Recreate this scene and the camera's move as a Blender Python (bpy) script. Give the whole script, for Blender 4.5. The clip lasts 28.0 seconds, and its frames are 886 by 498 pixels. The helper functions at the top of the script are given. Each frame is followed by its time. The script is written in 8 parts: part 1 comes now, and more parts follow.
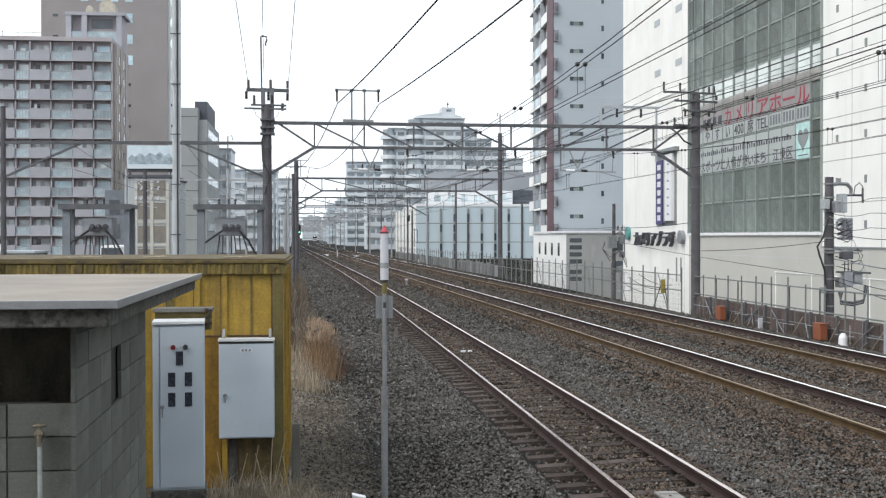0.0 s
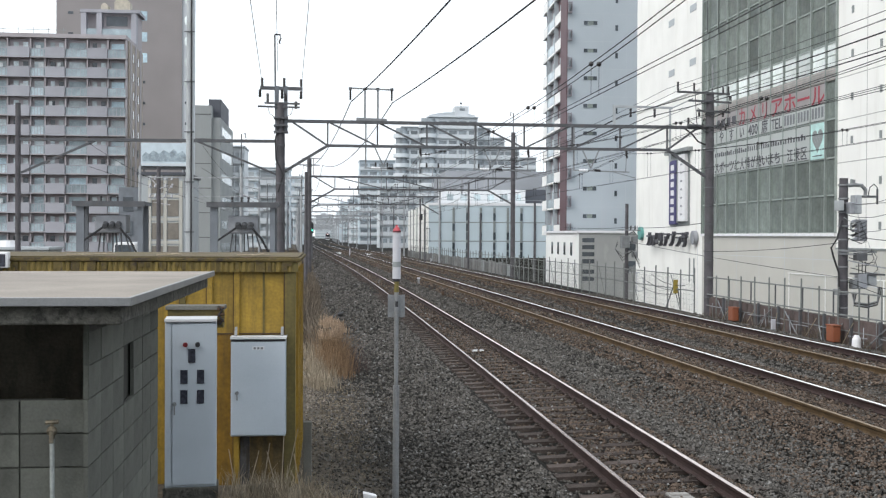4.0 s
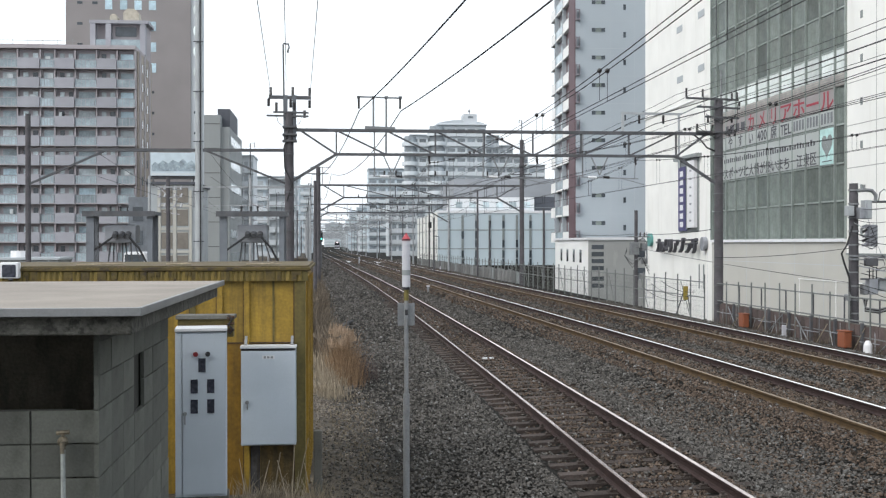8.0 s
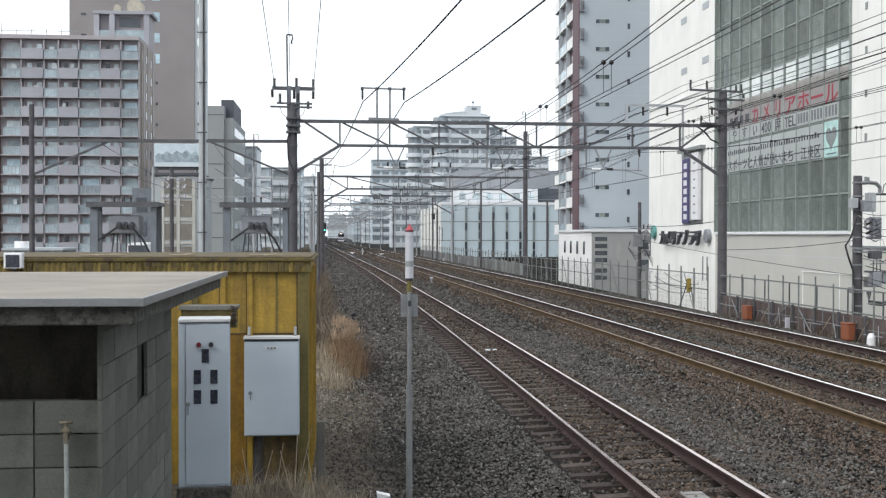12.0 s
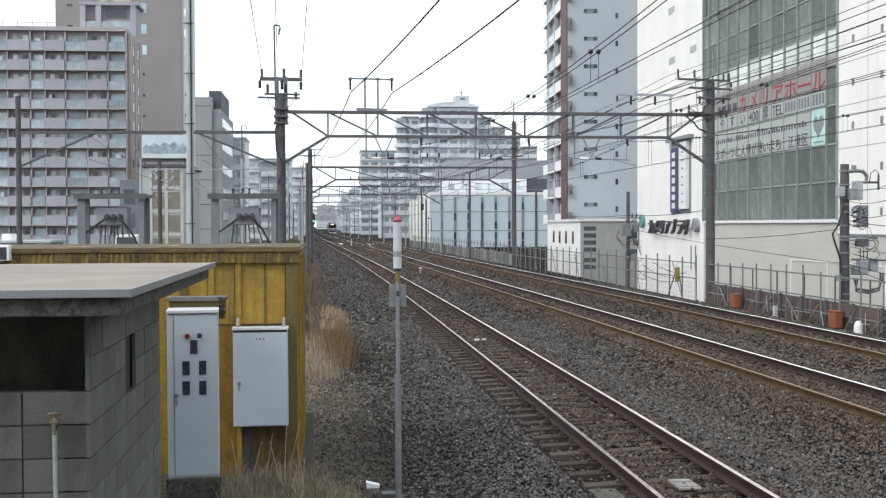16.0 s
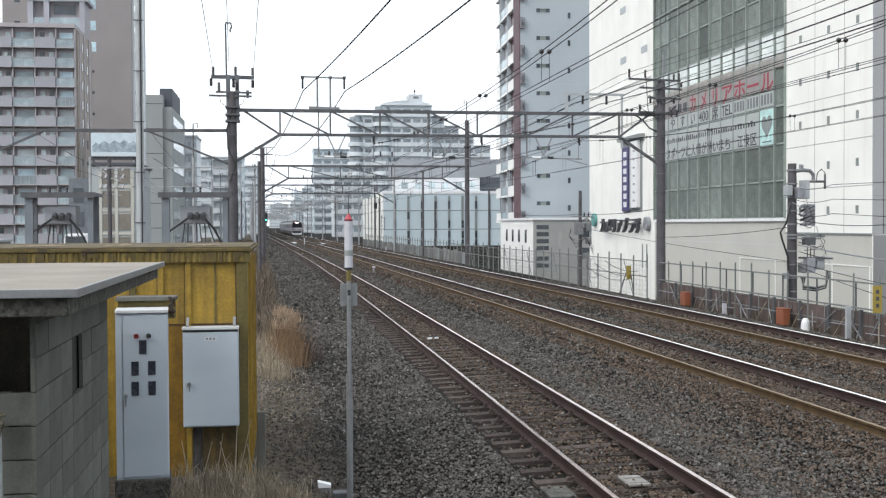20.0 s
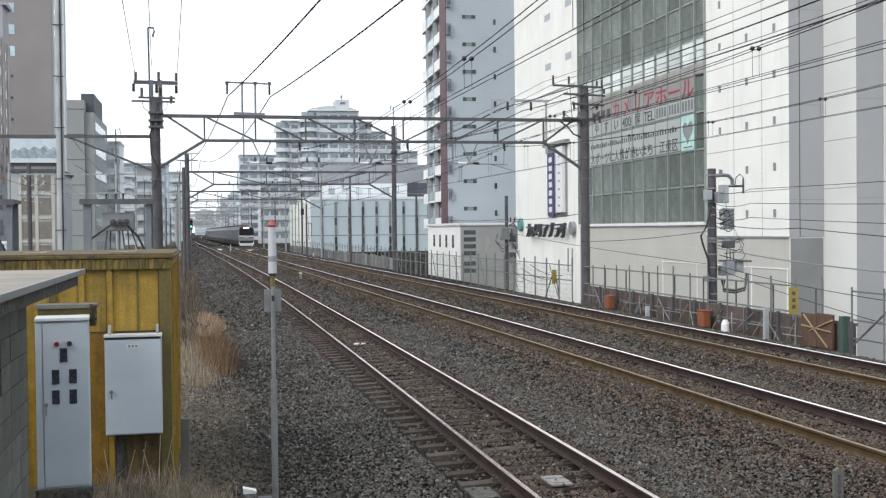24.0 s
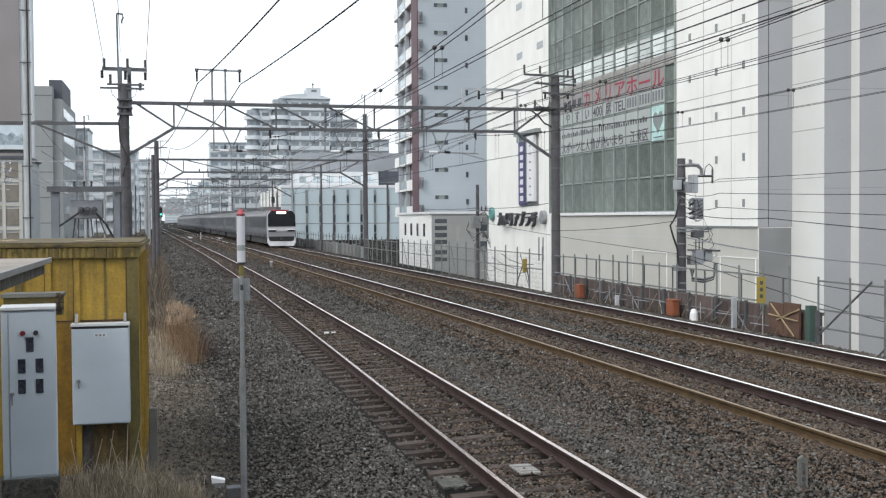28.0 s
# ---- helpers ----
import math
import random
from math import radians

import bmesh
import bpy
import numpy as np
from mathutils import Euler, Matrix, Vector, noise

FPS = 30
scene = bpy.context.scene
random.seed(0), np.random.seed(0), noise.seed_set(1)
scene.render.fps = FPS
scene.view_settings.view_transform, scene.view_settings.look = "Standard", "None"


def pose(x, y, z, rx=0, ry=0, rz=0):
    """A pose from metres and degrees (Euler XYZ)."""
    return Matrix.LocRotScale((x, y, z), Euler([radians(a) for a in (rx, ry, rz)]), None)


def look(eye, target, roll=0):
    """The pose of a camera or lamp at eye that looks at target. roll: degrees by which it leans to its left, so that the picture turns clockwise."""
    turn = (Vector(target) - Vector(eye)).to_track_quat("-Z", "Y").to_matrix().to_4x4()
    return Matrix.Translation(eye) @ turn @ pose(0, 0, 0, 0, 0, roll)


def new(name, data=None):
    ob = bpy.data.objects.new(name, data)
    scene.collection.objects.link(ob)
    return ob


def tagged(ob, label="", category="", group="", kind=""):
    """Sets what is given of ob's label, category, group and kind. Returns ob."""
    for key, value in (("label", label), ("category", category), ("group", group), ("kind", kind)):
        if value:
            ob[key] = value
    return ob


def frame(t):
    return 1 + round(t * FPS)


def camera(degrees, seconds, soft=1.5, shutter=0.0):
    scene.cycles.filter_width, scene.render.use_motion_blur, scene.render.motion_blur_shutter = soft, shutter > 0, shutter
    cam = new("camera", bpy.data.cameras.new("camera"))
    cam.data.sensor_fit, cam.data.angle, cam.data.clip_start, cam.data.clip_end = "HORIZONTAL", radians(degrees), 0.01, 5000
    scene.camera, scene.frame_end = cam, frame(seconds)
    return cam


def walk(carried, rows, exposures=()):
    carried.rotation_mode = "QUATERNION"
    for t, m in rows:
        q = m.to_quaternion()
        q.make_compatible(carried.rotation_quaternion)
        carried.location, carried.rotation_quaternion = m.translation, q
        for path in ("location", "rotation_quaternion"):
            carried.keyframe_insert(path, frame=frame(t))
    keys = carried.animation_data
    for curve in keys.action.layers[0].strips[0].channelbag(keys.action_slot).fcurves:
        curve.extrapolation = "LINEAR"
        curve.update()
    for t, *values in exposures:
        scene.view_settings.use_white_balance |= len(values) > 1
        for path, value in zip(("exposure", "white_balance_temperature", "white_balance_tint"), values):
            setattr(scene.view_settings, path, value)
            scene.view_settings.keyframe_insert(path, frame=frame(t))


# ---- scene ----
cam = camera(42.81, 28.0, soft=1.25)
PATH = [
    (0.0, -0.009, -0.018, 2.825, 89.395, 0.065, -6.541),
    (0.5, -0.006, -0.020, 2.824, 89.374, -0.123, -6.449),
    (1.0, -0.007, -0.019, 2.824, 89.149, -0.031, -6.738),
    (1.5, -0.008, -0.015, 2.824, 89.231, -0.233, -6.463),
    (2.0, -0.012, -0.010, 2.825, 89.120, -0.134, -6.235),
    (2.5, -0.013, -0.009, 2.824, 89.095, -0.327, -6.102),
    (3.0, -0.012, -0.012, 2.828, 89.177, -0.274, -5.986),
    (3.5, -0.010, -0.014, 2.829, 89.309, -0.301, -5.878),
    (5.5, -0.003, -0.011, 2.828, 89.371, -0.168, -6.059),
    (6.0, -0.005, -0.015, 2.829, 89.486, -0.014, -5.867),
    (6.5, -0.005, -0.024, 2.832, 89.671, -0.124, -5.838),
    (7.0, -0.008, -0.022, 2.832, 89.622, -0.105, -5.681),
    (7.5, -0.008, -0.017, 2.832, 89.720, -0.076, -5.571),
    (8.0, -0.010, -0.003, 2.831, 89.732, 0.071, -5.446),
    (8.5, -0.009, -0.001, 2.831, 89.610, 0.020, -5.419),
    (9.0, -0.008, 0.000, 2.831, 89.630, -0.092, -5.382),
    (9.5, -0.008, 0.003, 2.830, 89.776, 0.041, -5.275),
    (10.0, -0.008, 0.006, 2.829, 89.733, -0.042, -5.279),
    (10.5, -0.010, 0.015, 2.827, 89.692, -0.113, -5.324),
    (11.0, -0.009, 0.001, 2.828, 89.599, -0.036, -5.245),
    (11.5, -0.009, -0.000, 2.828, 89.445, -0.083, -5.266),
    (13.5, 0.000, 0.005, 2.825, 88.940, 0.214, -5.408),
    (14.0, 0.002, 0.009, 2.823, 88.748, 0.307, -5.463),
    (14.5, 0.000, 0.005, 2.822, 88.525, 0.171, -5.489),
    (15.0, 0.001, -0.003, 2.821, 88.511, 0.035, -5.614),
    (15.5, 0.002, -0.017, 2.823, 88.725, 0.213, -5.749),
    (16.0, 0.003, -0.023, 2.823, 88.817, 0.227, -5.828),
    (16.5, 0.002, -0.017, 2.822, 88.751, 0.114, -6.044),
    (17.0, 0.001, -0.018, 2.822, 88.881, 0.139, -6.103),
    (17.5, 0.002, -0.018, 2.821, 88.976, 0.009, -6.149),
    (18.0, 0.005, -0.029, 2.823, 88.917, -0.132, -6.345),
    (18.5, 0.008, -0.026, 2.822, 88.887, 0.184, -6.641),
    (19.0, 0.014, -0.027, 2.825, 88.723, 0.472, -7.064),
    (19.5, 0.021, -0.034, 2.823, 88.608, 0.437, -7.622),
    (20.0, 0.027, -0.050, 2.826, 88.743, 0.265, -8.179),
    (20.5, 0.035, -0.064, 2.822, 88.755, 0.366, -8.801),
    (21.0, 0.044, -0.085, 2.823, 88.925, 0.884, -9.425),
    (21.5, 0.050, -0.095, 2.820, 89.124, 0.927, -10.028),
    (23.5, 0.057, -0.187, 2.823, 89.212, 0.693, -11.718),
    (24.0, 0.058, -0.185, 2.821, 89.000, 0.584, -11.828),
    (24.5, 0.059, -0.181, 2.819, 89.081, 0.736, -12.191),
    (25.0, 0.067, -0.193, 2.821, 89.132, 0.956, -12.069),
    (25.5, 0.073, -0.202, 2.825, 89.113, 0.864, -12.072),
    (26.0, 0.074, -0.207, 2.827, 89.038, 0.964, -12.232),
    (26.5, 0.074, -0.208, 2.826, 89.032, 0.823, -12.452),
    (27.0, 0.072, -0.203, 2.826, 88.764, 0.961, -12.740),
    (27.5, 0.076, -0.203, 2.829, 88.646, 1.128, -12.992),
    (28.0, 0.078, -0.203, 2.831, 88.407, 0.409, -13.273),
]
walk(cam, [(t, pose(x, y, z, rx, ry, rz)) for t, x, y, z, rx, ry, rz in PATH],
     exposures=[(0.0, 0.61), (6.0, 0.58), (10.0, 0.54), (14.0, 0.57), (17.0, 0.63), (21.0, 0.61), (28.0, 0.54)])

# ---- overcast daylight ----
world = bpy.data.worlds.new("overcast_sky")
scene.world = world
world.use_nodes = True
wn, wl = world.node_tree.nodes, world.node_tree.links
sky = wn.new("ShaderNodeTexSky")
sky.sky_type, sky.sun_disc = "NISHITA", False
sky.sun_elevation, sky.sun_rotation = radians(43), radians(236)
sky.air_density, sky.dust_density, sky.ozone_density = 1.0, 6.0, 1.0
veil = wn.new("ShaderNodeMix")
veil.data_type = "RGBA"
veil.inputs["Factor"].default_value = 0.82
veil.inputs["B"].default_value = (9.9, 10.7, 11.5, 1)
wl.new(sky.outputs["Color"], veil.inputs["A"])
wl.new(veil.outputs["Result"], wn["Background"].inputs["Color"])
wn["Background"].inputs["Strength"].default_value = 0.1
sun = new("sun", bpy.data.lights.new("sun", "SUN"))
sun.data.energy, sun.data.angle, sun.data.color = 1.12, radians(35), (1.0, 0.985, 0.96)
sun.matrix_world = look((-62, -42, 70), (0, 0, 0))


# ---- materials ----
def mat(name, col, rough=0.75, metal=0.0, var=0.18, scale=2.0, fine=45.0, bump=0.15, col2=None, cover=0.5, stretch=1.0,
        rand=0.0, sharp=0.12, emit=0.0, island=0.0):
    """A surface with large patches, fine grain and relief; col2: stains over part of it; stretch: above 1 the stains run downwards."""
    m = bpy.data.materials.new(name)
    m.use_nodes = True
    n, l = m.node_tree.nodes, m.node_tree.links
    b = n["Principled BSDF"]
    b.inputs["Roughness"].default_value, b.inputs["Metallic"].default_value = rough, metal
    tc = n.new("ShaderNodeTexCoord")
    big, small = n.new("ShaderNodeTexNoise"), n.new("ShaderNodeTexNoise")
    for node, s, d in ((big, scale, 4), (small, fine, 3)):
        node.inputs["Scale"].default_value, node.inputs["Detail"].default_value = s, d
        l.new(tc.outputs["Object"], node.inputs["Vector"])
    ramp = n.new("ShaderNodeValToRGB")
    ramp.color_ramp.elements[0].position, ramp.color_ramp.elements[1].position = 0.3, 0.72
    ramp.color_ramp.elements[0].color = (*[c * (1 - var) for c in col], 1)
    ramp.color_ramp.elements[1].color = (*[min(1, c * (1 + var)) for c in col], 1)
    l.new(big.outputs["Fac"], ramp.inputs["Fac"])
    out = ramp.outputs["Color"]
    if col2:
        mp, st, sr, mx = n.new("ShaderNodeMapping"), n.new("ShaderNodeTexNoise"), n.new("ShaderNodeValToRGB"), n.new("ShaderNodeMix")
        mp.inputs["Scale"].default_value = (1, 1, 1 / stretch)
        st.inputs["Scale"].default_value, st.inputs["Detail"].default_value, st.inputs["Roughness"].default_value = scale * 2.3, 6, 0.65
        l.new(tc.outputs["Object"], mp.inputs["Vector"])
        l.new(mp.outputs["Vector"], st.inputs["Vector"])
        p = 0.72 - 0.44 * cover
        sr.color_ramp.elements[0].position, sr.color_ramp.elements[1].position = p, min(1, p + sharp)
        l.new(st.outputs["Fac"], sr.inputs["Fac"])
        mx.data_type = "RGBA"
        mx.inputs["B"].default_value = (*col2, 1)
        l.new(sr.outputs["Color"], mx.inputs["Factor"])
        l.new(out, mx.inputs["A"])
        out = mx.outputs["Result"]
    grain = n.new("ShaderNodeMix")
    grain.data_type, grain.blend_type = "RGBA", "OVERLAY"
    grain.inputs["Factor"].default_value = min(0.9, var * 1.6)
    l.new(out, grain.inputs["A"])
    l.new(small.outputs["Fac"], grain.inputs["B"])
    out = grain.outputs["Result"]
    for amount, node, socket in ((rand, "ShaderNodeObjectInfo", "Random"), (island, "ShaderNodeNewGeometry", "Random Per Island")):
        if amount:
            info, mr, hs = n.new(node), n.new("ShaderNodeMapRange"), n.new("ShaderNodeHueSaturation")
            mr.inputs["To Min"].default_value, mr.inputs["To Max"].default_value = 1 - amount, 1 + amount
            l.new(info.outputs[socket], mr.inputs["Value"])
            l.new(mr.outputs["Result"], hs.inputs["Value"])
            l.new(out, hs.inputs["Color"])
            out = hs.outputs["Color"]
    l.new(out, b.inputs["Base Color"])
    if bump:
        bp = n.new("ShaderNodeBump")
        bp.inputs["Strength"].default_value, bp.inputs["Distance"].default_value = bump, 0.02
        l.new(small.outputs["Fac"], bp.inputs["Height"])
        l.new(bp.outputs["Normal"], b.inputs["Normal"])
    if emit:
        b.inputs["Emission Color"].default_value, b.inputs["Emission Strength"].default_value = (*col, 1), emit
    return m


def glass_mat(name, col, rough=0.06, ior=1.5, var=0.25, scale=0.6):
    """Dark reflecting window glass in front of an unlit room."""
    m = mat(name, col, rough, 0, var, scale, 8, 0.0, rand=0.3)
    m.node_tree.nodes["Principled BSDF"].inputs["IOR"].default_value = ior
    return m


BLOCK = mat("concrete_block", (0.098, 0.102, 0.089), 0.9, var=0.16, scale=2.2, fine=60, bump=0.25, col2=(0.058, 0.060, 0.051), cover=0.46, stretch=2.5, rand=0.2, sharp=0.3)
MORTAR = mat("dark_mortar", (0.066, 0.066, 0.059), 0.95, var=0.2, scale=6, bump=0.1)
CONCRETE = mat("weathered_concrete", (0.125, 0.122, 0.108), 0.9, var=0.22, scale=2, fine=60, bump=0.4, col2=(0.085, 0.082, 0.074), cover=0.42, stretch=3)
SLAB = mat("rough_stained_concrete", (0.085, 0.083, 0.072), 0.95, var=0.4, scale=7, fine=45, bump=0.8, col2=(0.035, 0.034, 0.03), cover=0.5)
ROOFING = mat("pale_roof_sheet", (0.25, 0.218, 0.185), 0.8, var=0.2, scale=1.2, fine=60, bump=0.1, col2=(0.15, 0.145, 0.115), cover=0.34, sharp=0.35)
ALU = mat("grey_aluminium", (0.24, 0.245, 0.25), 0.45, 0.5, var=0.1, scale=4, fine=80, bump=0.05)
YELLOW = mat("rusty_yellow_paint", (0.285, 0.180, 0.022), 0.55, var=0.24, scale=4.5, fine=30, bump=0.15, col2=(0.12, 0.082, 0.022), cover=0.52, stretch=16, sharp=0.28)
OLIVE = mat("grimy_olive_paint", (0.105, 0.082, 0.022), 0.7, var=0.25, scale=3, fine=25, bump=0.15, col2=(0.16, 0.105, 0.02), cover=0.42, stretch=12, sharp=0.3)
HEADER = mat("grimy_header_paint", (0.19, 0.135, 0.03), 0.7, var=0.3, scale=4, fine=25, bump=0.15, col2=(0.07, 0.05, 0.02), cover=0.45, stretch=5, sharp=0.25, rand=0.2)
# rust plus the shade below the cabinets, both in this colour
KICK = mat("rust_and_shade_paint", (0.075, 0.052, 0.02), 0.85, var=0.35, scale=4, fine=30, bump=0.3, col2=(0.19, 0.115, 0.02), cover=0.46, stretch=7, sharp=0.4)
RUSTORANGE = mat("orange_rust_paint", (0.20, 0.108, 0.008), 0.6, var=0.25, scale=4, fine=25, bump=0.15, col2=(0.085, 0.055, 0.014), cover=0.46, stretch=14, sharp=0.35)
WEATHERED = mat("weathered_grey_board", (0.055, 0.053, 0.052), 0.9, var=0.3, scale=6, fine=40, bump=0.2, col2=(0.035, 0.028, 0.02), cover=0.45, stretch=6)
RIM = mat("stained_olive_rim", (0.10, 0.072, 0.02), 0.8, var=0.4, scale=4, fine=40, bump=0.3, col2=(0.04, 0.028, 0.018), cover=0.5)
RUST = mat("rust", (0.065, 0.038, 0.022), 0.9, var=0.35, scale=6, fine=60, bump=0.4)
CABINET = mat("cabinet_grey_paint", (0.435, 0.487, 0.535), 0.5, var=0.05, scale=2, fine=90, bump=0.03, col2=(0.36, 0.375, 0.39), cover=0.27, stretch=4, sharp=0.3)
DARKPANEL = mat("meter_window", (0.035, 0.038, 0.052), 0.2, var=0.5, scale=25, fine=60, bump=0)
BLACK = mat("black_rubber", (0.02, 0.02, 0.022), 0.7, bump=0.1)
REDLAMP = mat("red_lens", (0.14, 0.01, 0.015), 0.3, bump=0)
WHITE = mat("white_paint", (0.72, 0.72, 0.73), 0.5, var=0.06, scale=3, bump=0.05, col2=(0.6, 0.59, 0.56), cover=0.25, stretch=4)
PALECAP = mat("pale_steel_cap", (0.56, 0.57, 0.58), 0.5, var=0.06, bump=0.03)
REDCAP = mat("red_cap", (0.40, 0.05, 0.065), 0.5, var=0.15, bump=0.05)
FENCEGREY = mat("dull_galvanised_fence", (0.165, 0.175, 0.17), 0.6, 0.2, var=0.2, scale=5, fine=60, bump=0.05)
GALV = mat("galvanised_steel", (0.22, 0.228, 0.235), 0.5, 0.4, var=0.2, scale=5, fine=60, bump=0.1, col2=(0.22, 0.22, 0.22), cover=0.4)
STEEL = mat("dull_painted_steel", (0.085, 0.088, 0.095), 0.7, 0.1, var=0.25, scale=3, fine=50, bump=0.15, col2=(0.10, 0.085, 0.075), cover=0.35)
PIPEPALE = mat("pale_pipe_steel", (0.36, 0.38, 0.39), 0.6, 0.1, var=0.12, scale=2, bump=0.05, col2=(0.28, 0.29, 0.31), cover=0.4, stretch=6)
LEGGREY = mat("blue_grey_leg_paint", (0.155, 0.17, 0.19), 0.6, 0.1, var=0.15, scale=2, bump=0.05)
RACKSTEEL = mat("grey_painted_rack", (0.12, 0.13, 0.145), 0.6, 0.1, var=0.15, scale=2, bump=0.05)
POLE = mat("old_pole_concrete", (0.082, 0.077, 0.084), 0.9, var=0.3, scale=2, fine=40, bump=0.3, col2=(0.08, 0.08, 0.08), cover=0.45, stretch=3)
WIRE = mat("dark_wire", (0.02, 0.02, 0.024), 0.9, 0.0, var=0.02, bump=0)
PORCELAIN = mat("dark_porcelain", (0.018, 0.016, 0.017), 0.3, bump=0)
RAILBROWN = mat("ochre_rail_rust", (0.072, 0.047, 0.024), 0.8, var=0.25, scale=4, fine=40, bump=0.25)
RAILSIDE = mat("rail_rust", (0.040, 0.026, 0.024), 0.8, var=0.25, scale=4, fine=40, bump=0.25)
SLEEVE = mat("dull_white_sleeve", (0.46, 0.46, 0.49), 0.5, var=0.05, bump=0.03)
# railheads: sky reflection painted in, bright on right rails, dim on left
RAILTOP = mat("sky_sheen_railhead", (0.95, 0.945, 0.94), 0.45, 0.35, var=0.06, scale=3, fine=60, bump=0.01)
RAILROSE = mat("rose_sheen_railhead", (0.80, 0.71, 0.68), 0.3, 0.6, var=0.08, scale=3, fine=60, bump=0.01)
RAILOCHRE = mat("ochre_dim_sheen_railhead", (0.25, 0.19, 0.13), 0.5, 0.4, var=0.12, scale=3, fine=60, bump=0.02)
RAILDIM = mat("dim_sheen_railhead", (0.54, 0.44, 0.40), 0.25, 0.75, var=0.15, scale=3, fine=60, bump=0.02)
RAILDIM.node_tree.nodes["Principled BSDF"].inputs["IOR"].default_value = 2.2
SLEEPER = mat("dark_sleeper", (0.068, 0.055, 0.049), 0.95, var=0.3, scale=4, fine=50, bump=0.5, rand=0.25)
# bed colour near-black: holds the shade of the gaps between loose stones
BALLAST = mat("shade_dark_ballast_bed", (0.012, 0.011, 0.009), 0.95, var=0.5, scale=9, fine=22, bump=0.9)
PALESTONE = mat("pale_ballast_stone", (0.155, 0.152, 0.146), 0.9, var=0.2, scale=6, fine=50, bump=0.3, island=0.5)
STONE = mat("ballast_stone", (0.0865, 0.0805, 0.0735), 0.92, var=0.2, scale=6, fine=50, bump=0.3, island=0.6)
RUSTSTONE = mat("rust_stained_stone", (0.090, 0.0675, 0.0525), 0.92, var=0.2, scale=6, fine=50, bump=0.3, island=0.6)
for dull in (RAILBROWN, RAILSIDE, SLEEPER, BALLAST, PALESTONE, STONE, RUSTSTONE):
    dull.node_tree.nodes["Principled BSDF"].inputs["Specular IOR Level"].default_value = 0.15
PALEDRY = mat("dry_grass", (0.26, 0.215, 0.155), 0.9, var=0.3, scale=8, bump=0.0, island=0.4)
TWIG = mat("grey_dead_stem", (0.115, 0.092, 0.068), 0.9, var=0.3, scale=8, bump=0.0, island=0.45)
DARKTWIG = mat("purple_brown_twig", (0.075, 0.052, 0.045), 0.9, var=0.3, scale=8, bump=0.0, island=0.4)
RUSSET = mat("russet_bush", (0.20, 0.128, 0.072), 0.9, var=0.3, scale=8, bump=0.0, island=0.4)
WALLWHITE = mat("white_wall_panel", (0.80, 0.80, 0.78), 0.6, var=0.04, scale=0.4, fine=20, bump=0.03, col2=(0.70, 0.69, 0.66), cover=0.25, stretch=8, sharp=0.3)
RETURNWALL = mat("pale_cream_return", (0.66, 0.665, 0.64), 0.65, var=0.05, scale=0.4, fine=20, bump=0.03, col2=(0.60, 0.60, 0.57), cover=0.3, stretch=8, sharp=0.3)
WALLBEIGE = mat("cream_wall_panel", (0.475, 0.465, 0.425), 0.7, var=0.05, scale=0.4, fine=20, bump=0.03, col2=(0.41, 0.395, 0.355), cover=0.3, stretch=6, sharp=0.3)
WALLGREY = mat("pale_blue_grey_wall", (0.355, 0.395, 0.425), 0.7, var=0.05, scale=0.2, fine=15, bump=0.03, col2=(0.37, 0.395, 0.425), cover=0.3, stretch=8, sharp=0.3)
MAROON = mat("maroon_tile", (0.105, 0.058, 0.066), 0.6, var=0.12, scale=0.5, fine=30, bump=0.05)
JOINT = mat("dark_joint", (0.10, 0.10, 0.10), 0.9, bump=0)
# pale upright streaks: reflections and curtains painted into the pane colour
GLASS = mat("green_grey_curtain_glass", (0.155, 0.18, 0.165), 0.07, var=0.2, scale=1.1, fine=6, bump=0, col2=(0.29, 0.325, 0.30), cover=0.36, stretch=9, sharp=0.4, rand=0.38)
GLASSLIGHT = glass_mat("pale_blind_glass", (0.66, 0.71, 0.69), rough=0.2)
WINDOW = glass_mat("dark_window_glass", (0.06, 0.07, 0.08))
# far glass is paled by colour to carry the distance haze
FARGLASS = glass_mat("hazed_balcony_glass", (0.235, 0.265, 0.285), rough=0.15)
WINDOWPALE = glass_mat("curtained_window_glass", (0.48, 0.54, 0.56), rough=0.15)
FRAME = mat("grey_window_frame", (0.24, 0.26, 0.255), 0.5, 0.3, var=0.1, bump=0.03)
POSTER = mat("white_banner", (0.37, 0.395, 0.385), 0.6, var=0.04, scale=0.6, bump=0)
REDINK = mat("red_ink", (0.30, 0.03, 0.05), 0.6, bump=0)
DARKINK = mat("dark_ink", (0.06, 0.06, 0.07), 0.6, bump=0)
INKGREY = mat("faded_ink", (0.15, 0.16, 0.17), 0.6, bump=0)
BLUEINK = mat("blue_ink", (0.06, 0.055, 0.15), 0.6, bump=0)
TEAL = mat("teal_paint", (0.10, 0.28, 0.26), 0.6, bump=0)
APTWALL = mat("apartment_grey_brown", (0.345, 0.318, 0.33), 0.8, var=0.1, scale=0.3, fine=20, bump=0.05)
APTSIDE = mat("apartment_side_tile", (0.30, 0.26, 0.225), 0.8, var=0.1, scale=0.3, fine=20, bump=0.05)
TOWERBROWN = mat("grey_brown_tower_tile", (0.240, 0.220, 0.218), 0.7, var=0.06, scale=0.2, fine=10, bump=0.03)
PALEBLUE = mat("pale_blue_white_panel", (0.465, 0.54, 0.575), 0.6, var=0.05, scale=0.3, fine=20, bump=0.03)
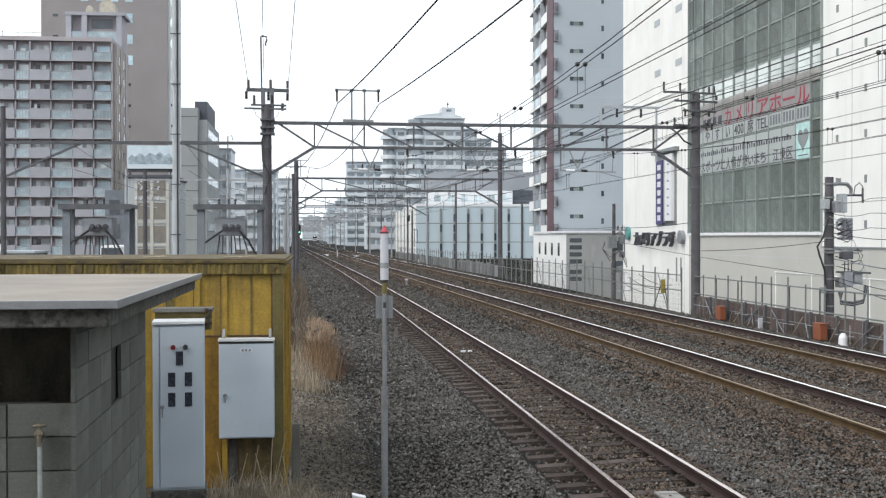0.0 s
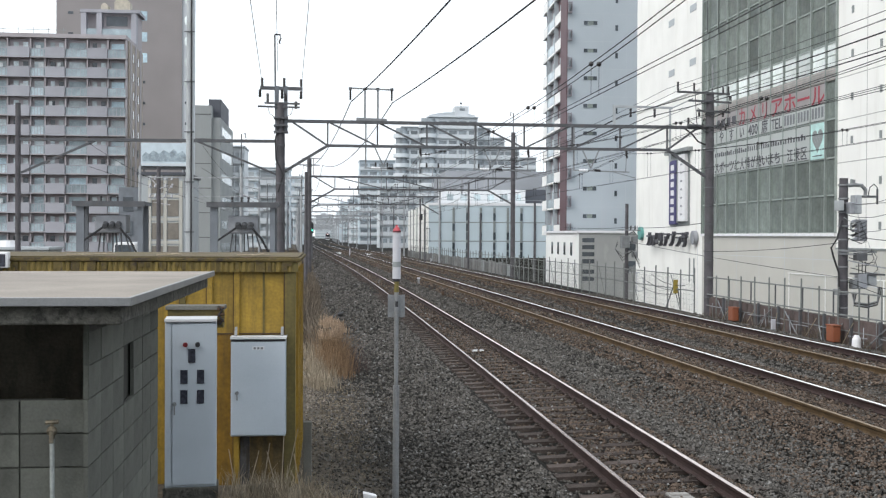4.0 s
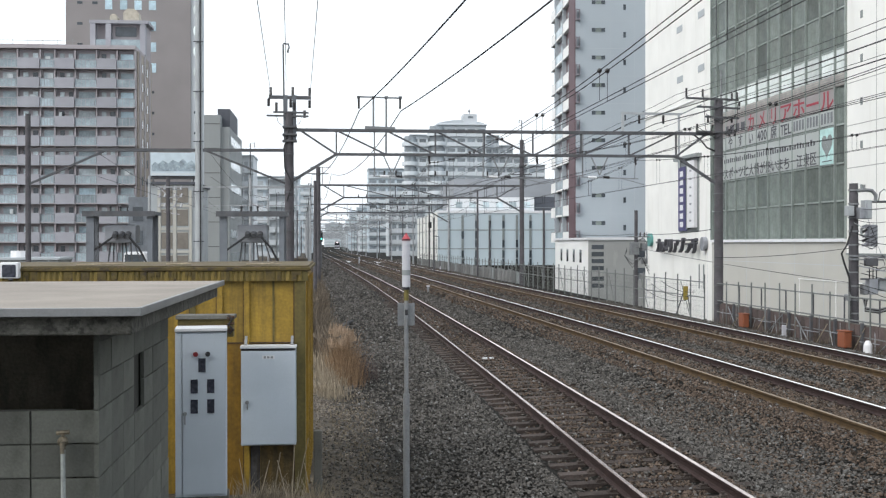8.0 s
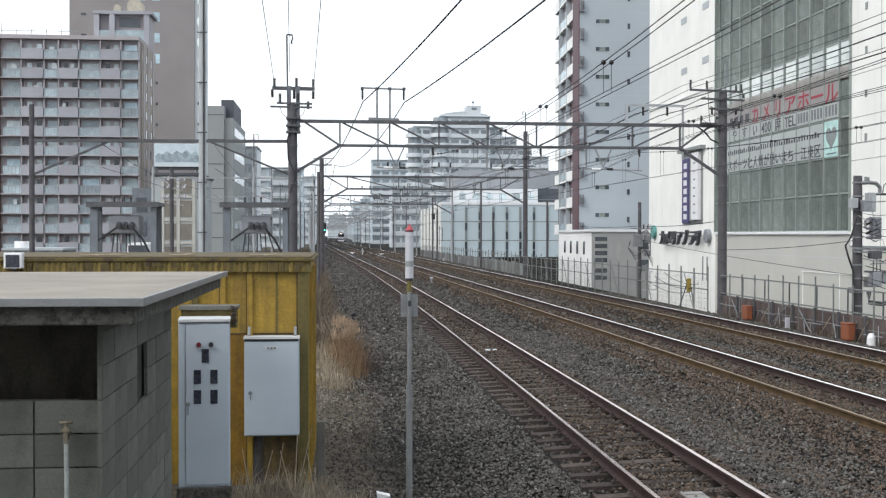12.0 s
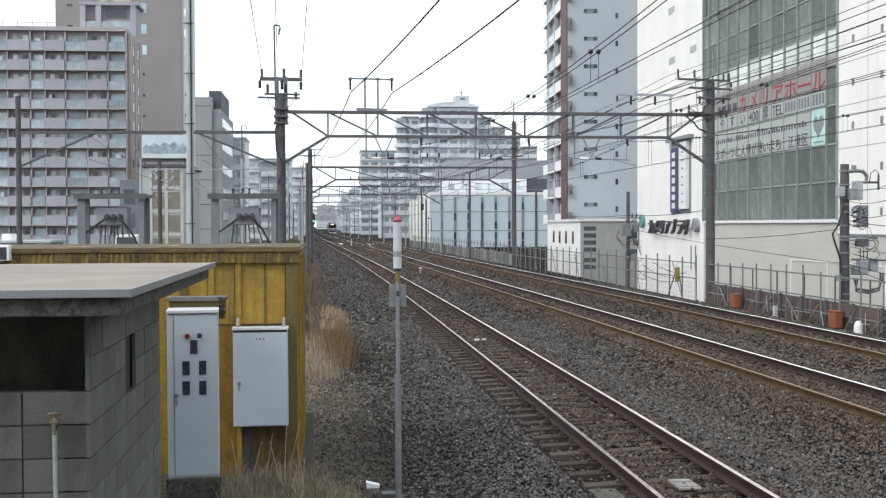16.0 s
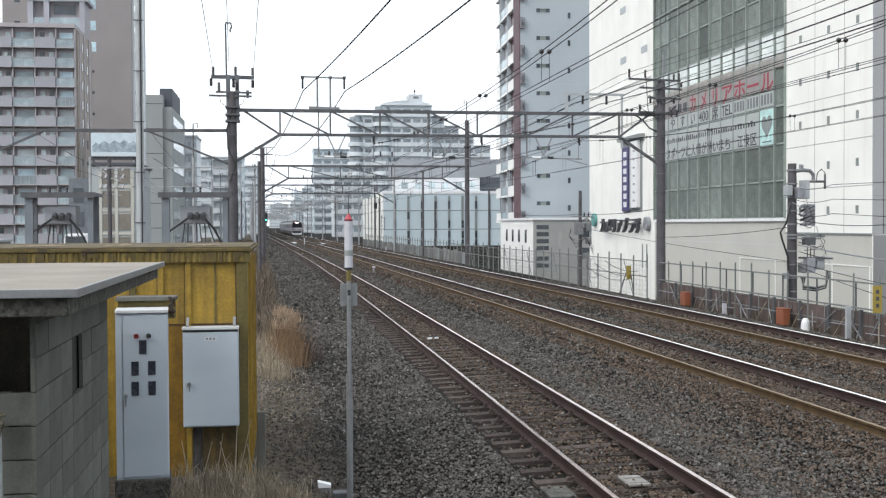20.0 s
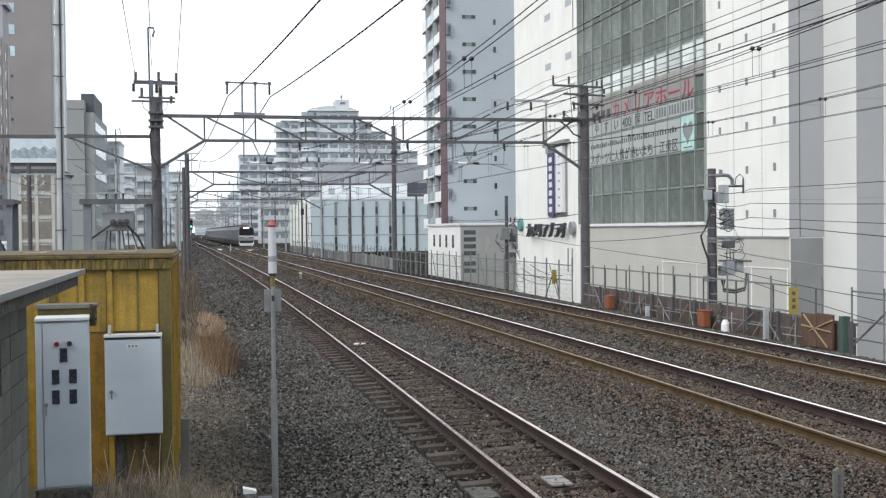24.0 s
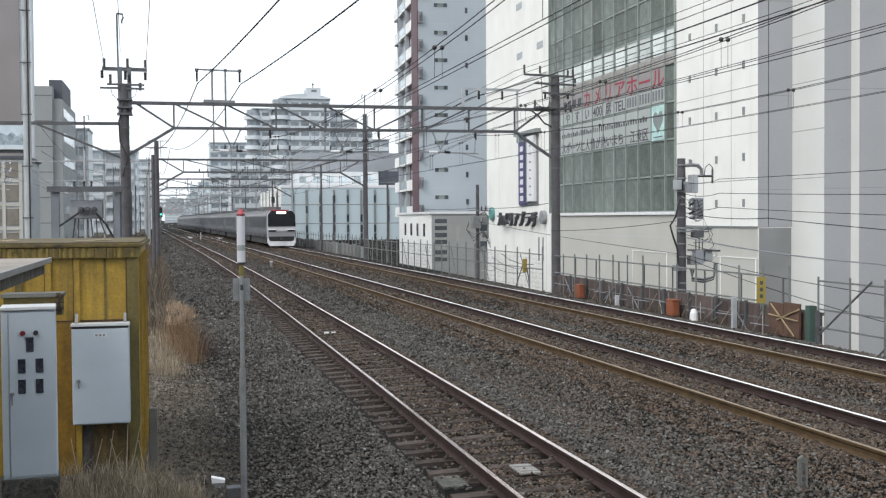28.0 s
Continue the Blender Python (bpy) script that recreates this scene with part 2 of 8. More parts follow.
WALLCREAM = mat("cream_white_panel", (0.79, 0.785, 0.75), 0.65, var=0.05, scale=0.5, fine=20, bump=0.03, col2=(0.64, 0.625, 0.575), cover=0.40, stretch=10, sharp=0.3)
LOWCREAM = mat("dull_cream_render", (0.32, 0.325, 0.315), 0.75, var=0.06, scale=0.6, bump=0.05, col2=(0.43, 0.43, 0.40), cover=0.35, stretch=5, sharp=0.3)
MULLION = mat("pale_green_mullion", (0.27, 0.305, 0.285), 0.5, 0.2, var=0.1, bump=0.03)
FACADEMAUVE = mat("mauve_grey_recess", (0.22, 0.205, 0.225), 0.7, var=0.1, scale=0.5, bump=0.03)
BALGLASS = glass_mat("frosted_balcony_glass", (0.33, 0.40, 0.43), rough=0.25)
APTSOLID = mat("lilac_grey_parapet", (0.315, 0.315, 0.345), 0.8, var=0.08, scale=0.4, fine=20, bump=0.05, rand=0.06)
SKYPANE = glass_mat("sky_blue_pane", (0.40, 0.52, 0.58), rough=0.12)
ENDGREY = mat("grey_end_panel", (0.345, 0.353, 0.368), 0.7, var=0.04, scale=0.3, fine=15, bump=0.03, col2=(0.33, 0.337, 0.352), cover=0.3, stretch=8, sharp=0.3)
FARCONC = mat("green_grey_office_concrete", (0.27, 0.285, 0.285), 0.85, var=0.08, scale=0.3, bump=0.05, col2=(0.26, 0.28, 0.275), cover=0.35, stretch=6)
EQGREY = mat("equipment_grey", (0.27, 0.28, 0.30), 0.55, 0.2, var=0.12, scale=4, bump=0.05)
# air haze mixed into the base colours of distant walls and steel
HAZE = mat("hazed_pale_render", (0.60, 0.63, 0.65), 0.9, var=0.06, scale=0.05, bump=0)
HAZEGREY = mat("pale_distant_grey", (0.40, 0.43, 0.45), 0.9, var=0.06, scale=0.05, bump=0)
FARSTEEL = mat("hazed_far_steel", (0.31, 0.32, 0.33), 0.8, var=0.15, scale=2, bump=0)
PLUME = mat("pale_plume", (0.31, 0.225, 0.155), 0.95, var=0.2, scale=8, bump=0, island=0.3)
LITTER = mat("dead_leaf_litter", (0.055, 0.045, 0.035), 0.95, var=0.3, scale=9, bump=0, island=0.75)
JOINTGREY = mat("panel_joint_grey", (0.36, 0.36, 0.34), 0.9, bump=0)
PALELITTER = mat("bleached_litter", (0.185, 0.157, 0.128), 0.95, var=0.2, scale=8, bump=0, island=0.35)
STRAW = mat("straw_litter", (0.165, 0.136, 0.10), 0.95, var=0.3, scale=8, bump=0, island=0.5)
OLDBOARD = mat("old_grey_board", (0.185, 0.183, 0.18), 0.85, var=0.25, scale=1.5, fine=20, bump=0.1, col2=(0.12, 0.105, 0.095), cover=0.4, stretch=2, rand=0.25)
# pale bluish tones put the haze into the far walls' own colour
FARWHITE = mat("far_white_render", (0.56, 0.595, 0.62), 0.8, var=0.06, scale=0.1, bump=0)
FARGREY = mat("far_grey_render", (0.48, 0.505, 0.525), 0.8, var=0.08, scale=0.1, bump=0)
FARBLUE = mat("hazed_blue_grey_render", (0.52, 0.585, 0.63), 0.8, var=0.08, scale=0.1, bump=0)
ROOFDARK = mat("dark_roof", (0.07, 0.075, 0.09), 0.7, var=0.1, bump=0)
BRICKWALL = mat("brown_retaining_board", (0.085, 0.062, 0.057), 0.9, var=0.3, scale=2, fine=40, bump=0.3, rand=0.25, col2=(0.13, 0.115, 0.105), cover=0.3, stretch=3)
PLY = mat("weathered_plywood", (0.10, 0.055, 0.037), 0.85, var=0.25, scale=3, fine=40, bump=0.1)
ORANGE = mat("orange_plastic", (0.23, 0.07, 0.03), 0.6, var=0.1, bump=0.03)
SIGNYELLOW = mat("yellow_sign", (0.30, 0.225, 0.04), 0.5, var=0.05, bump=0)
TRAINPALE = mat("pale_brushed_band", (0.40, 0.40, 0.41), 0.5, 0.1, var=0.05, bump=0)
TRAINSTEEL = mat("stainless_carbody", (0.155, 0.158, 0.165), 0.45, 0.3, var=0.06, scale=1, fine=30, bump=0.02)
COLLAR = mat("olive_tape", (0.15, 0.12, 0.03), 0.7, bump=0.05)
DOORSTEEL = mat("brushed_door_steel", (0.13, 0.132, 0.14), 0.45, 0.4, var=0.06, bump=0)
NOSEGREY = mat("pale_lilac_front", (0.42, 0.41, 0.44), 0.45, var=0.04, bump=0)
TRAINGLASS = mat("train_black_glass", (0.012, 0.013, 0.016), 0.3, bump=0)
TRAINROOF = mat("train_roof_grey", (0.13, 0.13, 0.135), 0.8, var=0.1, bump=0)
UNDERFRAME = mat("train_underframe", (0.05, 0.048, 0.048), 0.8, var=0.3, bump=0.2)
BANDRED = mat("train_band_red", (0.42, 0.035, 0.06), 0.5, bump=0)
BANDBLUE = mat("train_band_navy", (0.13, 0.13, 0.16), 0.5, bump=0)
for m in (TRAINGLASS, TRAINSTEEL, DOORSTEEL):
    m.node_tree.nodes["Principled BSDF"].inputs["Specular IOR Level"].default_value = 0.15
LED = mat("lit_display", (1.0, 0.85, 0.8), 0.5, bump=0, emit=2.5)
SIGNALGREEN = mat("green_signal_light", (0.1, 0.9, 0.6), 0.5, bump=0, emit=1.5)


# ---- mesh tools ----
class Mesh:
    """Collects boxes, tubes and sheets, then becomes one mesh object."""

    def __init__(self):
        self.v, self.f = [], []

    def add(self, verts, faces):
        k = len(self.v)
        self.v += [tuple(p) for p in verts]
        self.f += [tuple(i + k for i in f) for f in faces]
        return self

    def box(self, x0, x1, y0, y1, z0, z1):
        return self.add([(x, y, z) for x in (x0, x1) for y in (y0, y1) for z in (z0, z1)],
                        [(0, 1, 3, 2), (4, 6, 7, 5), (0, 4, 5, 1), (2, 3, 7, 6), (0, 2, 6, 4), (1, 5, 7, 3)])

    def bar(self, a, b, w, h=None):
        """A square bar from a to b."""
        a, b = Vector(a), Vector(b)
        d = (b - a).normalized()
        s = d.cross(Vector((0, 0, 1))) if abs(d.z) < 0.95 else Vector((1, 0, 0))
        s = s.normalized()
        u = s.cross(d).normalized()
        s, u = s * w / 2, u * (h or w) / 2
        return self.add([p + i * s + j * u for p in (a, b) for i, j in ((-1, -1), (1, -1), (1, 1), (-1, 1))],
                        [(0, 1, 2, 3), (7, 6, 5, 4), (0, 4, 5, 1), (1, 5, 6, 2), (2, 6, 7, 3), (3, 7, 4, 0)])

    def tube(self, a, b, r, r2=None, n=8):
        a, b = Vector(a), Vector(b)
        r2 = r if r2 is None else r2
        d = (b - a).normalized()
        s = d.cross(Vector((0, 0, 1))) if abs(d.z) < 0.95 else Vector((1, 0, 0))
        s = s.normalized()
        u = s.cross(d).normalized()
        ring = [(math.cos(2 * math.pi * i / n), math.sin(2 * math.pi * i / n)) for i in range(n)]
        return self.add([a + r * (c * s + e * u) for c, e in ring] + [b + r2 * (c * s + e * u) for c, e in ring],
                        [(i, (i + 1) % n, n + (i + 1) % n, n + i) for i in range(n)] + [tuple(range(n))[::-1], tuple(range(n, 2 * n))])

    def ball(self, c, r, n=10, k=6):
        v = [(c[0] + r * math.sin(math.pi * j / k) * math.cos(2 * math.pi * i / n), c[1] + r * math.sin(math.pi * j / k) * math.sin(2 * math.pi * i / n),
              c[2] + r * math.cos(math.pi * j / k)) for j in range(k + 1) for i in range(n)]
        return self.add(v, [(j * n + i, j * n + (i + 1) % n, (j + 1) * n + (i + 1) % n, (j + 1) * n + i) for j in range(k) for i in range(n)])

    def wire(self, pts, r, n=5):
        pts = [Vector(p) for p in pts]
        v, f = [], []
        for j, p in enumerate(pts):
            d = (pts[min(j + 1, len(pts) - 1)] - pts[max(j - 1, 0)]).normalized()
            s = d.cross(Vector((0, 0, 1))) if abs(d.z) < 0.95 else d.cross(Vector((0, 1, 0)))
            s = s.normalized()
            u = s.cross(d).normalized()
            v += [p + r * (math.cos(2 * math.pi * i / n) * s + math.sin(2 * math.pi * i / n) * u) for i in range(n)]
            if j:
                f += [((j - 1) * n + i, (j - 1) * n + (i + 1) % n, j * n + (i + 1) % n, j * n + i) for i in range(n)]
        return self.add(v, f + [tuple(range(n))[::-1], tuple(range((len(pts) - 1) * n, len(pts) * n))])

    def prism(self, outline, a, b, axis="y"):
        """A flat outline of (u, v) drawn out from a to b along an axis; u, v are the other two in order."""
        k = len(outline)
        place = {"x": lambda u, v, w: (w, u, v), "y": lambda u, v, w: (u, w, v), "z": lambda u, v, w: (u, v, w)}[axis]
        return self.add([place(u, v, a) for u, v in outline] + [place(u, v, b) for u, v in outline],
                        [(i, (i + 1) % k, k + (i + 1) % k, k + i) for i in range(k)] + [tuple(range(k))[::-1], tuple(range(k, 2 * k))])

    def data(self, name, material):
        me = bpy.data.meshes.new(name)
        me.from_pydata(self.v, [], self.f)
        me.materials.append(material)
        me.validate()
        bm = bmesh.new()
        bm.from_mesh(me)
        if len(bm.faces) < 20000:
            bmesh.ops.recalc_face_normals(bm, faces=bm.faces)
        bm.to_mesh(me)
        bm.free()
        return me


def part(name, mesh, material, parent=None, label="", bevel=0.0, m=None):
    """One mesh object, under a thing or a part. mesh: a Mesh, or mesh data to share."""
    data = mesh.data(name, material) if isinstance(mesh, Mesh) else mesh
    ob = new(name, data)
    ob.parent = parent
    if m is not None:
        ob.matrix_basis = m
    if label:
        tagged(ob, label)
    if bevel:
        mod = ob.modifiers.new("bevel", "BEVEL")
        mod.width, mod.segments, mod.limit_method = bevel, 2, "ANGLE"
    return ob


def thing(name, x, y, z, label, category, group="", kind="", rz=0):
    ob = new(name)
    ob.empty_display_size = 0.3
    ob.matrix_basis = pose(x, y, z, 0, 0, rz)
    return tagged(ob, label, category, group, kind)


def writing(body, size, material, parent, m, name="character", width=0.0, depth=0.004, label=""):
    """Flat letters, each a part of its own, spread evenly over the width about the pose m."""
    n = len(body)
    step = width / n if width else size
    for i, ch in enumerate(body):
        if ch == " ":
            continue
        cu = bpy.data.curves.new(name, "FONT")
        cu.body, cu.size, cu.extrude, cu.align_x, cu.offset = ch, size, depth, "CENTER", 0.010 * size
        ob = bpy.data.objects.new(name, cu)
        scene.collection.objects.link(ob)
        me = bpy.data.meshes.new_from_object(ob.evaluated_get(bpy.context.evaluated_depsgraph_get()))
        bpy.data.objects.remove(ob)
        me.materials.clear()
        me.materials.append(material)
        xs = [v.co.x for v in me.vertices] or [0]
        k = 0.86 * step / max(1e-6, max(xs) - min(xs))
        if width and k < 1.6:
            mid = (max(xs) + min(xs)) / 2
            for v in me.vertices:
                v.co.x = (v.co.x - mid) * k
        part(name, me, material, parent, label, m=m @ Matrix.Translation(((i - (n - 1) / 2) * step, 0, 0)))


# ---- the line of the tracks ----
def track_x(k, y):
    """Centre of track k (1 to 3) at y metres ahead."""
    if y < 110:
        x = 4.075 - 0.0019 * y - 0.00012 * y * y
    elif y < 390:
        x = 2.429 - 0.0283 * (y - 110)
    else:                                   # the line straightens out far off
        x = -5.495 - 1.33 * (1 - math.exp((390 - y) / 47))
    return x + (0, 3.9 + 1.04 * math.exp(-(y / 50) ** 2), 7.95 + 1.04 * math.exp(-(y / 50) ** 2))[k - 1]


CANT = (0.043, 0.033, 0.043)


# ---- ground ----
def ground_z(x, y):
    """Height of the ballast and the soil beside it."""
    z = -0.42
    for k in (1, 2, 3):
        d = abs(x - track_x(k, y))
        if d < 1.35:
            z = max(z, -0.205)
        elif d < 2.6:
            z = max(z, -0.205 - (d - 1.35) * 0.12)
    if x < track_x(1, y) - 1.35:
        d = track_x(1, y) - 1.35 - x
        z = -0.205 - min(0.17, d * 0.13) + 0.03 * noise.noise((x * 1.3, y * 0.6, 3.0))
        if x < 0.6 and y < 30:
            z += min(1.0, (0.6 - x) / 1.2) * 0.3
    if 0.66 < track_x(1, y) - x < 1.2 and y < 60:      # hollow between the sleeper ends
        z = -0.27
    if x > track_x(3, y) + 1.35:
        z = -0.205 - min(0.2, (x - track_x(3, y) - 1.35) * 0.12)
    if x > 15.6:
        return -4.6
    return z + 0.018 * noise.noise((x * 2.1, y * 2.1, 0.0))


def build_ground():
    xs = [-1600, -400, -120, -60, -30, -16, -10, -7] + [-6 + 0.225 * i for i in range(95)] + [15.59, 15.61, 16.5, 18, 20, 24, 30, 45, 80, 200, 600, 2200]
    ys = [-400, -60, -15, 0] + [1.2 * (i + 1) for i in range(75)] + [94 + 6 * i for i in range(20)] + [230, 270, 330, 420, 560, 800, 1300, 3500]
    v = [(x, y, ground_z(x, y) if -8 < x < 15.6 and -20 < y < 240 else (-4.6 if x > 15.6 and -100 < y < 160 else -0.45)) for y in ys for x in xs]
    n = len(xs)
    f = [(j * n + i, j * n + i + 1, (j + 1) * n + i + 1, (j + 1) * n + i) for j in range(len(ys) - 1) for i in range(n - 1)]
    g = Mesh().add(v, f)
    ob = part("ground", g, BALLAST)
    # soil with dead leaves beside the line
    nt, b = BALLAST.node_tree, BALLAST.node_tree.nodes["Principled BSDF"]
    old = b.inputs["Base Color"].links[0].from_socket
    tc, sp = nt.nodes.new("ShaderNodeTexCoord"), nt.nodes.new("ShaderNodeSeparateXYZ")
    nz, ad, mr, mx = (nt.nodes.new(k) for k in ("ShaderNodeTexNoise", "ShaderNodeMath", "ShaderNodeMapRange", "ShaderNodeMix"))
    nz.inputs["Scale"].default_value, nz.inputs["Detail"].default_value = 0.8, 6
    nt.links.new(tc.outputs["Object"], nz.inputs["Vector"])
    nt.links.new(tc.outputs["Object"], sp.inputs["Vector"])
    ad.operation = "MULTIPLY_ADD"
    ad.inputs[1].default_value = 3.2
    nt.links.new(nz.outputs["Fac"], ad.inputs[0])
    nt.links.new(sp.outputs["X"], ad.inputs[2])
    mr.inputs["From Min"].default_value, mr.inputs["From Max"].default_value = 3.1, 2.2
    drift = nt.nodes.new("ShaderNodeMath")
    drift.operation = "MULTIPLY_ADD"
    drift.inputs[1].default_value = 0.03
    nt.links.new(sp.outputs["Y"], drift.inputs[0])
    nt.links.new(ad.outputs["Value"], drift.inputs[2])
    nt.links.new(drift.outputs["Value"], mr.inputs["Value"])
    leaf = nt.nodes.new("ShaderNodeTexNoise")
    leaf.inputs["Scale"].default_value, leaf.inputs["Detail"].default_value = 14, 4
    nt.links.new(tc.outputs["Object"], leaf.inputs["Vector"])
    rp = nt.nodes.new("ShaderNodeValToRGB")
    rp.color_ramp.elements[0].position, rp.color_ramp.elements[1].position = 0.35, 0.7
    rp.color_ramp.elements[0].color, rp.color_ramp.elements[1].color = (0.048, 0.041, 0.033, 1), (0.135, 0.115, 0.092, 1)
    nt.links.new(leaf.outputs["Fac"], rp.inputs["Fac"])
    mx.data_type = "RGBA"
    nt.links.new(mr.outputs["Result"], mx.inputs["Factor"])
    nt.links.new(old, mx.inputs["A"])
    nt.links.new(rp.outputs["Color"], mx.inputs["B"])
    nt.links.new(mx.outputs["Result"], b.inputs["Base Color"])
    tagged(ob, "grey ballast and bare soil beside the railway", "ground", kind="structure")
    for x in ob.data.polygons:
        x.use_smooth = True


def build_platform():
    p = thing("platform", 0, 0, 0, "plain concrete station platform with a paved edge", "platform", kind="structure")
    part("slab", Mesh().box(-7.0, 2.0, -90, 4.8, -0.6, 1.06), CONCRETE, p)
    part("edge_paving", Mesh().box(1.5, 2.06, -90, 4.8, 1.061, 1.12), FARGREY, p)
    # out-of-view canopy, added to keep sky light off the hut
    c = thing("shade_canopy", 0, 0, 0, "unseen steel canopy on posts, added to block sky light", "canopy", kind="structure")
    part("roof", Mesh().box(-6.5, 2.2, -80, 1.2, 4.25, 4.4), RACKSTEEL, c)
    part("fascia", Mesh().box(-6.5, 2.2, 1.201, 1.26, 4.1, 4.42), RACKSTEEL, c)
    for y in (-20, -12, -4):
        part("post", Mesh().box(-2.3, -2.05, y - 0.12, y + 0.12, 1.06, 4.25), RACKSTEEL, c)


def build_stones():
    """Loose ballast stones, small near and sparser far off."""
    rng = np.random.default_rng(5)
    shape = np.array([(1, 0, 0), (0, 1, 0), (-1, 0, 0), (0, -1, 0), (0.1, 0, 0.8), (0, 0.1, -0.7)])
    faces = np.array([(0, 1, 4), (1, 2, 4), (2, 3, 4), (3, 0, 4), (1, 0, 5), (2, 1, 5), (3, 2, 5), (0, 3, 5)])
    sets = [([], []), ([], []), ([], [])]
    for y0, y1, dens, size in ((8, 14, 800, 0.021), (14, 22, 560, 0.023), (22, 36, 260, 0.029), (36, 62, 64, 0.042), (62, 110, 30, 0.055), (110, 230, 9, 0.09)):
        count = int((y1 - y0) * 15.5 * dens)
        xs, ys = rng.uniform(-0.2, 15.3, count) if y0 < 60 else rng.uniform(-5.0 if y0 < 100 else -8.0, 13.5, count), rng.uniform(y0, y1, count)
        for x, y in zip(xs, ys):
            if y < 32 and x < 2.0 and rng.random() > (x + 0.3) / 2.3 * 0.9:
                continue
            near = min(abs(abs(x - track_x(q, y)) - 0.566) for q in (1, 2, 3))
            if near < (0.13 if y > 24 or x < 6 else 0.1):
                continue
            d1 = min(abs(x - track_x(q, y)) for q in (1, 2, 3))
            q = min((1, 2, 3), key=lambda i: abs(x - track_x(i, y)))
            on_sleeper = d1 < 1.12 and ((y - 0.13 - 0.17 * q + 0.13) / 0.6) % 1 < 0.44
            if on_sleeper and q == 1 and rng.random() < (0.95 if d1 > 0.6 and x < track_x(q, y) else 0.0 if d1 > 0.6 else 0.7):
                continue
            if q == 1 and not on_sleeper and 0.66 < track_x(1, y) - x < 1.15 and rng.random() < 0.7:
                continue
            s = size * rng.uniform(0.6, 1.35)
            p = shape * (s * rng.uniform(0.7, 1.3, 3)) + rng.normal(0, s * 0.16, (6, 3))
            a = rng.uniform(0, 6.28)
            b = rng.uniform(-0.7, 0.7)
            ca, sa, cb, sb = math.cos(a), math.sin(a), math.cos(b), math.sin(b)
            rot = np.array([(ca, -sa * cb, sa * sb), (sa, ca * cb, -ca * sb), (0, sb, cb)])
            p = p @ rot.T + (x, y, (-0.15 if q == 1 and (on_sleeper or x > track_x(q, y) + 0.66 and d1 < 1.3) else -0.168 if q > 1 and d1 < 1.3 else ground_z(x, y) + 0.014) + s * rng.uniform(0.0, 0.85))
            pale = rng.random() < (0.06 if q == 1 and x < track_x(1, y) else 0.03)
            vs, fs = sets[2 if pale else 1 if (d1 < (1.7 if q > 1 else 0.95) and rng.random() < 0.75 or x > 5.6 and y < 24 and rng.random() < 0.3) else 0]
            fs.append(faces + 6 * len(vs))
            vs.append(p)
    for (vs, fs), name, m, label in zip(sets, ("ballast_stones", "stained_ballast_stones", "pale_ballast_stones"), (STONE, RUSTSTONE, PALESTONE),
                                        ("broken grey ballast stones around the tracks", "rust-stained ballast stones between the rails", "freshly chipped pale ballast stones")):
        me = bpy.data.meshes.new(name)
        me.from_pydata(np.concatenate(vs).tolist(), [], np.concatenate(fs).tolist())
        me.materials.append(m)
        tagged(new(name, me), label, "ballast", kind="stuff")


# ---- tracks ----
RAIL = [(-0.062, -0.155), (0.062, -0.155), (0.062, -0.143), (0.030, -0.131), (0.014, -0.112), (0.013, -0.056), (0.034, -0.036), (0.034, -0.004),
        (-0.034, -0.004), (-0.034, -0.036), (-0.013, -0.056), (-0.014, -0.112), (-0.030, -0.131), (-0.062, -0.143)]
RAILCAP = [(-0.026, -0.006), (-0.021, 0.001), (0.021, 0.001), (0.026, -0.006), (0.0, -0.009)]
RAILDROP = -0.012


def sweep(outline, pts, material, name, parent, label=""):
    k, v, f = len(outline), [], []
    for j, (x, y, z) in enumerate(pts):
        v += [(x + u, y, z + w) for u, w in outline]
        if j:
            f += [((j - 1) * k + i, (j - 1) * k + (i + 1) % k, j * k + (i + 1) % k, j * k + i) for i in range(k)]
    return part(name, Mesh().add(v, f), material, parent, label)


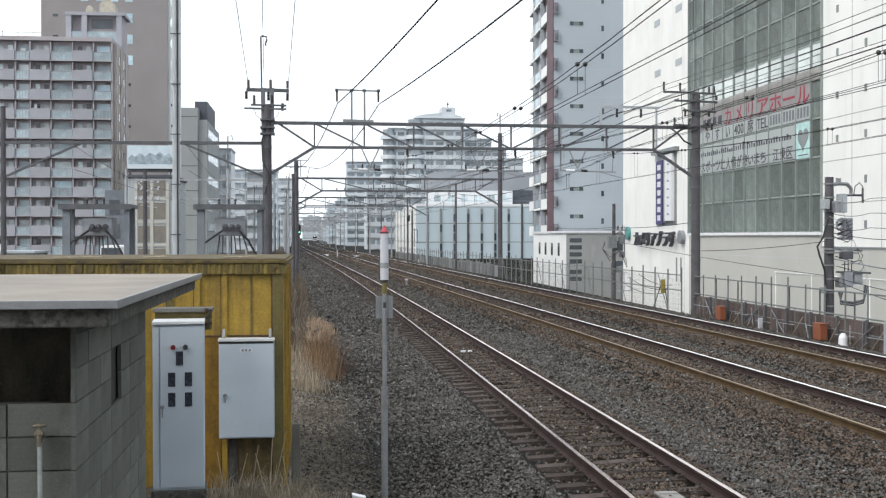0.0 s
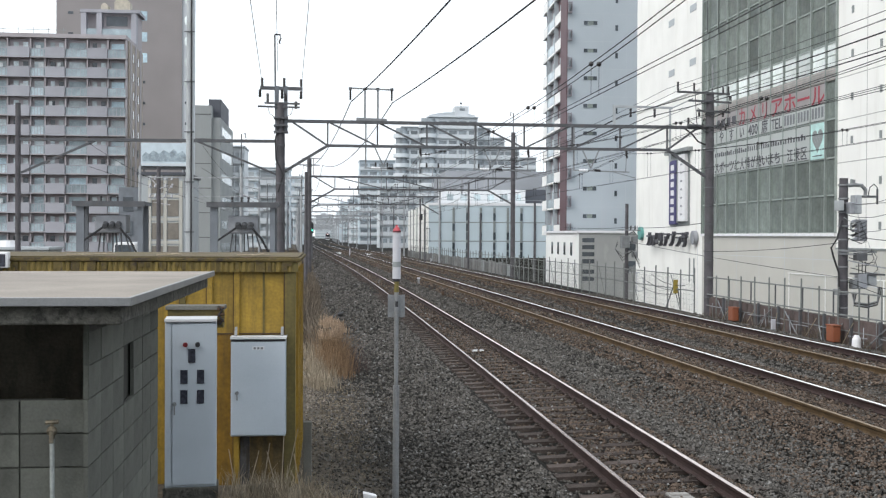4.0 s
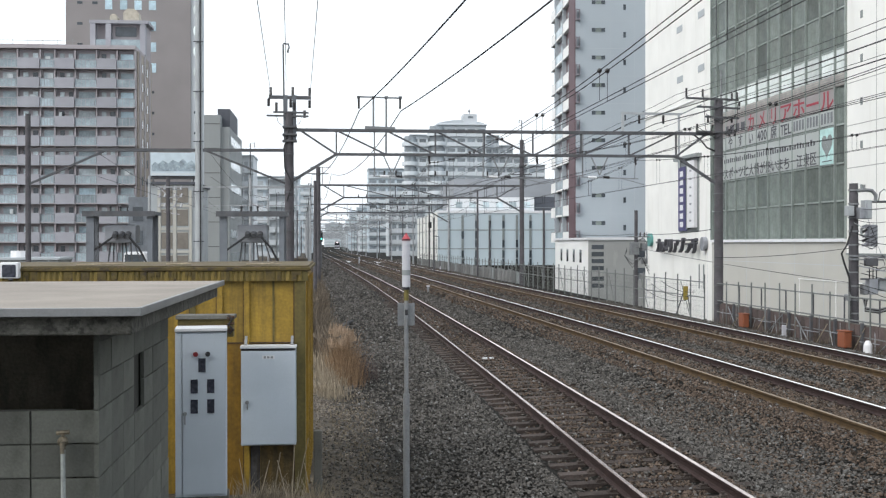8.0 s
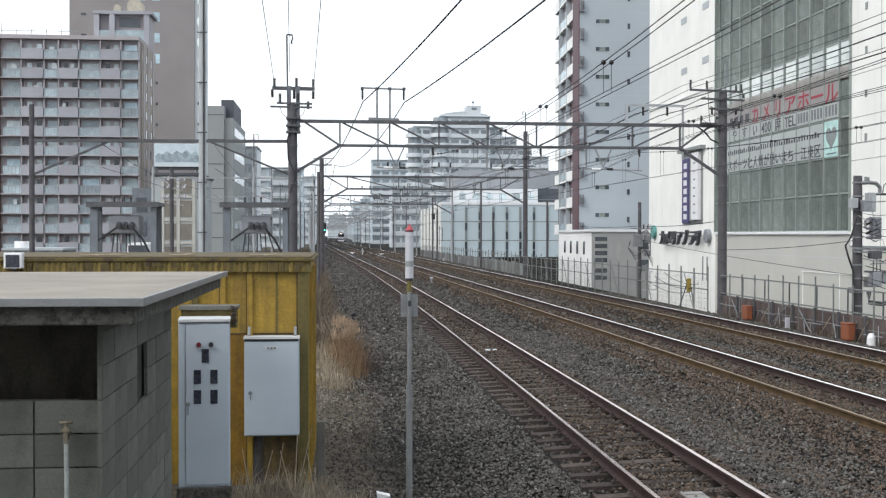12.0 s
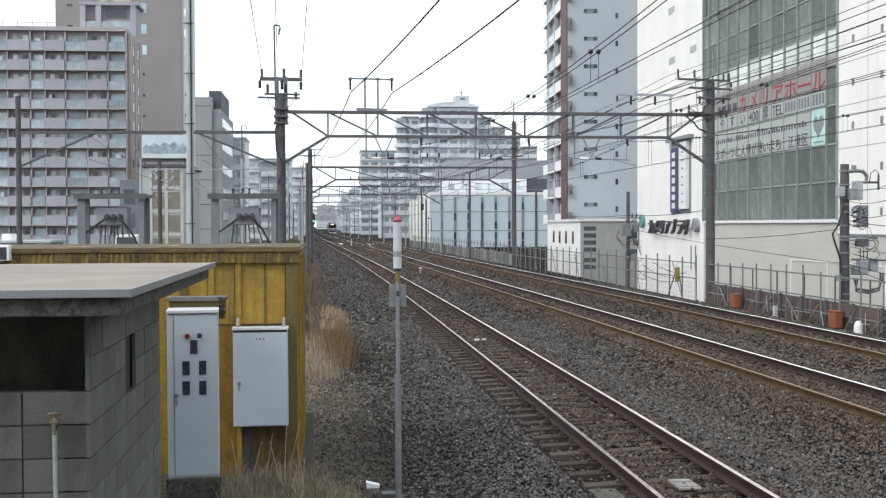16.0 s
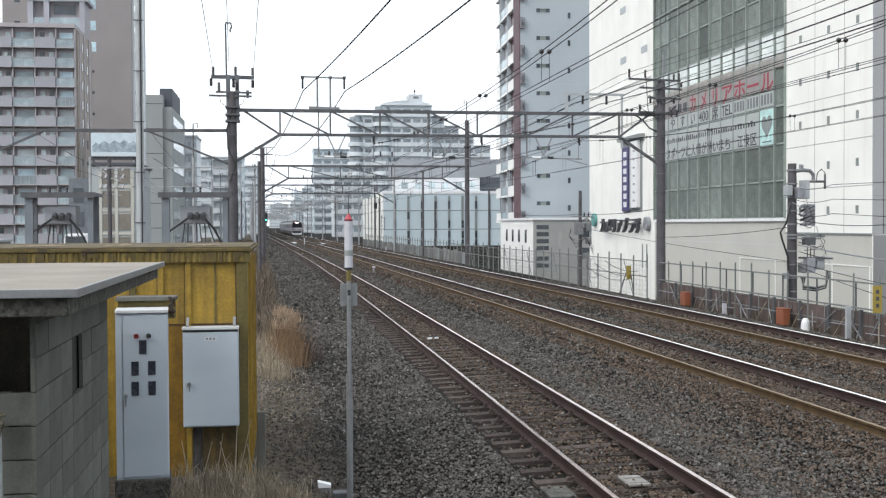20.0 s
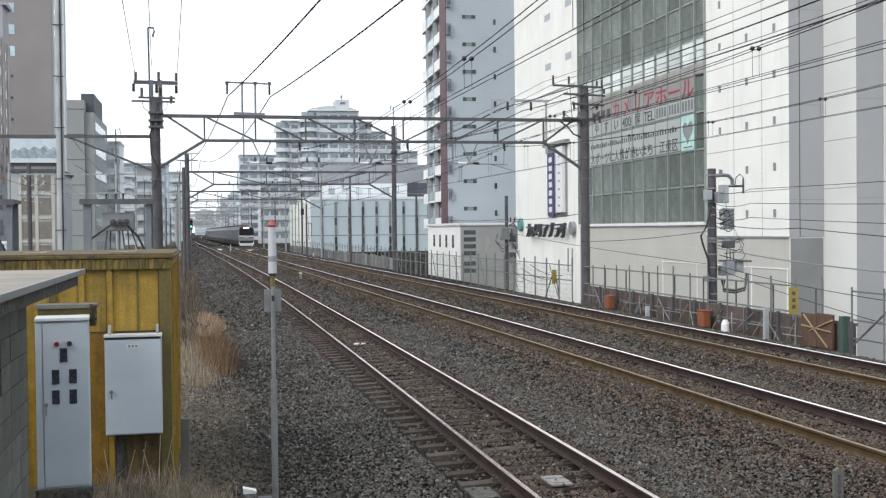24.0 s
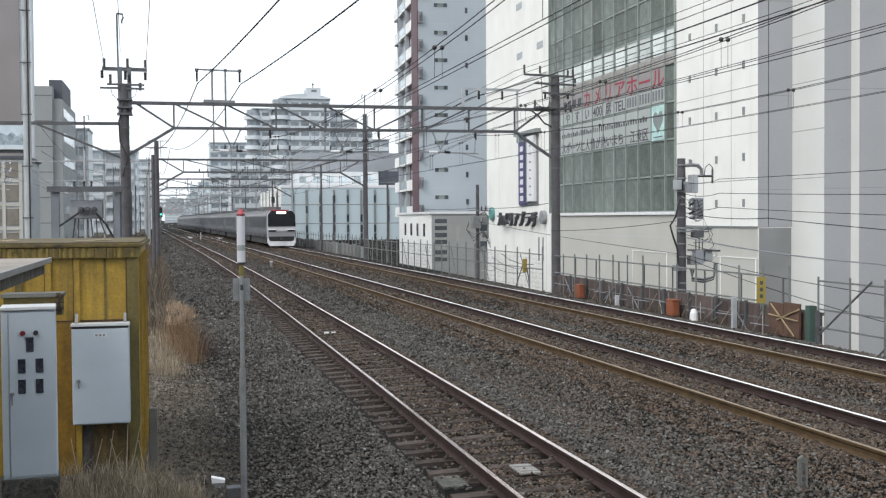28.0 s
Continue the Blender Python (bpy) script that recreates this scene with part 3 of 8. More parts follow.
def build_track(k):
    tr = thing("railway_track", 0, 0, 0, "ballasted railway track with rusty rails on dark sleepers", "railway track", "tracks", "structure")
    ys = [1.5 * i for i in range(100)] + [150 + 12 * i for i in range(80)]
    for s in (-1, 1):
        pts = [(track_x(k, y) + s * 0.566, y, s * CANT[k - 1] / 2 + RAILDROP) for y in ys]
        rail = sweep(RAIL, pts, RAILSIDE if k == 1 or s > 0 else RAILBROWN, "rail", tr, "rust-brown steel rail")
        sweep([(u * s, w) for u, w in RAILCAP], [(x, y, z + 0.002) for x, y, z in pts], ((RAILDIM, RAILROSE) if k == 1 else (RAILOCHRE, RAILTOP))[s > 0], "railhead", rail, "worn running surface with sky sheen in its colour")
    sl = Mesh().box(-1.1, 1.1, -0.105, 0.105, -0.345, -0.16)
    for s in (-1, 1):
        for e in (-1, 1):
            c = s * 0.566 + e * 0.105
            sl.box(c - 0.055, c + 0.055, -0.065, 0.065, -0.18, -0.152)
            sl.prism([(c - e * 0.06, -0.152), (c + e * 0.045, -0.152), (c + e * 0.03, -0.128), (c - e * 0.05, -0.122)], -0.045, 0.045, "y")
            sl.tube((c, 0, -0.13), (c, 0, -0.095), 0.02, n=6)
    data = sl.data("sleeper", SLEEPER)
    last = (74, 60, 70)[k - 1]
    far = Mesh()
    i = 0
    y = 0.13 + 0.17 * k
    rng = random.Random(k)
    while y < 200:
        if 6 < y < last:
            lean = math.degrees(CANT[k - 1] / 1.13)
            part("sleeper", data, SLEEPER, tr, m=pose(track_x(k, y) + rng.uniform(-0.03, 0.03), y, RAILDROP, 0, -lean, rng.uniform(-0.6, 0.6)))
        elif y >= last:
            x = track_x(k, y)
            far.box(x - 1.1, x + 1.1, y - 0.11, y + 0.11, -0.3, -0.165)
        i += 1
        y += 0.6
    ob = part("sleepers_beyond", far, SLEEPER, tr, "dark sleepers farther down the line")
    tagged(ob, kind="stuff")
    return tr


# ---- overhead line gantries ----
def insulator(mesh, a, b, r=0.05, n=3):
    a, b = Vector(a), Vector(b)
    mesh.tube(a, b, r * 0.9, n=8)
    for i in range(n):
        p = a.lerp(b, (i + 0.3) / n)
        q = a.lerp(b, (i + 0.8) / n)
        mesh.tube(p, q, r * 1.2, r * 0.95, n=8)


def truss(parent, x0, x1, z, depth=0.95, inset=1.95, inset2=None, step=1.9, w=0.11, steel=None):
    """A gantry beam of two chords with posts and diagonals between them, and struts at its ends."""
    steel = steel or STEEL
    part("top_chord", Mesh().bar((x0, 0, z), (x1, 0, z - 0.02), w * 1.25, w * 1.15), steel, parent)
    a, b = x0 + inset, x1 - (inset2 or inset)
    part("bottom_chord", Mesh().bar((a, 0, z - depth), (b, 0, z - depth), w), steel, parent)
    for p, q in ((x0, a), (x1, b)):
        part("knee_brace", Mesh().bar((p, 0, z - depth - 1.1), (q, 0, z - depth), w), steel, parent)
        part("end_diagonal", Mesh().bar((p + (0.35 if q > p else -0.35), 0, z), (q, 0, z - depth), w * 0.7), steel, parent)
    n = max(2, round((b - a) / step))
    for i in range(n + 1):
        x = a + (b - a) * i / n
        part("truss_post", Mesh().bar((x, 0, z), (x, 0, z - depth), w * 0.6), steel, parent)
        if i < n:
            x2 = a + (b - a) * (i + 1) / n
            left = i < n / 2
            part("truss_diagonal", Mesh().bar((x, 0, z if left else z - depth), (x2, 0, z - depth if left else z), w * 0.6), steel, parent)


def pole_mast(name, x, y, base, top, r, label, bands=True, mat_=None):
    t = thing(name, x, y, base, label, "mast")
    part("shaft", Mesh().tube((0, 0, 0), (0, 0, top - base), r * 1.12, r, n=14), mat_ or POLE, t)
    if bands:
        for i in range(1, int((top - base) / 0.75)):
            part("band", Mesh().tube((0, 0, i * 0.75), (0, 0, i * 0.75 + 0.05), r * 1.17, n=14), STEEL, t)
    return t


def build_near_gantry():
    y = 45.0
    p1 = pole_mast("catenary_mast", -1.81, y, -0.4, 8.05, 0.17, "dark weathered mast with crossarms and insulators on top")
    # slim lightning rod with hooked tip
    part("lightning_rod", Mesh().wire([(-0.19, 0, 7.9), (-0.23, 0, 11.1), (-0.21, 0, 11.13), (-0.02, 0, 11.11), (0.0, 0, 10.98), (-0.06, 0, 10.84), (-0.04, 0, 10.76)], 0.036), STEEL, p1)
    part("crossarm", Mesh().bar((-0.8, 0, 9.02), (0.86, 0, 9.0), 0.13), STEEL, p1)
    for x in (-0.14, 0.2):
        part("crossarm_post", Mesh().bar((x, 0, 7.3), (x, 0, 9.1), 0.15), RACKSTEEL, p1)
    for x0, x1, z in ((-0.88, 0.76, 8.28), (-0.62, 0.76, 8.42)):
        part("crossarm", Mesh().bar((x0, -0.1, z), (x1, -0.1, z - 0.02), 0.07), STEEL, p1)
    for x, z0, z1 in ((-0.72, 9.08, 9.4), (0.14, 9.08, 9.42), (0.8, 9.08, 9.38), (-0.8, 8.95, 8.65), (-0.5, 8.46, 8.8), (0.06, 8.95, 8.6), (0.2, 8.8, 8.5), (0.8, 8.9, 8.6), (0.6, 8.2, 8.5)):
        s = Mesh()
        insulator(s, (x, -0.05, z0), (x, -0.05, z1), 0.055)
        part("insulator", s, PORCELAIN, p1)
    for s in (-1, 1):
        part("jumper", Mesh().wire([(s * 0.5, -0.1, 8.3), (s * 0.42, -0.1, 8.0), (s * 0.2, -0.1, 7.85)], 0.012), BLACK, p1)
    for z in (7.25, 7.5, 7.8):
        part("clamp_band", Mesh().box(-0.26, 0.3, -0.24, 0.24, z, z + 0.07), STEEL, p1)
    part("cable_run", Mesh().wire([(0.05, -0.16, 7.9), (-0.2, -0.18, 7.0), (-0.17, -0.18, 6.2), (0.12, -0.17, 5.6), (-0.1, -0.17, 4.9)], 0.03), BLACK, p1)
    p2 = pole_mast("catenary_mast", 15.62, y, -0.4, 8.75, 0.17, "thick concrete mast banded with steel, with crossarms near its top")
    part("footing", Mesh().tube((0, 0, -4.2), (0, 0, 0), 0.19, n=14), POLE, p2)
    for x0, x1, z in ((-1.42, 0.78, 9.15), (-0.95, 0.85, 8.8), (-1.0, 0.5, 7.8), (-0.6, 0.8, 8.4)):
        part("crossarm", Mesh().bar((x0, -0.15, z), (x1, -0.15, z - 0.06), 0.08), STEEL, p2)
    for x, z0, z1 in ((-1.4, 9.2, 9.55), (-0.72, 9.2, 9.52), (0.72, 9.1, 9.4), (0.5, 9.1, 9.36), (0.82, 8.82, 9.02), (-0.95, 7.85, 8.1), (-0.35, 7.6, 7.85), (0.4, 7.6, 7.9), (0.62, 7.6, 7.86), (-0.5, 8.4, 8.15), (0.5, 8.4, 8.15)):
        s = Mesh()
        insulator(s, (x, -0.15, z0), (x, -0.15, z1), 0.045, 4)
        part("insulator", s, PORCELAIN, p2)
    for x0, z0, x1, z1, dip in ((-0.7, 9.2, -0.3, 8.1, 0.5), (0.75, 9.1, 0.4, 8.0, 0.35), (-1.0, 8.0, 0.6, 8.1, 0.5), (-0.6, 8.5, 0.7, 8.5, 0.4)):
        part("cable_loop", Mesh().wire([(x0, -0.2, z0), (x0 + (x1 - x0) * 0.2, -0.2, min(z0, z1) - dip * 0.4), (x0 + (x1 - x0) * 0.5, -0.2, min(z0, z1) - dip), (x0 + (x1 - x0) * 0.8, -0.2, min(z0, z1) - dip * 0.5), (x1, -0.2, z1)], 0.014), BLACK, p2)
    part("cable_loop", Mesh().wire([(-1.3, 0, 7.7), (-1.05, 0, 7.66), (-0.75, 0, 7.45), (-0.5, 0, 7.15), (-0.15, 0, 7.0)], 0.035), BLACK, p2)
    part("slim_pipe", Mesh().tube((0.1, 0, 8.7), (0.1, 0, 10.3), 0.035, n=8), GALV, p2)
    g = thing("overhead_gantry", 0, y, 0, "grey steel truss gantry spanning three tracks", "gantry")
    truss(g, -1.75, 15.5, 7.33, inset=1.79, inset2=1.67)
    # brackets above the beam that carry the feeders
    part("feeder_bracket", Mesh().bar((2.02, 0, 7.35), (2.02, 0, 8.66), 0.075).bar((1.51, 0, 7.35), (1.51, 0, 8.66), 0.075).bar((0.9, 0, 8.67), (2.6, 0, 8.63), 0.06)
         .bar((1.17, 0, 7.45), (2.38, 0, 7.42), 0.11), GALV, g)
    for x in (0.92, 1.51, 2.02, 2.58):
        part("bracket_clamp", Mesh().box(x - 0.06, x + 0.06, -0.06, 0.06, 8.6, 8.7), STEEL, g)
    for x in (0.93, 2.57):
        s = Mesh()
        insulator(s, (x, 0, 8.62), (x, 0, 8.2), 0.04, 5)
        part("insulator", s, PORCELAIN, g)
    part("feeder_bracket", Mesh().bar((11.62, 0, 7.3), (11.62, 0, 8.1), 0.1).bar((11.57, 0, 8.13), (14.05, 0, 8.1), 0.09).bar((13.95, 0, 5.9), (13.95, 0, 8.1), 0.07).bar((13.95, 0, 8.05), (14.9, 0, 8.5), 0.05), PIPEPALE, g)
    for x in (12.3, 13.3):
        s = Mesh()
        insulator(s, (x, 0, 8.05), (x, 0, 7.7), 0.05)
        part("insulator", s, PORCELAIN, g)
    for k in (1, 2, 3):
        x = track_x(k, y)
        part("drop_arm", Mesh().bar((x - 1.85, 0, 6.36), (x - 1.5, 0, 5.6), 0.05).bar((x - 1.15, 0, 6.36), (x - 1.5, 0, 5.6), 0.05).bar((x - 2.2, 0, 7.3), (x - 2.2, 0, 5.5), 0.06), GALV, g)
        part("registration_arm", Mesh().bar((x - 2.25, 0, 5.52), (x + 0.1, 0, 5.46), 0.05).bar((x - 0.55, 0, 5.46), (x + 0.35, 0, 5.22), 0.032).bar((x - 0.05, 0, 5.46), (x - 0.02, 0, 6.3), 0.03), GALV, g)
        for a, b, r, m in ((-1.98, -1.62, 0.05, WHITE), (-1.35, -1.1, 0.055, PORCELAIN)):
            s = Mesh()
            insulator(s, (x + a, 0, 5.52), (x + b, 0, 5.51), r, 4)
            part("insulator", s, m, g)
        s = Mesh()
        insulator(s, (x - 0.02, 0, 6.36), (x - 0.02, 0, 6.1), 0.05, 3)
        part("insulator", s, PORCELAIN, g)
        part("hanger_clamp", Mesh().ball((x, 0, 6.07), 0.05, 8, 5), PORCELAIN, g)
    # branch beam to the left, over the sidings
    g2 = thing("overhead_gantry", 0, y + 0.3, 0, "slim dark gantry beam beside the masts", "gantry")
    part("beam", Mesh().bar((-11.85, 0, 6.5), (-1.9, 0, 6.55), 0.12), STEEL, g2)
    part("knee_brace", Mesh().bar((-5.05, 0, 6.5), (-1.9, 0, 5.2), 0.08), STEEL, g2)
    part("knee_brace", Mesh().bar((-8.95, 0, 6.5), (-11.8, 0, 5.2), 0.08), STEEL, g2)
    pole_mast("catenary_mast", -11.9, y + 0.3, -0.4, 7.9, 0.10, "dark slim mast carrying the end of a gantry beam", bands=False)


def build_far_gantries():
    for i, y in enumerate((87.0, 129.0, 171.0, 213.0, 255.0, 300.0, 345.0, 390.0, 435.0, 480.0, 530.0, 585.0, 645.0, 710.0, 780.0)):
        xl, xr = track_x(1, y) - 4.3 - (0.4 if i else 0), track_x(3, y) + (3.1 if i else 3.45)
        g = thing("overhead_gantry", 0, y, 0, "grey steel truss gantry farther down the line", "gantry", "far gantries")
        truss(g, xl, xr, 7.33, step=3.4 if i < 3 else 5.5, w=0.13 if i < 4 else 0.19, steel=STEEL if i < 2 else FARSTEEL)
        for x in (xl, xr):
            m = pole_mast("catenary_mast", x, y, -0.4, 8.7 if x == xl else 10.9 if i == 0 else 9.2, 0.17 if i == 0 else 0.11, "dark line mast at the end of a gantry", bands=False, mat_=POLE if i == 0 else FARSTEEL)
            tagged(m, group="far masts")
            if i == 0 and x == xr:
                for z in (8.3, 9.2, 10.0):
                    part("clamp_band", Mesh().box(-0.22, 0.22, -0.2, 0.2, z, z + 0.12), STEEL, m)
                part("side_rail", Mesh().bar((0.24, 0, 7.7), (0.24, 0, 11.1), 0.05), STEEL, m)
            part("crossarm", Mesh().bar((-0.8, 0, 8.6), (0.8, 0, 8.6), 0.08), STEEL, m)
            if i == 0 and x == xl:
                continue
            tip = 12.8 if i == 0 else 10.1
            part("finial", Mesh().wire([(0, 0, 8.7), (0, 0, tip), (-0.2, 0, tip + 0.05), (-0.22, 0, tip - 0.2)], 0.045), STEEL, m)
        if i == 0:
            part("lattice_post", Mesh().bar((xl - 0.06, 0, 7.3), (xl - 0.06, 0, 8.7), 0.06).bar((xl + 0.32, 0, 7.3), (xl + 0.32, 0, 8.7), 0.06)
                 .bar((xl - 0.66, 0, 8.7), (xl + 0.95, 0, 8.7), 0.06), GALV, g)
        for k in (1, 2, 3):
            x = track_x(k, y)
            part("registration_arm", Mesh().bar((x - 0.55, 0, 7.3), (x - 0.55, 0, 6.0), 0.08).bar((x - 0.55, 0, 6.05), (x + 0.5, 0, 5.75), 0.06), GALV, g)
            part("hanger_rod", Mesh().bar((x + 1.2, 0, 6.4), (x + 1.2, 0, 8.2), 0.06).bar((x + 0.7, 0, 8.1), (x + 1.7, 0, 8.1), 0.06), FARSTEEL, g)
            for e in (0.75, 1.65):
                part("insulator", Mesh().tube((x + e, 0, 8.1), (x + e, 0, 8.45), 0.07, n=7), PORCELAIN if i < 4 else FARSTEEL, g)
    for i, y in enumerate((87.0, 129.0, 171.0, 213.0)):
        xl = track_x(1, y) - 4.5
        g = thing("overhead_gantry", 0, y + 0.3, 0, "slim branch beam over the sidings", "gantry", "far gantries")
        part("beam", Mesh().bar((xl - 12.5, 0, 7.15), (xl, 0, 7.2), 0.1), FARSTEEL, g)
        for x in (xl - 4.9, xl - 9.2):
            part("registration_arm", Mesh().bar((x, 0, 7.15), (x, 0, 5.6), 0.06).bar((x, 0, 5.9), (x + 1.4, 0, 5.5), 0.05).bar((x, 0, 6.6), (x + 1.3, 0, 6.3), 0.05), GALV, g)
            part("insulator", Mesh().tube((x + 0.1, 0, 5.87), (x + 0.5, 0, 5.75), 0.06, n=7), SLEEVE, g)
        for x, tip in ((xl - 4.95, 10.9), (xl - 12.5, 8.2)):
            m = pole_mast("catenary_mast", x, y + 0.3, -0.4, 8.0, 0.10, "slim grey mast over the sidings", bands=False, mat_=FARSTEEL)
            tagged(m, group="far masts")
            part("finial", Mesh().wire([(0, 0, 8.3), (0, 0, tip), (0.3, 0, tip + 0.05), (0.34, 0, tip - 0.3)], 0.05), STEEL, m)
    # single masts between, on both sides
    for x, y, h in ((track_x(1, 66) - 4.6, 66, 6.5), (track_x(1, 108) - 6.5, 108, 8.5), (18.6, 100, 6.0), (16.43, 120, 5.2), (track_x(3, 108) + 3.2, 108, 8.0),
                    (track_x(3, 150) + 3.2, 150, 8.0), (track_x(1, 150) - 7.0, 150, 8.0), (track_x(3, 190) + 3.2, 190, 8.0)) + tuple((track_x(k, y) + s, y, 8.5) for k, s, y in ((1, -6.5, 192), (1, -7.5, 235), (3, 4.5, 235), (1, -6, 280), (3, 5, 275), (3, 3.4, 325), (1, -7, 330), (3, 4, 370), (1, -6, 375), (1, -8, 420), (3, 5, 415))):
        t = pole_mast("line_pole", x, y, -4.6 if x > 15.6 else -0.4, h, 0.09, "dark slender pole beside the line", bands=False)
        tagged(t, group="line poles", category="pole")


def sagging(a, b, sag, n=14):
    a, b = Vector(a), Vector(b)
    return [a.lerp(b, i / n) - Vector((0, 0, 4 * sag * (i / n) * (1 - i / n))) for i in range(n + 1)]


CONTACT = (4.97, 5.25, 5.1)


def messenger_z(k, u):
    """Height of the messenger wire at the part u of a span."""
    return CONTACT[k - 1] + 1.1 - 4 * 0.73 * u * (1 - u)


def build_wires():
    sup = [3.0, 45.0, 87.0, 129.0, 171.0, 213.0, 255.0, 300.0]
    clamp = Mesh().ball((0, 0, 0), 0.04, 10, 6).data("clamp", PORCELAIN)
    for k in (1, 2, 3):
        t = thing("overhead_wire", 0, 0, 0, "twin catenary with contact wires and droppers over a track", "overhead wire", "catenaries")
        for s in (-0.06, 0.06):
            con, mes = [], []
            for a, b in zip(sup, sup[1:]):
                n = 14
                for i in range(n + (b == sup[-1])):
                    y = a + (b - a) * i / n
                    mes.append((track_x(k, y) + s, y, messenger_z(k, i / n)))
                    con.append((track_x(k, y) + s, y, CONTACT[k - 1]))
            part("contact_wire", Mesh().wire(con, 0.006), WIRE, t)
            part("messenger_wire", Mesh().wire(mes, 0.0075), WIRE, t)
        off = (3.4, 3.5, 3.05)[k - 1]
        y = 3.0 + off
        while y < 210:
            j = max(i for i, v in enumerate(sup) if v <= y)
            u = (y - sup[j]) / (sup[j + 1] - sup[j])
            z = messenger_z(k, u)
            for s in (-0.06, 0.06):
                x = track_x(k, y) + s
                d = part("dropper", Mesh().tube((x, y, CONTACT[k - 1]), (x, y, z), 0.004 if y < 50 else 0.009, n=4), WIRE, t)
                if y < 90:
                    part("clamp", clamp, PORCELAIN, d, m=place(x, y, z))
            y += 5.15 if y < 90 else 8.4
    spans = [
        ("feeder_wire", [(4.2, 3, 8.12), (0.95, 45, 8.12), (-1.75, 87, 8.2), (-3.0, 129, 8.1), (-4.4, 171, 8)], 0.022),
        ("feeder_wire", [(6.05, 3, 8.12), (2.6, 45, 8.12), (-0.3, 87, 8.2), (-1.6, 129, 8.1), (-2.8, 171, 8)], 0.022),
        ("feeder_wire", [(12.6, 3, 7.75), (11.95, 45, 7.75), (11.0, 87, 7.6), (9.9, 129, 7.6)], 0.018),
        ("feeder_wire", [(13.6, 3, 7.6), (12.96, 45, 7.7), (12.0, 87, 7.6), (10.9, 129, 7.6)], 0.018),
        ("feeder_wire", [(14.4, 3, 9.0), (13.85, 45, 8.9), (13.3, 87, 8.9), (12.4, 129, 8.9)], 0.01),
        ("feeder_wire", [(15.0, 3, 9.0), (14.45, 45, 8.9), (13.9, 87, 8.9), (13.0, 129, 8.9)], 0.01),
        ("feeder_wire", [(15.9, 3, 8.7), (15.9, 45, 8.6), (14.4, 87, 8.6)], 0.01),
        ("feeder_wire", [(16.4, 3, 7.4), (15.3, 45, 7.3), (14.4, 87, 7.3)], 0.012),
        ("power_cable", [(16.9, 8, 1.0), (17.0, 24.5, 1.6), (17.1, 35.8, 2.1)], 0.016),
        ("power_cable", [(17.1, 35.8, 2.7), (15.4, 45, 2.25)], 0.011),
        ("power_cable", [(16.9, 8, 0.2), (17.0, 24.5, 0.85), (17.1, 35.8, 1.5), (17.85, 66, 2.6)], 0.011),
        ("power_cable", [(16.9, 8, -0.5), (17.0, 24.5, 0.2), (17.1, 35.8, 1.4)], 0.011),
        ("power_cable", [(15.3, 45, 3.4), (17.85, 66, 3.4), (19.5, 92, 3.6)], 0.014),
        ("power_cable", [(16.95, 10, 4.05), (17.0, 33.0, 4.0), (17.1, 35.8, 4.0)], 0.009),
        ("power_cable", [(16.95, 10, 3.2), (17.0, 33.0, 3.55), (17.1, 35.8, 3.6)], 0.009),
        ("power_cable", [(16.95, 10, 2.6), (17.0, 33.0, 3.1), (17.1, 35.8, 3.15)], 0.009),
        ("power_cable", [(16.95, 10, 2.0), (17.0, 30.0, 2.75), (17.1, 35.8, 2.95)], 0.012),
        ("thin_wire", [(-1.0, 3, 9.2), (-2.56, 45, 9.0)], 0.011),
        ("thin_wire", [(-0.25, 3, 9.4), (-1.93, 45, 9.25)], 0.011),
        ("thin_wire", [(0.4, 3, 9.2), (-0.97, 45, 8.98)], 0.011),
    ]
    for off in (-8.6, -12.9):
        for z in (5.45, 6.35):
            spans.append(("siding_wire", [(track_x(1, y) + off, y, z) for y in (45, 87, 129, 171, 213)], 0.008))
    bays = (87, 129, 171, 213, 255, 300, 345, 390, 435)
    for k, off, z in ((1, -5.1, 8.55), (1, -3.6, 8.6), (1, -2.6, 7.9), (1, 1.9, 8.0), (2, 1.9, 8.2), (3, 2.5, 8.6), (3, 3.8, 8.6), (3, 2.0, 7.7), (3, 3.2, 9.9)):
        spans.append(("far_feeder", [(track_x(k, y) + off, y, z) for y in bays[1 if z < 9 else 0:]], 0.02))
    for name, pts, r in spans:
        t = thing(name, 0, 0, 0, "dark wire strung between masts", "wire", "line wires")
        line = []
        for j, (a, b) in enumerate(zip(pts, pts[1:])):
            sag = 0.1 if name in ("thin_wire", "power_cable") else 1.15 if name == "far_feeder" else (0.02 if pts[0][2] < 6 else 0.5) if name == "siding_wire" else (0.3 if j == 0 else 0.95) if r > 0.02 else 0.35
            line += sagging(a, b, sag)[(1 if j else 0):]
        part("strand", Mesh().wire(line, r), GALV if pts[0] == (16.9, 8, 1.0) else FARSTEEL if name == "far_feeder" else WIRE, t)
        if pts[0] == (16.9, 8, 1.0):
            wrap = Mesh()
            for a, b in zip(line, line[1:]):
                for q in range(6):
                    wrap.tube(a.lerp(b, q / 6), a.lerp(b, q / 6 + 0.09), r * 1.5, n=6)
            tagged(part("spiral_wrap", wrap, EQGREY, t, "pale spiral wrap on a cable"), kind="stuff")


# ---- buildings to the right of the line ----
def place(x, y, z=0, rz=0):
    return pose(x, y, z, 0, 0, rz)


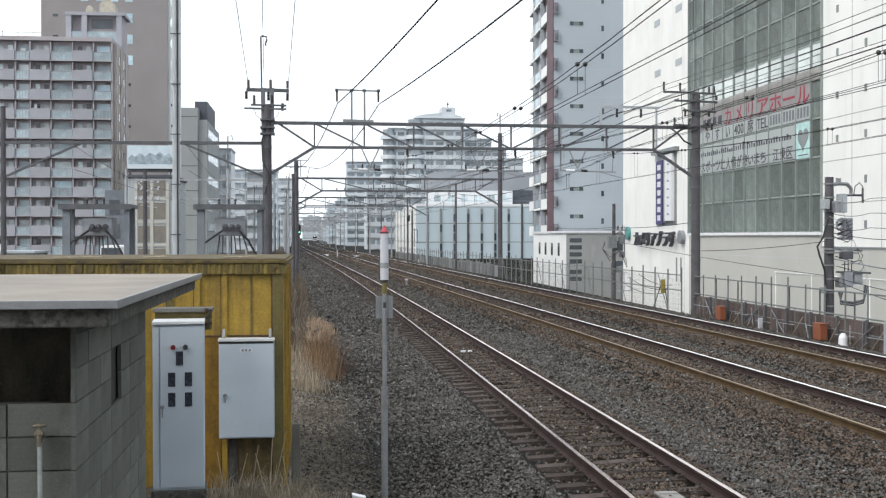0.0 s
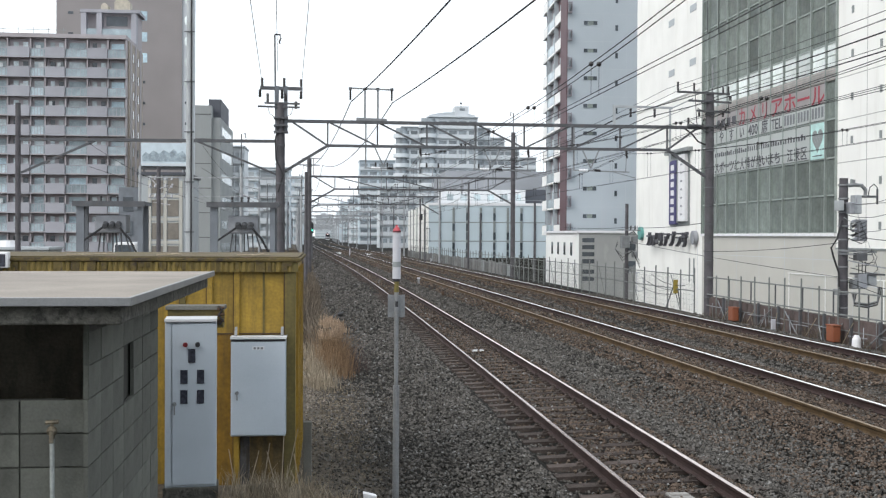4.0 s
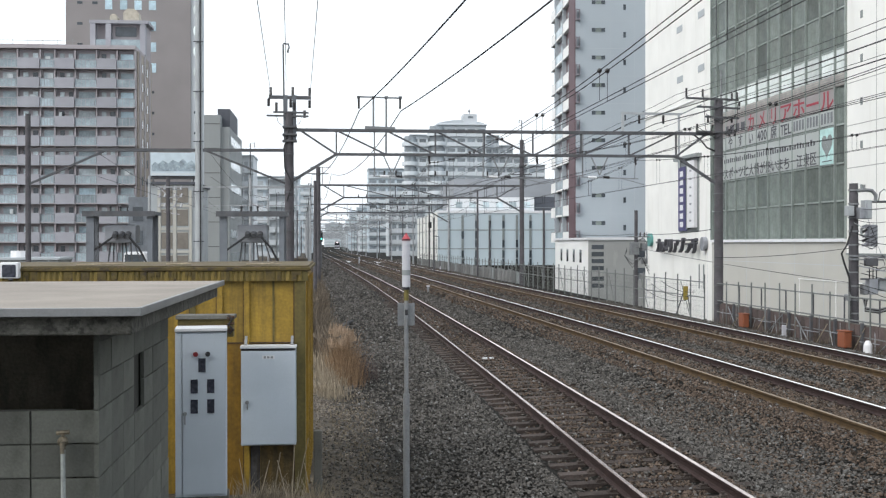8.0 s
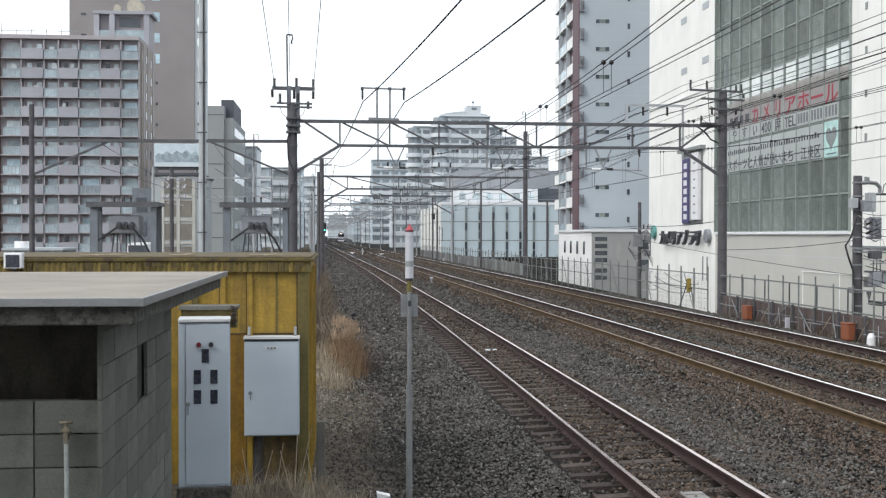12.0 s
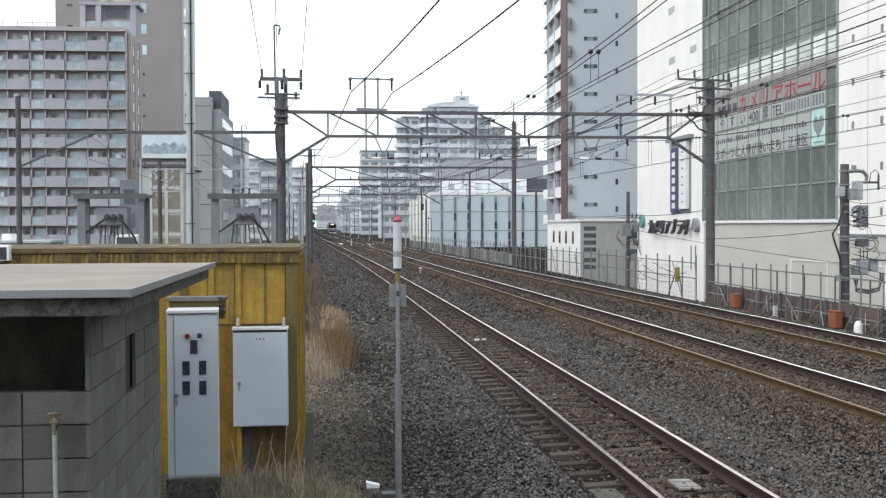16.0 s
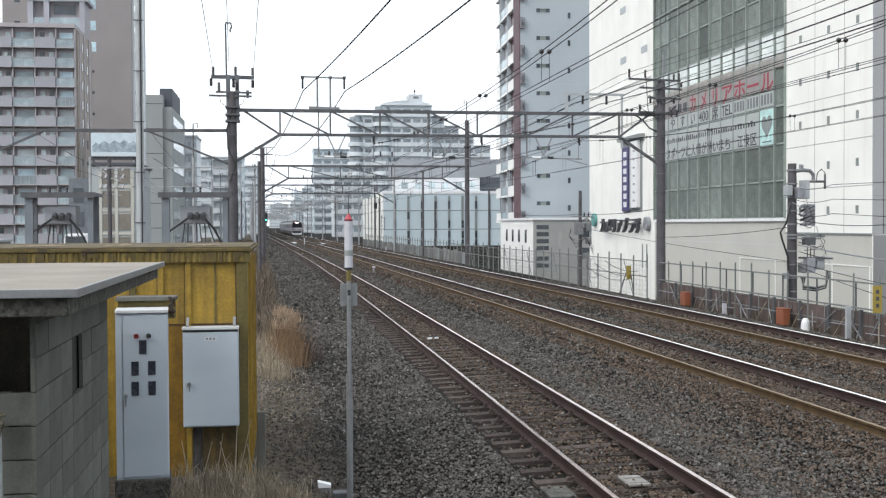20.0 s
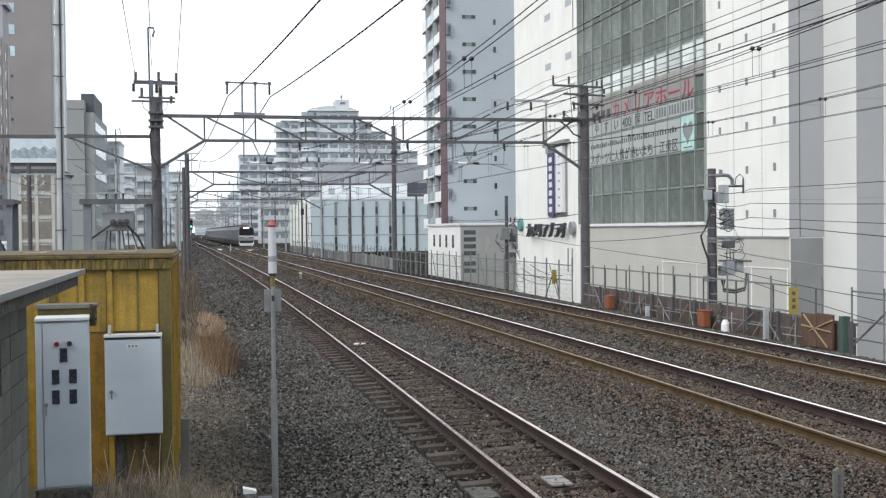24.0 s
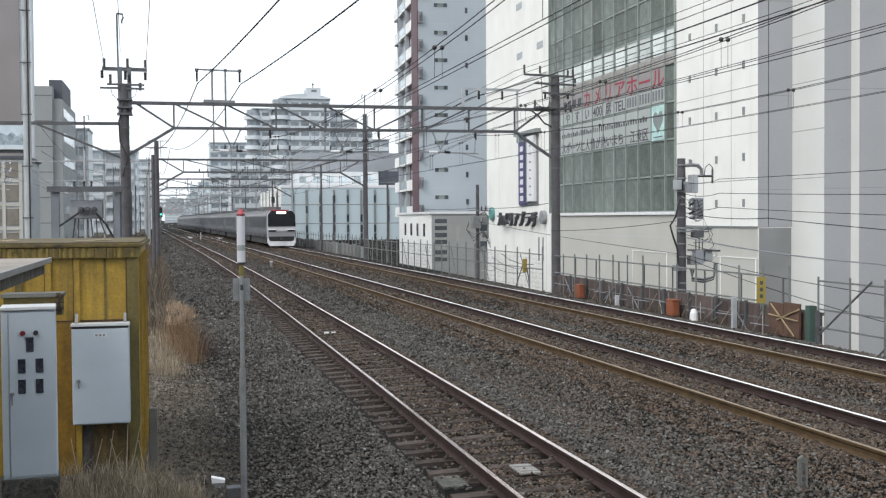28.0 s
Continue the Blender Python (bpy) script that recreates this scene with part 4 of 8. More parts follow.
def build_plaza():
    """Multi-storey civic hall. Local y runs along its front, local x points away from the track."""
    t = thing("civic_hall_building", 24.0, 0.0, -0.45, "white panelled civic hall with a large green-grey glass curtain wall", "building")
    o = 0.45
    H = 34.0
    # main body behind the front, left open where the glass stands
    part("wall", Mesh().box(0.0, 14, 70.4, 86.0, -4.15, H), WALLCREAM, t, "cream rendered wall")
    part("wall", Mesh().box(0.0, 14, 43.25, 51.25, -4.15, H), WALLCREAM, t)
    part("base_wall", Mesh().box(0.0, 14, 51.25, 70.4, -4.15, 3.05 + o), WALLBEIGE, t, "cream panelled base wall")
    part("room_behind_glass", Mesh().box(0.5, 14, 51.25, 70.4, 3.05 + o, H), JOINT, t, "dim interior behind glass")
    part("glazing_frame", Mesh().box(0.065, 0.1, 51.25, 70.4, 10.3 + o, 33.5), MULLION, t)
    part("return_wall", Mesh().box(1.6, 14, 40.8, 43.248, -4.15, H), RETURNWALL, t, "pale cream return wall")
    part("return_wall", Mesh().box(2.8, 14, 40.2, 40.798, -4.15, H), RETURNWALL, t)
    part("return_wall", Mesh().box(5.2, 14, 22.0, 40.198, -4.15, H), RETURNWALL, t)
    # grey tiled end faces towards the platform
    part("end_face", Mesh().box(0.0, 1.598, 43.23, 43.25, 2.78, H), ENDGREY, t, "grey end wall")
    part("end_face", Mesh().box(1.6, 2.798, 40.78, 40.8, -4.15, H), ENDGREY, t)
    part("end_face", Mesh().box(2.8, 5.198, 40.18, 40.2, -4.15, H), ENDGREY, t)
    part("service_door", Mesh().box(0.05, 1.55, 43.22, 43.25, -4.15, 2.74), mat("dull_grey_steel_door", (0.22, 0.225, 0.23), 0.7, var=0.1, scale=0.6, bump=0.05), t, "dull grey service door")
    part("base_beam", Mesh().box(-0.05, -0.004, 43.25, 51.25, 2.74, 2.82), FRAME, t)
    part("base_panel", Mesh().box(-0.004, 0.0, 43.25, 51.25, -4.15, 2.74), WALLBEIGE, t, "cream panelled base wall")
    part("base_trim", Mesh().box(-0.03, -0.005, 43.3, 56.8, 1.42, 1.46), WALLWHITE, t, "thin white trim on the base wall")
    for yy in (43.4, 46.6, 50.2, 52.35, 56.65):
        part("base_trim", Mesh().box(-0.03, -0.005, yy - 0.03, yy + 0.03, -1.5, 1.419), WALLWHITE, t)
    for yy in (44.3, 46.9, 49.5):
        part("panel_joint", Mesh().box(-0.008, -0.004, yy - 0.015, yy + 0.015, -4.1, 2.7), FARGREY, t)
    part("panel_joint", Mesh().box(-0.008, -0.004, 43.25, 51.25, 1.1, 1.13), FARGREY, t)
    # curtain wall: rows of panes between mullions
    z_rows = [3.05, 4.86, 6.65, 8.5, 10.3]
    edges = [51.25, 52.4] + [52.4 + 1.69 * i for i in range(1, 11)] + [70.4]
    cells = list(zip(edges, edges[1:]))
    rows = [(a + o, b + o) for a, b in zip(z_rows, z_rows[1:])]
    z = 12.14
    while z < 31:
        rows.append((z + o, z + 1.91 + o))
        z += 1.91
    for a, b in rows:
        data = Mesh().box(0.02, 0.06, 0.035, 0.965, 0.04, b - a - 0.04).data("pane", GLASS)
        for p, q in cells:
            part("pane", data, GLASS, t, m=place(0, p, a) @ Matrix.Diagonal((1, q - p, 1, 1)))
        part("transom", Mesh().box(-0.03, 0.1, 51.25, 70.4, a - 0.04, a + 0.04), MULLION, t)
    strip = Mesh().box(0.0, 0.05, 0.05, 0.95, 0.05, 0.6).box(0.0, 0.05, 0.05, 0.95, 0.66, 1.2).data("pale_pane", GLASSLIGHT)
    for k, (p, q) in enumerate(cells[:-1]):
        part("pale_pane", strip, GLASSLIGHT, t, "pale window pane" if k == 0 else "", m=place(0, p, 10.9 + o) @ Matrix.Diagonal((1, q - p, 1, 1)))
    part("pane", Mesh().box(0.02, 0.06, 69.35, 70.35, 10.93 + o, 12.1 + o), GLASS, t)
    part("spandrel", Mesh().box(-0.06, 0.1, 51.25, 70.4, 10.35 + o, 10.9 + o), mat("brown_grey_spandrel", (0.40, 0.365, 0.345), 0.6, bump=0.05), t, "brown-grey spandrel band")
    for k in range(4):
        part("spandrel_rib", Mesh().box(-0.09, -0.055, 51.25, 70.4, 10.4 + k * 0.13 + o, 10.42 + k * 0.13 + o), MULLION, t)
    for e in edges:
        part("mullion", Mesh().box(-0.1, 0.1, e - 0.04, e + 0.04, 3.05 + o, 33.5), MULLION, t)
    part("window_ledge", Mesh().box(-0.12, 0.0, 51.25, 70.4, 2.9 + o, 3.05 + o), WHITE, t)
    # banners behind the glass, set just proud of it
    face = lambda y, zz: Matrix.Translation((-0.075, y, zz + o)) @ Matrix(((0, 0, -1, 0), (-1, 0, 0, 0), (0, 1, 0, 0), (0, 0, 0, 1)))
    part("banner", Mesh().box(-0.066, -0.055, 52.4, 68.2, 8.56, 9.3), POSTER, t, "white banner with large dark characters", m=place(0, 0, o))
    part("banner", Mesh().box(-0.066, -0.055, 54.2, 68.2, 6.72, 8.42), POSTER, t, "white banner with large dark characters", m=place(0, 0, o))
    part("banner", Mesh().box(-0.066, -0.055, 52.4, 68.2, 9.34, 10.3), mat("faded_rose_banner", (0.27, 0.25, 0.245), 0.6, var=0.05, bump=0), t, "pale banner with large red characters", m=place(0, 0, o))
    part("emblem_panel", Mesh().box(-0.066, -0.055, 52.4, 54.1, 6.68, 8.44), mat("pale_teal_panel", (0.45, 0.66, 0.63), 0.6, bump=0), t, "pale teal panel with a heart-shaped emblem", m=place(0, 0, o))
    heart = [(0.62 * math.sin(a) ** 3, 0.04 * (13 * math.cos(a) - 5 * math.cos(2 * a) - 2 * math.cos(3 * a) - math.cos(4 * a))) for a in [i * math.pi / 12 for i in range(24)]]
    part("emblem", Mesh().prism([(53.25 + u, 7.65 + v) for u, v in heart], -0.075, -0.067, "x"), FRAME, t, m=place(0, 0, o))
    for i in range(8):
        part("emblem_dot", Mesh().box(-0.08, -0.076, 53.25 - 0.4 + 0.1 * i, 53.25 - 0.36 + 0.1 * i, 7.5 + 0.1 * (i % 3), 7.56 + 0.1 * (i % 3)), POSTER, t, m=place(0, 0, o))
    part("small_print_bar", Mesh().box(-0.075, -0.067, 52.7, 53.8, 6.82, 6.87), DARKINK, t, m=place(0, 0, o))
    writing("カメリアホール", 1.12, REDINK, t, face(58.3, 9.4), width=11.83, label="large red character")
    for yy in (64.7, 65.6, 66.5, 67.4):
        part("glyph_bar", Mesh().box(-0.075, -0.067, yy - 0.3, yy + 0.3, 9.5, 10.0), DARKINK, t, m=place(0, 0, o))
    for text, yy, wd in (("やすい", 65.1, 5.07), ("400", 61.7, 1.45), ("席", 60.0, 1.0), ("TEL", 58.3, 1.5)):
        writing(text, 0.8, DARKINK, t, face(yy, 8.64), width=wd, label="dark printed character")
    for yy in (56.62, 54.93, 53.24):
        for i in range(4):
            part("digit_bar", Mesh().box(-0.075, -0.067, yy - 0.62 + i * 0.36, yy - 0.40 + i * 0.36, 8.68, 9.2), INKGREY, t, m=place(0, 0, o))
    writing("スポーツと人情が熱いまち 江東区", 0.72, DARKINK, t, face(61.2, 6.82), width=13.6, label="dark printed character")
    rng = random.Random(6)
    for i in range(40):
        yy = 67.8 - i * 0.335
        part("small_print_bar", Mesh().box(-0.075, -0.067, yy - rng.uniform(0.05, 0.13), yy + rng.uniform(0.05, 0.13), 7.74, 7.9 + rng.uniform(0, 0.16)), DARKINK, t, m=place(0, 0, o))
    # panel joints and vents of the white wall
    for yy in (45.6, 48.3):
        part("panel_joint", Mesh().box(-0.004, 0.0, yy - 0.02, yy + 0.02, 2.82, H), JOINTGREY, t)
    for i in range(13):
        zz = 4.36 + 1.99 * i + o
        part("panel_joint", Mesh().box(-0.004, 0.0, 43.25, 51.25, zz - 0.02, zz + 0.02), JOINTGREY, t)
        part("panel_joint", Mesh().box(1.596, 1.6, 40.8, 43.25, zz - 0.02, zz + 0.02), JOINTGREY, t)
        for a, w, yq in ((0.0, 1.59, 43.228), (1.6, 1.19, 40.778), (2.8, 2.39, 40.178)) if i % 2 == 0 else ():
            part("panel_joint", Mesh().box(a, a + w, yq - 0.003, yq, zz - 0.46, zz - 0.44), FRAME, t)
    part("panel_joint", Mesh().box(0.46, 0.50, 43.226, 43.23, 2.8, H), JOINT, t)
    vent = Mesh().box(-0.03, 0.0, -0.10, 0.10, -0.17, 0.17).data("vent", FRAME)
    for i in range(12):
        for yy in (44.46, 47.0, 49.72):
            part("vent", vent, FRAME, t, "small louvred vent" if i == 0 else "", m=place(0, yy, 3.37 + 1.99 * i + o))
    for yy in (53.8, 57.3, 60.8, 64.3, 67.8, 71.3):
        part("panel_joint", Mesh().box(-0.004, 0.0, yy - 0.02, yy + 0.02, -4.1, 2.85 + o), FARGREY, t)
    part("panel_joint", Mesh().box(-0.004, 0.0, 51.25, 70.4, 2.2, 2.23), FARGREY, t)
    # cornice line and vents on the wall at the far end
    part("ledge", Mesh().box(-0.08, 0.0, 71.1, 86.0, 12.4 + o, 12.52 + o), WALLWHITE, t)
    for yy, zz in ((72.5, 14.83), (77.1, 14.73), (72.5, 18.39), (77.2, 18.25), (72.5, 21.95), (77.2, 21.8)):
        part("vent", Mesh().box(-0.03, 0.0, yy - 0.62, yy + 0.62, zz - 0.22, zz + 0.22), HAZEGREY, t)
    # recess with two upright neon boards
    part("board_recess", Mesh().box(-0.02, 0.0, 72.9, 77.3, 3.6 + o, 8.6 + o), FRAME, t, "dark framed recess")
    part("recess_hood", Mesh().box(-0.35, 0.0, 72.4, 77.6, 8.55 + o, 8.8 + o), FRAME, t)
    part("sign_board", Mesh().box(-0.2, -0.03, 75.4, 76.9, 3.7 + o, 8.1 + o), BLUEINK, t, "dark blue upright sign board")
    part("sign_board", Mesh().box(-0.24, -0.03, 73.3, 74.8, 3.9 + o, 8.4 + o), WHITE, t, "white upright sign board")
    part("sign_board_edge", Mesh().box(-0.23, -0.03, 74.85, 75.1, 3.8 + o, 8.4 + o), FRAME, t)
    for i in range(7):
        part("glyph_bar", Mesh().box(-0.215, -0.201, 75.8, 76.5, 3.95 + o + i * 0.58, 4.32 + o + i * 0.58), WHITE, t)
        part("glyph_bar", Mesh().box(-0.255, -0.241, 73.85, 74.25, 4.3 + o + i * 0.56, 4.42 + o + i * 0.56), EQGREY, t)
    writing("カメリアプラザ", 1.15, DARKINK, t, Matrix.Translation((-0.3, 0, 0)) @ face(76.9, 2.25), width=9.4, depth=0.11, label="dark metal letter standing off a wall")
    part("emblem", Mesh().prism([(84.2 + 0.5 * math.cos(a), 3.1 + o + 0.5 * math.sin(a)) for a in [i * math.pi / 8 for i in range(16)]], -0.25, -0.02, "x"), TEAL, t, "teal petal emblem")
    part("round_plate", Mesh().prism([(71.5 + 0.42 * math.cos(a), 2.8 + o + 0.45 * math.sin(a)) for a in [i * math.pi / 8 for i in range(16)]], -0.3, -0.02, "x"), EQGREY, t, "round grey plate")
    for yy in (72.0, 72.9):
        part("slot", Mesh().box(-0.02, 0.0, yy - 0.12, yy + 0.12, 0.3, 1.9), FRAME, t)


def build_tower():
    """Slim residential tower, its balconies towards the line."""
    t = thing("residential_tower", 25.0, 115.0, -0.45, "tall pale blue-grey tower with maroon corner and white balconies", "building", rz=-2.2)
    H, fl = 64.0, 2.853
    part("wall", Mesh().box(0.1, 14, 0, 16, -4.15, H), WALLGREY, t, "pale blue-grey gable wall")
    part("gable_return", Mesh().box(-0.27, 0.1, 0.002, 3.68, -4.15, H), WALLGREY, t)
    part("corner_pier", Mesh().box(-0.36, -0.275, -0.02, 3.7, 3.2, H), MAROON, t, "maroon tiled corner pier")
    n = int((H - 4) / fl)
    bays = ((3.8, 7.5, MAROON), (7.7, 12.3, FACADEMAUVE), (12.5, 16.0, FACADEMAUVE))
    for y in (7.6, 12.4):
        part("upright_fin", Mesh().box(-0.42, 0.1, y - 0.1, y + 0.1, 3.2, H), WALLGREY, t)
    slab = Mesh().box(-0.38, 0.1, 3.7, 16.1, -0.1, 0.1).data("balcony_slab", WALLWHITE)
    par = [Mesh().box(-0.37, -0.3, p, q, 0.1, 1.02).data("balcony_parapet", m) for (p, q, _), m in zip(bays, (WALLWHITE, BALGLASS, WALLWHITE))]
    back = [Mesh().box(0.04, 0.1, p, q, 0.1, fl - 0.1).data("recess_wall", m) for p, q, m in bays]
    gl = [Mesh().box(0.0, 0.04, p + 0.9, q - 1.1, 0.1, 2.1).data("window", WINDOWPALE) for p, q, _ in bays]
    rail = Mesh().box(-0.36, -0.3, 0, 3, 1.02, 1.08).data("hand_rail", FRAME)
    slot = Mesh().box(-0.2, 0.2, -0.04, 0.01, -0.2, 0.2).data("gable_window", WINDOW)
    pale = Mesh().box(-0.2, 0.42, -0.03, 0.01, -0.2, 0.2).data("gable_window", GLASS)
    trim = Mesh().box(-0.78, 0.78, -0.025, 0.0, -0.26, 0.26).data("window_surround", WALLGREY)
    vent = Mesh().box(-0.13, 0.13, -0.06, 0.01, -0.28, 0.28).data("vent", WINDOW)
    edge = Mesh().box(0.1, 0.5, -0.45, 0, 0, 0.12).box(0.1, 0.14, -0.45, 0, 0.12, 1.15).box(0.46, 0.5, -0.45, 0, 0.12, 1.15).box(0.1, 0.5, -0.45, -0.41, 1.0, 1.1).data("side_balcony", FACADEMAUVE)
    for i in range(n):
        z = 3.5 + i * fl
        part("balcony_slab", slab, WALLWHITE, t, m=place(0, 0, z))
        for k in range(3):
            m = place(0, 0, z)
            part("balcony_parapet", par[k], WALLWHITE if k != 1 else BALGLASS, t, "balcony parapet" if i == 0 else "", m=m)
            part("recess_wall", back[k], bays[k][2], t, m=m)
            part("window", gl[k], WINDOWPALE, t, m=m)
            part("hand_rail", rail, FRAME, t, m=place(0, bays[k][0], z))
        zw = 5.40 + i * fl
        for x in (1.62, 2.62):
            part("gable_window", slot, WINDOW, t, m=place(x, 0, zw))
        part("gable_window", pale, GLASS, t, m=place(2.05, 0, zw))
        part("window_surround", trim, WALLGREY, t, m=place(2.05, 0, zw))
        part("vent", vent, WINDOW, t, m=place(4.85, 0, zw - 0.48))
        part("side_balcony", edge, FACADEMAUVE, t, "small side balcony" if i == 0 else "", m=place(-0.36, 0, zw - 1.9))
        part("floor_line", Mesh().box(0.1, 14, -0.006, 0, z - 0.02, z + 0.02), HAZEGREY, t)
    for x in (3.4, 5.9, 8.2):
        part("panel_joint", Mesh().box(x - 0.015, x + 0.015, -0.008, 0, 0, H), HAZEGREY, t)


def build_low_house():
    t = thing("low_white_building", 21.5, 95.0, -0.45, "low flat-roofed white building with narrow windows", "building", rz=-2.2)
    part("wall", Mesh().box(0, 6.5, 0, 18, -4.15, 3.6), WALLWHITE, t)
    part("front_face", Mesh().box(0.02, 6.48, -0.03, 0, -4.15, 3.55), LOWCREAM, t, "cream end wall")
    part("roof_edge", Mesh().box(-0.15, 6.65, -0.15, 18.15, 3.6, 3.8), WHITE, t)
    for y in (3.5, 7.0, 10.5, 14.0):
        part("window", Mesh().box(-0.03, 0.0, y - 0.45, y + 0.45, 1.6, 2.75), WINDOW, t)
    for z in (-0.5, 0.1, 1.0, 1.6, 2.2, 2.8):
        part("louvre_window", Mesh().box(0.3, 1.35, -0.06, -0.03, z, z + 0.36), WINDOW, t)
    part("window", Mesh().box(4.3, 5.9, -0.06, -0.03, 2.1, 2.9), WINDOW, t)
    part("window", Mesh().box(4.3, 5.9, -0.06, -0.03, 0.2, 1.2), WINDOW, t)


def build_striped_hall():
    """Pale blue panelled hall with dark upright window slots."""
    t = thing("striped_hall", 15.4, 170.0, -0.9, "pale blue-white panelled hall with dark upright window slots", "building", rz=-1)
    H = 8.6
    part("wall", Mesh().box(0, 30, 0, 56, 0, H), PALEBLUE, t)
    part("side_face", Mesh().box(-0.03, 0, 0, 56, 0, H), WALLCREAM, t, "cream side wall")
    part("parapet", Mesh().box(-0.1, 30, -0.1, 0, H - 0.25, H + 0.15), WHITE, t)
    pl = Mesh().box(-0.17, 0.17, -0.12, 0, 0, H - 0.55).data("upright_rib", FRAME)
    sl = Mesh().box(-0.18, 0.18, -0.14, -0.11, 0, 1.1).data("slot_window", WINDOW)
    rng = random.Random(31)
    for i in range(14):
        x = 1.7 + i * 2.07
        part("upright_rib", pl, FRAME, t, m=place(x, 0, 0))
        for z in (0.3, 1.6, 3.2, 4.5, 6.1):
            if rng.random() < 0.68:
                part("slot_window", sl, WINDOW, t, m=place(x, 0, z))
    for z in (2.96, 5.8):
        part("panel_joint", Mesh().box(0, 30, -0.02, 0, z - 0.07, z + 0.07), FRAME, t)
        part("panel_joint", Mesh().box(-0.05, -0.03, 0, 56, z - 0.07, z + 0.07), FRAME, t)
    for i in range(11):
        part("side_rib", Mesh().box(-0.15, -0.03, 1.5 + i * 5.0, 2.3 + i * 5.0, 0, H), FRAME if i % 2 else WALLWHITE, t)
    pent = part("penthouse", Mesh().box(2.2, 15.2, 3, 10, H + 0.26, H + 2.3), WHITE, t, "bright white rooftop storey")
    for i in range(6):
        part("penthouse_window", Mesh().box(3.0 + i * 2.1, 4.0 + i * 2.1, 2.96, 3.0, H + 0.6, H + 1.6), WINDOWPALE, pent)
    part("roof_rail", Mesh().bar((0, -0.05, H + 0.6), (30, -0.05, H + 0.6), 0.06), FRAME, t)
    part("plant_block", Mesh().box(3.4, 30, 10.5, 34, H, H + 5.6), mat("blue_grey_roof_block", (0.285, 0.30, 0.32), 0.8, var=0.08, scale=0.3, bump=0.03), t, "grey rooftop block")
    part("plant_block", Mesh().box(14.5, 30, 4, 10, H + 0.26, H + 2.4), ROOFDARK, t, "dark rooftop block")


def slab_block(name, x, y, z, w, d, floors, fl, label, wall, para, rz=0, bays=6, roof=None, windows=FARGLASS, group=""):
    """A block of flats seen end to end: floors of parapets with windows set back behind them."""
    t = thing(name, x, y, z, label, "building", group, rz=rz)
    H = floors * fl
    part("wall", Mesh().box(0, w, 0.5, d, 0, H + 0.6), wall, t)
    part("roof_slab", Mesh().box(-0.2, w + 0.2, -0.3, d + 0.2, H + 0.6, H + 0.9), roof or para, t)
    bw = w / bays
    pr = Mesh().box(0.06, bw - 0.06, -0.1, 0.06, -0.1, fl * 0.36).data("balcony_parapet", para)
    gl = Mesh().box(bw * 0.12, bw * 0.88, 0.44, 0.5, 0.1, fl * 0.74).data("window", windows)
    sb = Mesh().box(0, w, -0.05, 0.5, -0.22, -0.101).data("balcony_slab", para)
    fin = Mesh().box(-0.07, 0.07, 0, 0.5, -0.1, fl - 0.23).data("party_wall", wall)
    for i in range(floors):
        part("balcony_slab", sb, para, t, m=place(0, 0, i * fl + 0.3))
        for b in range(bays):
            part("balcony_parapet", pr, para, t, m=place(b * bw, 0, i * fl + 0.3))
            part("window", gl, windows, t, m=place(b * bw, 0, i * fl + 0.3))
            part("party_wall", fin, wall, t, m=place(b * bw + 0.08, 0, i * fl + 0.3))
    return t


def round_end(t, x, y, r, floors, fl):
    """Rounded corner balconies, one on each floor."""
    ring = Mesh().tube((0, 0, 0), (0, 0, 1.15), r, n=20).data("round_balcony", FARWHITE)
    core = Mesh().tube((0, 0, 1.15), (0, 0, fl), r - 0.7, n=16).data("round_bay", FARGLASS)
    for f in range(floors):
        part("round_balcony", ring, FARWHITE, t, m=place(x, y, f * fl + 0.3))
        part("round_bay", core, FARGLASS, t, m=place(x, y, f * fl + 0.3))


